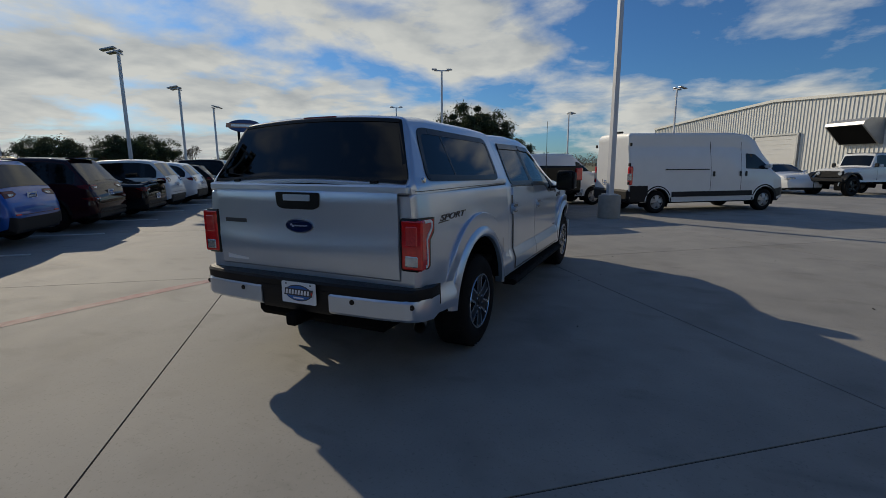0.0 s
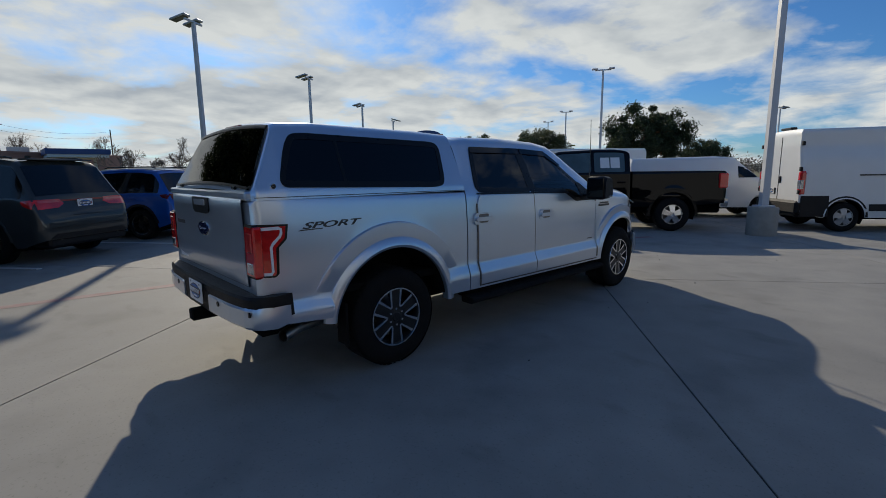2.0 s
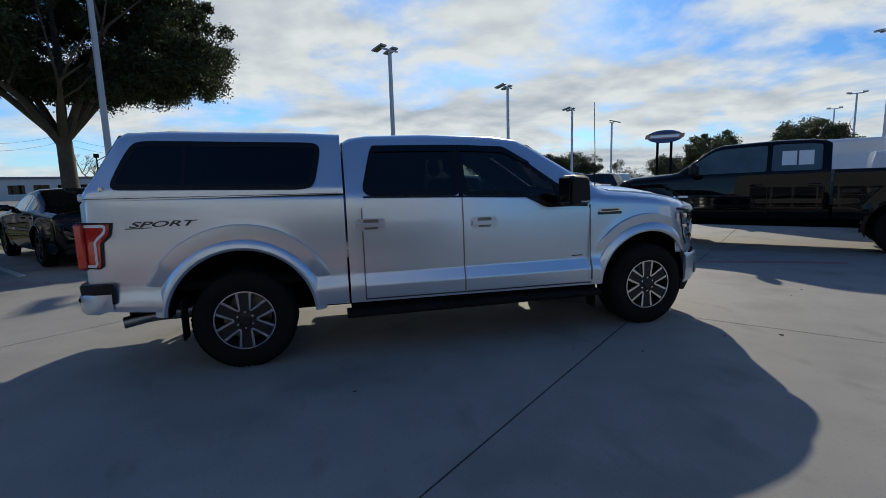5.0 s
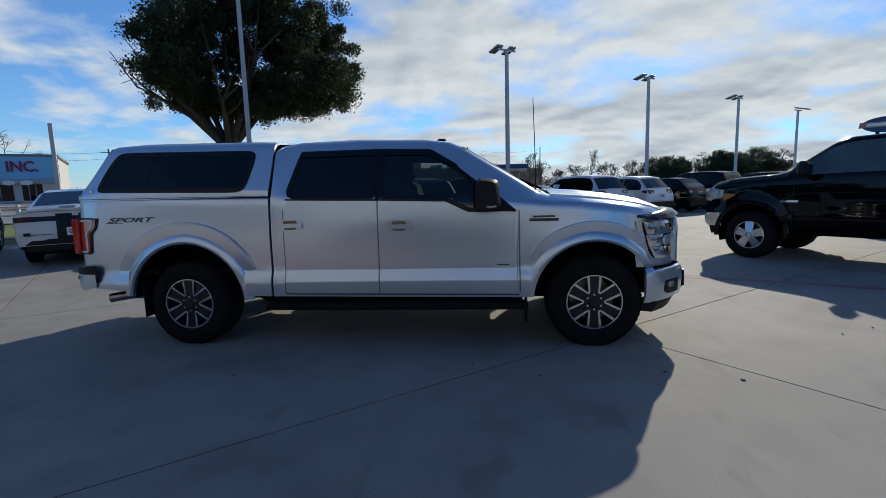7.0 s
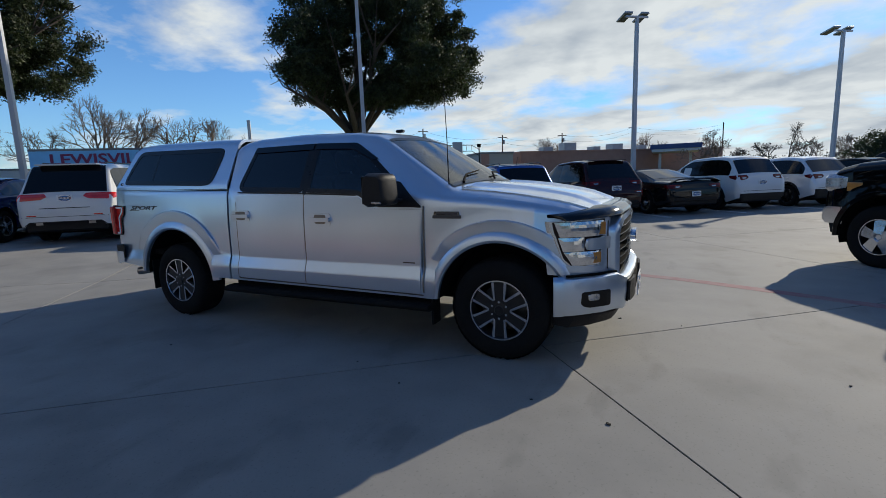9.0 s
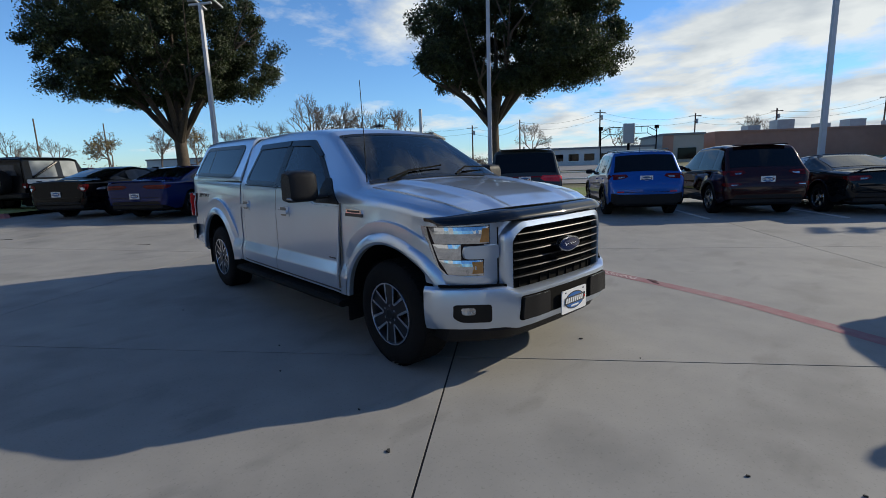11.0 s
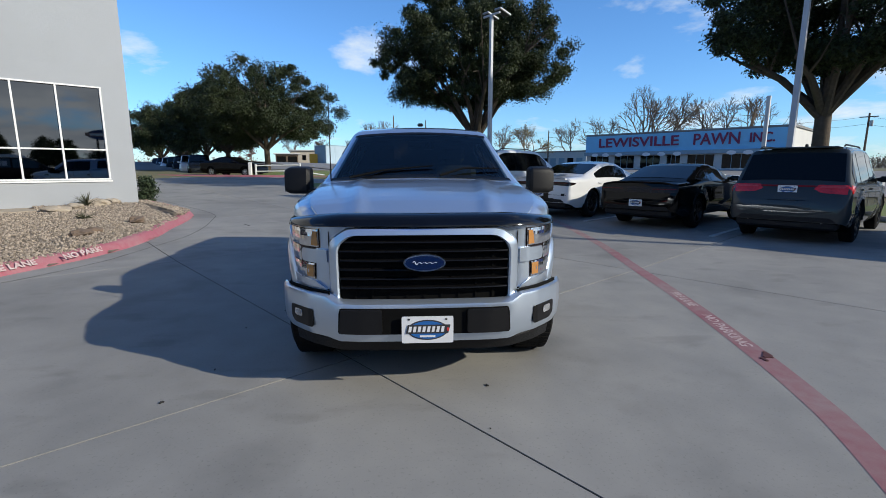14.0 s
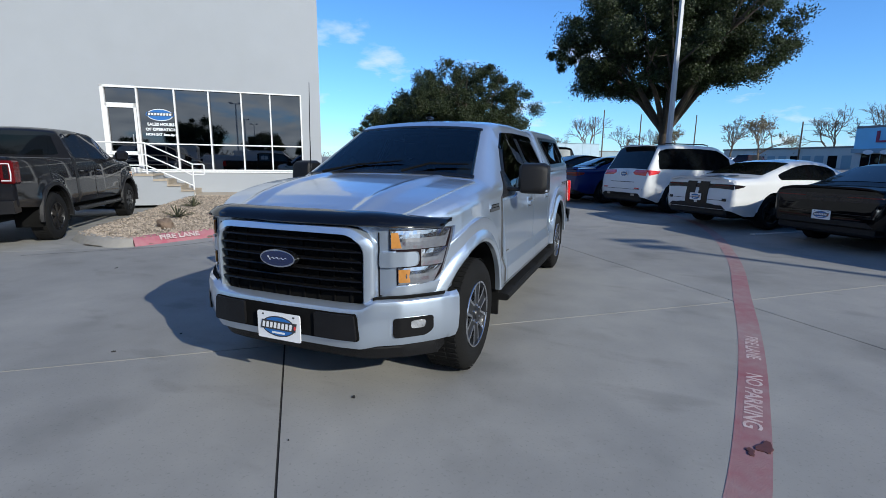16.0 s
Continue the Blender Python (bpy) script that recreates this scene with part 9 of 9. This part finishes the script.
tagged(Geo().sheet([[(p.x * (1 - t) + -17.2 * t, p.y * (1 - t) + 1.2 * t, rise(p.x * (1 - t) - 17.2 * t, p.y * (1 - t) + 1.2 * t) + 0.145) for t in (0.0, 0.25, 0.5, 0.75, 0.97)] for p in isl]).make("island_grass", M_GRASS), "thin green grass on the end island", "grass", kind="structure")
for x, y in ((-20.6, -4.75), (-28.5, -12.3)):
    z = rise(x, y)
    ob = Geo().box(x - 0.11, x + 0.11, y - 0.11, y + 0.11, z - 0.1, z + 1.05, 0.02).make("bollard", M_FRAME)
    tagged(ob, "short white square post", "bollard")

# ---- buildings across the street ----
def house(name, label, a0, a1, b0, b1, z0, h, mat, roof=M_GREYROOF, parapet=0.25):
    th = thing(name, label, "building")
    put = lambda u, v, t: tuple(lot(u, v, t))
    Geo().prism([(a0, b0), (a1, b0), (a1, b1), (a0, b1)], z0 - 0.5, z0 + h, put).make("wall", mat, th, smooth=0)
    Geo().prism([(a0 - 0.15, b0 - 0.15), (a1 + 0.15, b0 - 0.15), (a1 + 0.15, b1 + 0.15), (a0 - 0.15, b1 + 0.15)], z0 + h, z0 + h + parapet, put).make("roof", roof, th, smooth=0)
    return th


def front_rect(th, name, a0, a1, z0, z1, b, mat, out=0.03):
    return Geo().prism([(a0, z0), (a1, z0), (a1, z1), (a0, z1)], -out, 0.02, lambda u, v, t: tuple(lot(u, b + t, v))).make(name, mat, th, smooth=0)


PB = 58.4
pawn = house("shop_building", "low blue-fronted pawn shop with maroon sign letters", -30.43, -5.98, PB, PB + 14, 0.85, 5.0, M_PALEWALL)
front_rect(pawn, "sign_band", -30.55, -5.86, 3.61, 6.01, PB, M_SIGNBLUE, 0.12)
front_rect(pawn, "fascia", -30.55, -5.86, 3.16, 3.61, PB, M_GREYBLUE, 0.5)
for a0, a1, z0 in ((-29.75, -27.01, 1.39), (-26.1, -23.36, 1.39), (-22.45, -19.94, 1.39), (-19.03, -17.44, 0.88), (-16.52, -13.56, 1.39), (-12.65, -9.68, 1.39), (-9.0, -7.4, 1.39)):
    w_ = front_rect(pawn, "window", a0, a1, z0, 3.04, PB, M_CARGLASS, 0.04)
    front_rect(w_, "window_frame", a0 - 0.08, a1 + 0.08, z0 - 0.1, z0, PB, M_FRAME, 0.06)
    for k in (1, 2):
        front_rect(w_, "window_bar", a0 + (a1 - a0) * k / 3 - 0.03, a0 + (a1 - a0) * k / 3 + 0.03, z0, 3.04, PB, M_GREYBLUE, 0.06)
front_rect(pawn, "skirting", -30.43, -5.98, 0.85, 1.33, PB, M_GREYBLUE, 0.05)
for a in [-28.84, -27.24, -25.3, -21.54, -19.6, -17.66, -11.62, -9.91, -8.54]:
    Geo().prism(oval(0.5, 0.24), -0.54, -0.50, lambda u, v, t, a=a: tuple(lot(a + u, PB + t, v + 3.21))).make("oval_sign", M_PLATE, pawn)
rotm = Matrix.Rotation(LOT, 4, "Z") @ pose(0, 0, 0, 90, 0, 0)
for tx, a, ln, sz in (("LEWISVILLE", -23.14, 14.65, 1.72), ("PAWN", -13.45, 4.73, 1.90), ("INC.", -8.77, 3.53, 1.48)):
    words("sign_word", tx, sz, M_MAROONLET, Matrix.Translation(lot(a, PB - 0.16, 4.81)) @ rotm, pawn, 0.05, 0.03, ln / (sz * 0.68 * len(tx)))
b1b = house("warehouse", "long pale metal warehouse with loading doors", -62, -40, 75, 87, 1.4, 3.0, M_PALEWALL)
for k in range(11):
    front_rect(b1b, "loading_door", -61 + 1.9 * k, -59.7 + 1.9 * k, 1.4, 3.3, 75, M_GREYBLUE if k % 3 else M_UNDER)
b1c = house("warehouse", "long low pale blue metal warehouse beyond the drive", -75, -71, 39.1, 54.0, 1.9, 3.5, M_GREYBLUE, M_GREYBLUE, 0.06)
house("warehouse", "long pale grey metal warehouse wall in the distance", -124, -112, 62, 112, 0.6, 4.8, M_GREYBLUE)
for k in range(8):
    Geo().prism([(39.15 + 1.86 * k, 1.6), (40.98 + 1.86 * k, 1.6), (40.98 + 1.86 * k, 5.35), (39.15 + 1.86 * k, 5.35)], -0.02, 0.04, lambda u, v, t: tuple(lot(-71 + t, u, v))).make("wall_panel", M_PALEBLUE, b1c, smooth=0)


def far_block(name, label, x, y, z, w, d, h, mat, cat="building"):
    """A small far building, its long side towards the lot."""
    th = thing(name, label, cat, m=pose(x, y, z, 0, 0, math.degrees(math.atan2(y, x - 7))))
    Geo().box(-d / 2, d / 2, -w / 2, w / 2, -0.6, h, 0.02).make("wall", mat, th)
    Geo().box(-d / 2 - 0.4, d / 2 + 0.4, -w / 2 - 0.4, w / 2 + 0.4, h, h + 0.18, 0.02).make("roof", M_PALEWALL, th)
    return th


th = far_block("low_building", "low tan building with pale roof edge", -100.0, -24.6, 2.2, 6.0, 5.0, 2.9, M_TANWALL)
for y in (-1.8, 0.2, 2.0):
    Geo().box(-2.53, -2.49, y - 0.4, y + 0.4, 0.9, 2.0, 0.0).make("window", M_CARGLASS, th)
th = far_block("open_shed", "dark brown open timber shed", -94.0, -27.0, 2.0, 4.4, 3.0, 2.2, M_WOODPOLE, "shed")
# near-black panels on the solid wall paint the shaded inside
for y in (-1.1, 1.1):
    Geo().box(-1.54, -1.48, y - 0.9, y + 0.9, 0.1, 1.8, 0.0).make("opening", M_UNDER, th)
bus = thing("school_bus", "small yellow school bus seen end-on", "bus", m=pose(-84.5, -19.2, 1.75, 0, 0, 193))
Geo().box(-3.0, 0.0, -1.05, 1.05, 0.45, 2.25, 0.12).make("body", M_YELLOW, bus)
for y in (-0.5, 0.5):
    Geo().box(-0.02, 0.02, y - 0.4, y + 0.4, 1.35, 1.95, 0.0).make("window", M_CARGLASS, bus)
for y in (-0.8, 0.8):
    Geo().box(-0.6, 0.0, y - 0.14, y + 0.14, 0.0, 0.7, 0.1).make("wheel", M_RUBBER, bus)
b2 = house("brick_building", "long brown brick building with rooftop air units", 31.7, 70, 62, 76, 0.9, 3.7, M_BRICK, M_BRICK)
for k, (a, w, h) in enumerate(((38, 1.6, 0.9), (42, 2.2, 1.5), (47, 1.3, 0.8), (51, 2.0, 1.2), (56, 1.5, 0.9))):
    Geo().prism([(a - w / 2, 65), (a + w / 2, 65), (a + w / 2, 67), (a - w / 2, 67)], 4.7, 4.75 + h, lambda u, v, t: tuple(lot(u, v, t))).make("air_unit", M_GALV, b2, smooth=0)
b3 = house("office_building", "low white office with small dark windows", 8.3, 22.7, 58, 68, 0.8, 2.3, M_PALEWALL)
for k in range(6):
    w_ = front_rect(b3, "window", 10 + 2.0 * k, 11.3 + 2.0 * k, 1.6, 2.5, 58, M_CARGLASS)
    front_rect(w_, "window_frame", 9.95 + 2.0 * k, 11.35 + 2.0 * k, 1.5, 1.6, 58, M_FRAME, 0.05)
b4 = house("shop_building", "brown and tan two-tone shop", 23.8, 28.7, 58, 68, 0.8, 3.6, M_TANWALL)
front_rect(b4, "dark_front", 23.7, 25.0, 0.8, 4.6, 58, M_BRICK, 0.1)
front_rect(b4, "window", 25.6, 27.8, 1.4, 2.8, 58, M_CARGLASS, 0.15)
gas = thing("fuel_canopy", "blue and white filling station canopy", "canopy")
put = lambda u, v, t: tuple(lot(u, v, t))
put_world = lambda u, v, t: (u, v, t)
Geo().prism([(2.3, 74.6), (8.8, 74.6), (8.8, 84), (2.3, 84)], 3.95, 4.35, put_world).make("canopy_roof", M_PALEWALL, gas, smooth=0)
Geo().prism([(2.1, 74.4), (9.0, 74.4), (9.0, 84.2), (2.1, 84.2)], 4.35, 5.05, put_world).make("canopy_band", M_NAVYTRIM, gas, smooth=0)
for u in (3.4, 7.7):
    Geo().prism([(u - 0.2, 79), (u + 0.2, 79), (u + 0.2, 79.4), (u - 0.2, 79.4)], 0.0, 3.95, put_world).make("column", M_PALEWALL, gas, smooth=0)

# metal workshop with ribbed wall
P1, PA, P2 = Vector((71.3, -0.8, 0)), Vector((53.5, -11.7, 0)), Vector((31.5, -25.2, 0))
shop = thing("metal_workshop", "large white ribbed metal workshop with roller door", "building")


def shop_top(t):
    return 6.2 + 1.3 * (1 - abs(t - 0.45) / 0.45) if t < 0.45 else 7.45 - 2.7 * (t - 0.45)


nrm = Vector(((P2 - P1).y, -(P2 - P1).x, 0)).normalized()
if nrm.dot(Vector((0, -2, 0)) - P1) < 0:
    nrm = -nrm
g = Geo()
for k in range(521):
    t = k / 520
    p = P1.lerp(P2, t)
    o = nrm * (0.06 if k % 4 == 0 else 0.0)
    g.v += [tuple(p + o), tuple(p + o + Vector((0, 0, shop_top(t))))]
    if k:
        g.f.append((2 * k - 2, 2 * k, 2 * k + 1, 2 * k - 1))
g.make("ribbed_wall", M_METALWALL, shop, smooth=0)
g = Geo()
g.sheet([[P1.lerp(P2, t) + nrm * o + Vector((0, 0, shop_top(t) + dz)) for t in (0, 0.15, 0.3, 0.45, 0.6, 0.8, 1.0)] for o, dz in ((0.2, -0.15), (0.2, 0.1), (-30, 0.3))])
g.make("roof", M_METALWALL, shop)


def on_shop(t0, t1, z0, z1, out, name, mat):
    q = [P1.lerp(P2, t) for t in (t0, t1)]
    return Geo().loft([[p + nrm * o + Vector((0, 0, z)) for o, z in ((-0.05, z0), (out, z0), (out, z1), (-0.05, z1))] for p in q]).make(name, mat, shop, smooth=0)


on_shop(0.405, 0.518, 0, 4.05, 0.15, "roller_door", M_PALEWALL)
for k in range(9):
    on_shop(0.405, 0.518, 0.45 * k + 0.04, 0.45 * k + 0.07, 0.17, "door_slat", M_METALWALL)
on_shop(0.398, 0.405, 0, 4.2, 0.25, "door_jamb", M_GALV)
on_shop(0.405, 0.518, 4.05, 4.2, 0.25, "door_jamb", M_GALV)
on_shop(0.518, 0.522, 0, 4.2, 0.25, "door_jamb", M_GALV)
def hood_loft(t0, t1, prof, name, mat):
    return Geo().loft([[P1.lerp(P2, t) + nrm * o + Vector((0, 0, z)) for o, z in prof] for t in (t0, t1)]).make(name, mat, shop, smooth=0)


# air intake hood on the wall, its mouth turned down and outwards
hood_loft(0.612, 0.682, [(-0.05, 2.9), (0.35, 2.9), (1.9, 4.35), (1.8, 4.6), (1.3, 4.85), (-0.05, 4.85)], "exhaust_hood", M_GALV)
# near-black slab over the solid hood paints the shade inside its mouth
hood_loft(0.615, 0.679, [(0.30, 2.93), (0.42, 2.93), (1.90, 4.32), (1.80, 4.32)], "hood_mouth", M_UNDER)

# tall oval sign
sign = thing("pylon_sign", "dark blue oval dealer sign on two posts", "sign")
sm = Matrix.Translation((43.0, 48.1, 6.55)) @ Matrix.Rotation(radians(-40), 4, "Z") @ pose(0, 0, 0, 90, 0, 0)
so = Geo().prism(oval(2.1, 0.80), -0.2, 0.2, lambda u, v, t: tuple(sm @ Vector((u, v, t)))).make("sign_oval", M_NAVYTRIM, sign)
Geo().prism([(-2.3, -0.25), (2.2, -0.25), (2.3, 0.3), (-2.2, 0.3)], 0.2, 0.24, lambda u, v, t: tuple(sm @ Vector((u, v, t)))).make("sign_bar", M_BRICK, so)
Geo().prism([(-1.7, -0.12), (1.65, -0.12), (1.7, 0.18), (-1.65, 0.18)], 0.24, 0.27, lambda u, v, t: tuple(sm @ Vector((u, v, t)))).make("name_bar", M_PLATE, so)
for d in (-0.8, 0.8):
    p = sm @ Vector((d, 0, 0))
    Geo().tube([(p.x, p.y, 0), (p.x, p.y, 6.1)], 0.16, 8).make("post", M_UNDER, sign)

# ---- utility poles and wires ----
upoles = []
for a, b, h in ((-102, 75, 12), (-75, 81, 10.2), (-75, 66.6, 9.8), (-75, 57.6, 10.2), (-48.3, 75, 7.2), (-20.6, 75, 8.2), (-1.5, 75, 7.0), (6.4, 75, 7.6), (19.3, 75, 8.6), (34, 75, 7.4), (46, 75, 7.6), (62, 76, 9), (84, 76, 9.5)):
    p = lot(a, b)
    z = terrain(a, b)
    th = thing("utility_pole", "tall dark wooden utility pole with cross arm", "utility pole", "utility poles", pose(p.x, p.y, z, 0, 0, 40))
    Geo().tube([(0, 0, -0.2), (0, 0, h)], [0.14, 0.10], 8).make("pole", M_WOODPOLE, th)
    if round(a) % 3:
        Geo().box(-0.9, 0.9, -0.05, 0.05, h - 0.5, h - 0.38, 0.01).make("cross_arm", M_WOODPOLE, th)
        Geo().tube([(0.3, 0, h - 1.6), (0.3, 0, h - 0.9)], 0.18, 8).make("transformer", M_GALV, th)
    upoles.append(Vector((p.x, p.y, z + h - 0.4)))
for i in range(4, 12):
    p, q = upoles[i], upoles[i + 1]
    wire = thing("overhead_wire", "thin dark sagging overhead wire between poles", "wire", "overhead wires")
    for dz in (0.0, -0.9):
        Geo().tube([p.lerp(q, t) + Vector((0, 0, dz - 0.9 * 4 * t * (1 - t))) for t in np.linspace(0, 1, 9)], 0.018, 4).make("strand", M_WIRE, wire)
p = lot(-4.8, 41.5)
Geo2 = thing("sign_post", "tall square signpost by the street", "sign post", m=pose(p.x, p.y, 0.6, 0, 0, 40))
Geo().box(-0.14, 0.14, -0.14, 0.14, -0.2, 6.6, 0.02).make("post", M_PALEWALL, Geo2)
p = lot(14.9, 40)
ps = thing("panel_sign", "dark framed panel sign on a post", "sign", m=pose(p.x, p.y, 0.6, 0, 0, 40))
Geo().box(-0.1, 0.1, -0.1, 0.1, -0.2, 3.6, 0.02).make("post", M_UNDER, ps)
Geo().box(-0.5, 0.5, -0.12, 0.12, 2.4, 4.2, 0.03).make("panel", M_GALV, ps)
for q, pts in enumerate(([lot(6, 20.2), lot(40, 18.5)], [lot(-22, 22.5), lot(4, 21)])):
    pipe_rail([(p.x, p.y) for p in pts], 0.7, "white pipe rail along the street")

cw = thing("sign_catwalk", "thin steel catwalk frame on posts with two floodlights", "frame")
ca, cb = lot(13.2, 44.0), lot(18.6, 44.0)
for p in (ca, ca.lerp(cb, 0.5), cb):
    z = terrain(13, 44)
    Geo().tube([(p.x, p.y, z - 0.2), (p.x, p.y, 4.6)], 0.06, 8).make("post", M_UNDER, cw)
for z in (4.1, 4.75):
    Geo().tube([(ca.x, ca.y, z - 0.5), ca.lerp(cb, 0.16) + Vector((0, 0, z)), ca.lerp(cb, 0.84) + Vector((0, 0, z)), (cb.x, cb.y, z - 0.5)], 0.035, 6).make("rail", M_UNDER, cw)
for k in range(7):
    p = ca.lerp(cb, 0.16 + 0.68 * k / 6)
    Geo().tube([(p.x, p.y, 4.1), (p.x, p.y, 4.75)], 0.02, 6).make("baluster", M_UNDER, cw)
for p in (ca, cb):
    Geo().box(p.x - 0.18, p.x + 0.18, p.y - 0.14, p.y + 0.14, 4.5, 4.85, 0.03).make("floodlight", M_UNDER, cw)

# ---- trees around ----
for k, (x, y, h, sp, lab, mt, nl) in enumerate((
        (34.5, 12.6, 6.3, 3.0, "broad oak with some brown leaves", M_LEAF, 22000), (34.7, 22.9, 5.2, 2.6, "rounded oak at the lot's edge", M_LEAF_LIGHT, 14000), (31, 27.5, 4.8, 2.3, "rounded oak at the lot's edge", M_LEAF_LIGHT, 12000), (55, 15.3, 4.6, 2.6, "dark oak beyond the vans", M_LEAF, 12000),
        (29, 52, 4.5, 3.1, "dark rounded oak near the street", M_LEAF, 11000), (24, 55, 4.3, 3.1, "dark rounded oak near the street", M_LEAF, 11000), (35, 56, 5.0, 3.4, "dark rounded oak near the street", M_LEAF, 11000), (52, 58, 4.6, 3.2, "dark rounded oak near the street", M_LEAF, 9000))):
    tree(x, y, 0.3, h, sp, h * 0.24, 60 + k, lab, mt, int(nl * 2.4), 0.085, 150, 0.16, 6, group="far trees", base=0.40, fluff=2.0)
tree(34.7, 12.7, 0.3, 5.4, 2.0, 1.8, 90, "oak patch of brown leaves", M_LEAF_BROWN, 3500, 0.12, 30, 0.1, 4, group="far trees")


def bare_tree(x, y, z, h, seed, label="leafless grey-brown winter tree", tint=None):
    rg = np.random.default_rng(seed)
    th = thing("bare_tree", label, "tree", "bare winter trees", pose(x, y, z))
    g = Geo()
    tw = []

    def grow(p, d, l, r, n):
        q = p + d * l
        g.tube([p, p.lerp(q, 0.5) + Vector(rg.normal(size=3)) * l * 0.05, q], [max(r, 0.016), max(r * 0.8, 0.014), max(r * 0.62, 0.011)], 5 if n > 3 else 3, False)
        if n == 0:
            tw.append(tuple(q))
            return
        for k in range(3 if n > 1 else 2 + int(rg.random() < 0.6)):
            e = (d + Vector(rg.normal(size=3)) * 0.42 + Vector((0, 0, 0.10))).normalized()
            grow(q if k else p.lerp(q, 0.75), e, l * (0.62 + 0.2 * rg.random()), r * 0.64, n - 1)

    grow(Vector((0, 0, -0.1)), Vector((0, 0, 1)), h * 0.31, h * 0.024, 6)
    me = bpy.data.meshes.new("twig_crown")
    me.from_pydata(g.v, [], g.f)
    me.materials.append(M_TWIG)
    me.update()
    new("twig_crown", me).parent = th
    if tint is not None:
        leaf_cloud("leaves", tw, [h * 0.07] * len(tw), 1300, 0.09, tint, th, rg)
    return th


for k, (a, b, h) in enumerate(((-29, 76, 11.5), (-26.5, 78, 13), (-19, 77, 12), (-38, 78, 10), (-46, 58, 7), (-99, 54, 7), (-95, 60.5, 6.6), (-92, 66, 11.5), (8, 70, 7), (66, 75, 8), (76, 70, 7.5), (90, 66, 8), (-31, 79, 13.5), (-15.5, 80, 11), (-88, 73, 8.5), (-82, 76, 8), (-98, 46, 7.5), (-86, 20, 8), (-44, 76, 9), (22, 74, 7), (48, 82, 8))):
    p = lot(a, b)
    bare_tree(p.x, p.y, terrain(a, b), h, 200 + k)
for k, (x, y, h) in enumerate(((19, 62, 4.2), (13, 66, 4.0), (21.5, 60, 3.4), (8, 64, 4.3), (16, 68, 4.6), (27, 66, 4.4), (33, 68, 4.9), (42, 66, 4.2), (46, 62, 4.3), (10.5, 70, 4.8), (24, 70, 4.7), (37, 70, 4.6))):
    bare_tree(x, y, 0.2, h, 260 + k)
p = lot(-33, 47)
bare_tree(p.x, p.y, terrain(-33, 47), 6.0, 230, "half-bare tree with yellowing leaves", M_LEAF_TAN)
p = lot(-38, 40)
bare_tree(p.x, p.y, terrain(-38, 40), 5.5, 231, "half-bare tree with yellowing leaves", M_LEAF_TAN)
bare_tree(-63.5, -24.0, 1.7, 3.6, 233, "small round tree with dark red leaves", M_LEAF_RED)
# far woods close the horizon
rgw = np.random.default_rng(12)
cs, rs_ = [], []
for k in range(900):
    a = rgw.random() * 2 * math.pi
    d = 150 + 60 * rgw.random()
    cs.append((d * math.cos(a), d * math.sin(a), 1.0 + 2.2 * rgw.random()))
    rs_.append(2.5 + 2.5 * rgw.random())
woods = leaf_cloud("far_woods", cs, rs_, 150000, 0.28, M_TWIG, None, rgw, 0.6)
tagged(woods, "grey-brown far woods along the horizon", "woods", kind="stuff")

# ---- concrete slabs of the lot, each panel a piece of its own ----
turn = Matrix.Translation(CROSS) @ Matrix.Rotation(GRID, 4, "Z")
lot_floor = tagged(Geo().sheet([[turn @ Vector((SA * i, SB * j, rise_at(i, j) - 0.006)) for i in range(-8, 12)] for j in range(-8, 5)]).make("pavement", M_JOINT), "sunlit concrete lot of large jointed slabs", "pavement", kind="structure")
slab = Geo().box(0.0065, SA - 0.0065, 0.0065, SB - 0.0065, -0.10, 0.0, 0.0).mesh("slab", M_CONCRETE, 30)
for i in range(-8, 11):
    for j in range(-8, 4):
        hs = [rise_at(i, j), rise_at(i + 1, j), rise_at(i + 1, j + 1), rise_at(i, j + 1)]
        me = slab
        if max(hs) > 0:
            g = Geo()
            cs_ = [(0.0065, 0.0065), (SA - 0.0065, 0.0065), (SA - 0.0065, SB - 0.0065), (0.0065, SB - 0.0065)]
            g.v = [(x, y, z) for (x, y), z in zip(cs_, hs)] + [(x, y, z - 0.10) for (x, y), z in zip(cs_, hs)]
            g.f = [(0, 1, 2), (0, 2, 3), (4, 7, 6, 5)] + [(k, (k + 1) % 4, (k + 1) % 4 + 4, k + 4) for k in range(4)]
            me = g.mesh("slab", M_CONCRETE, 0)
        shared("slab", me, lot_floor, turn @ Matrix.Translation((SA * i, SB * j, 0)))
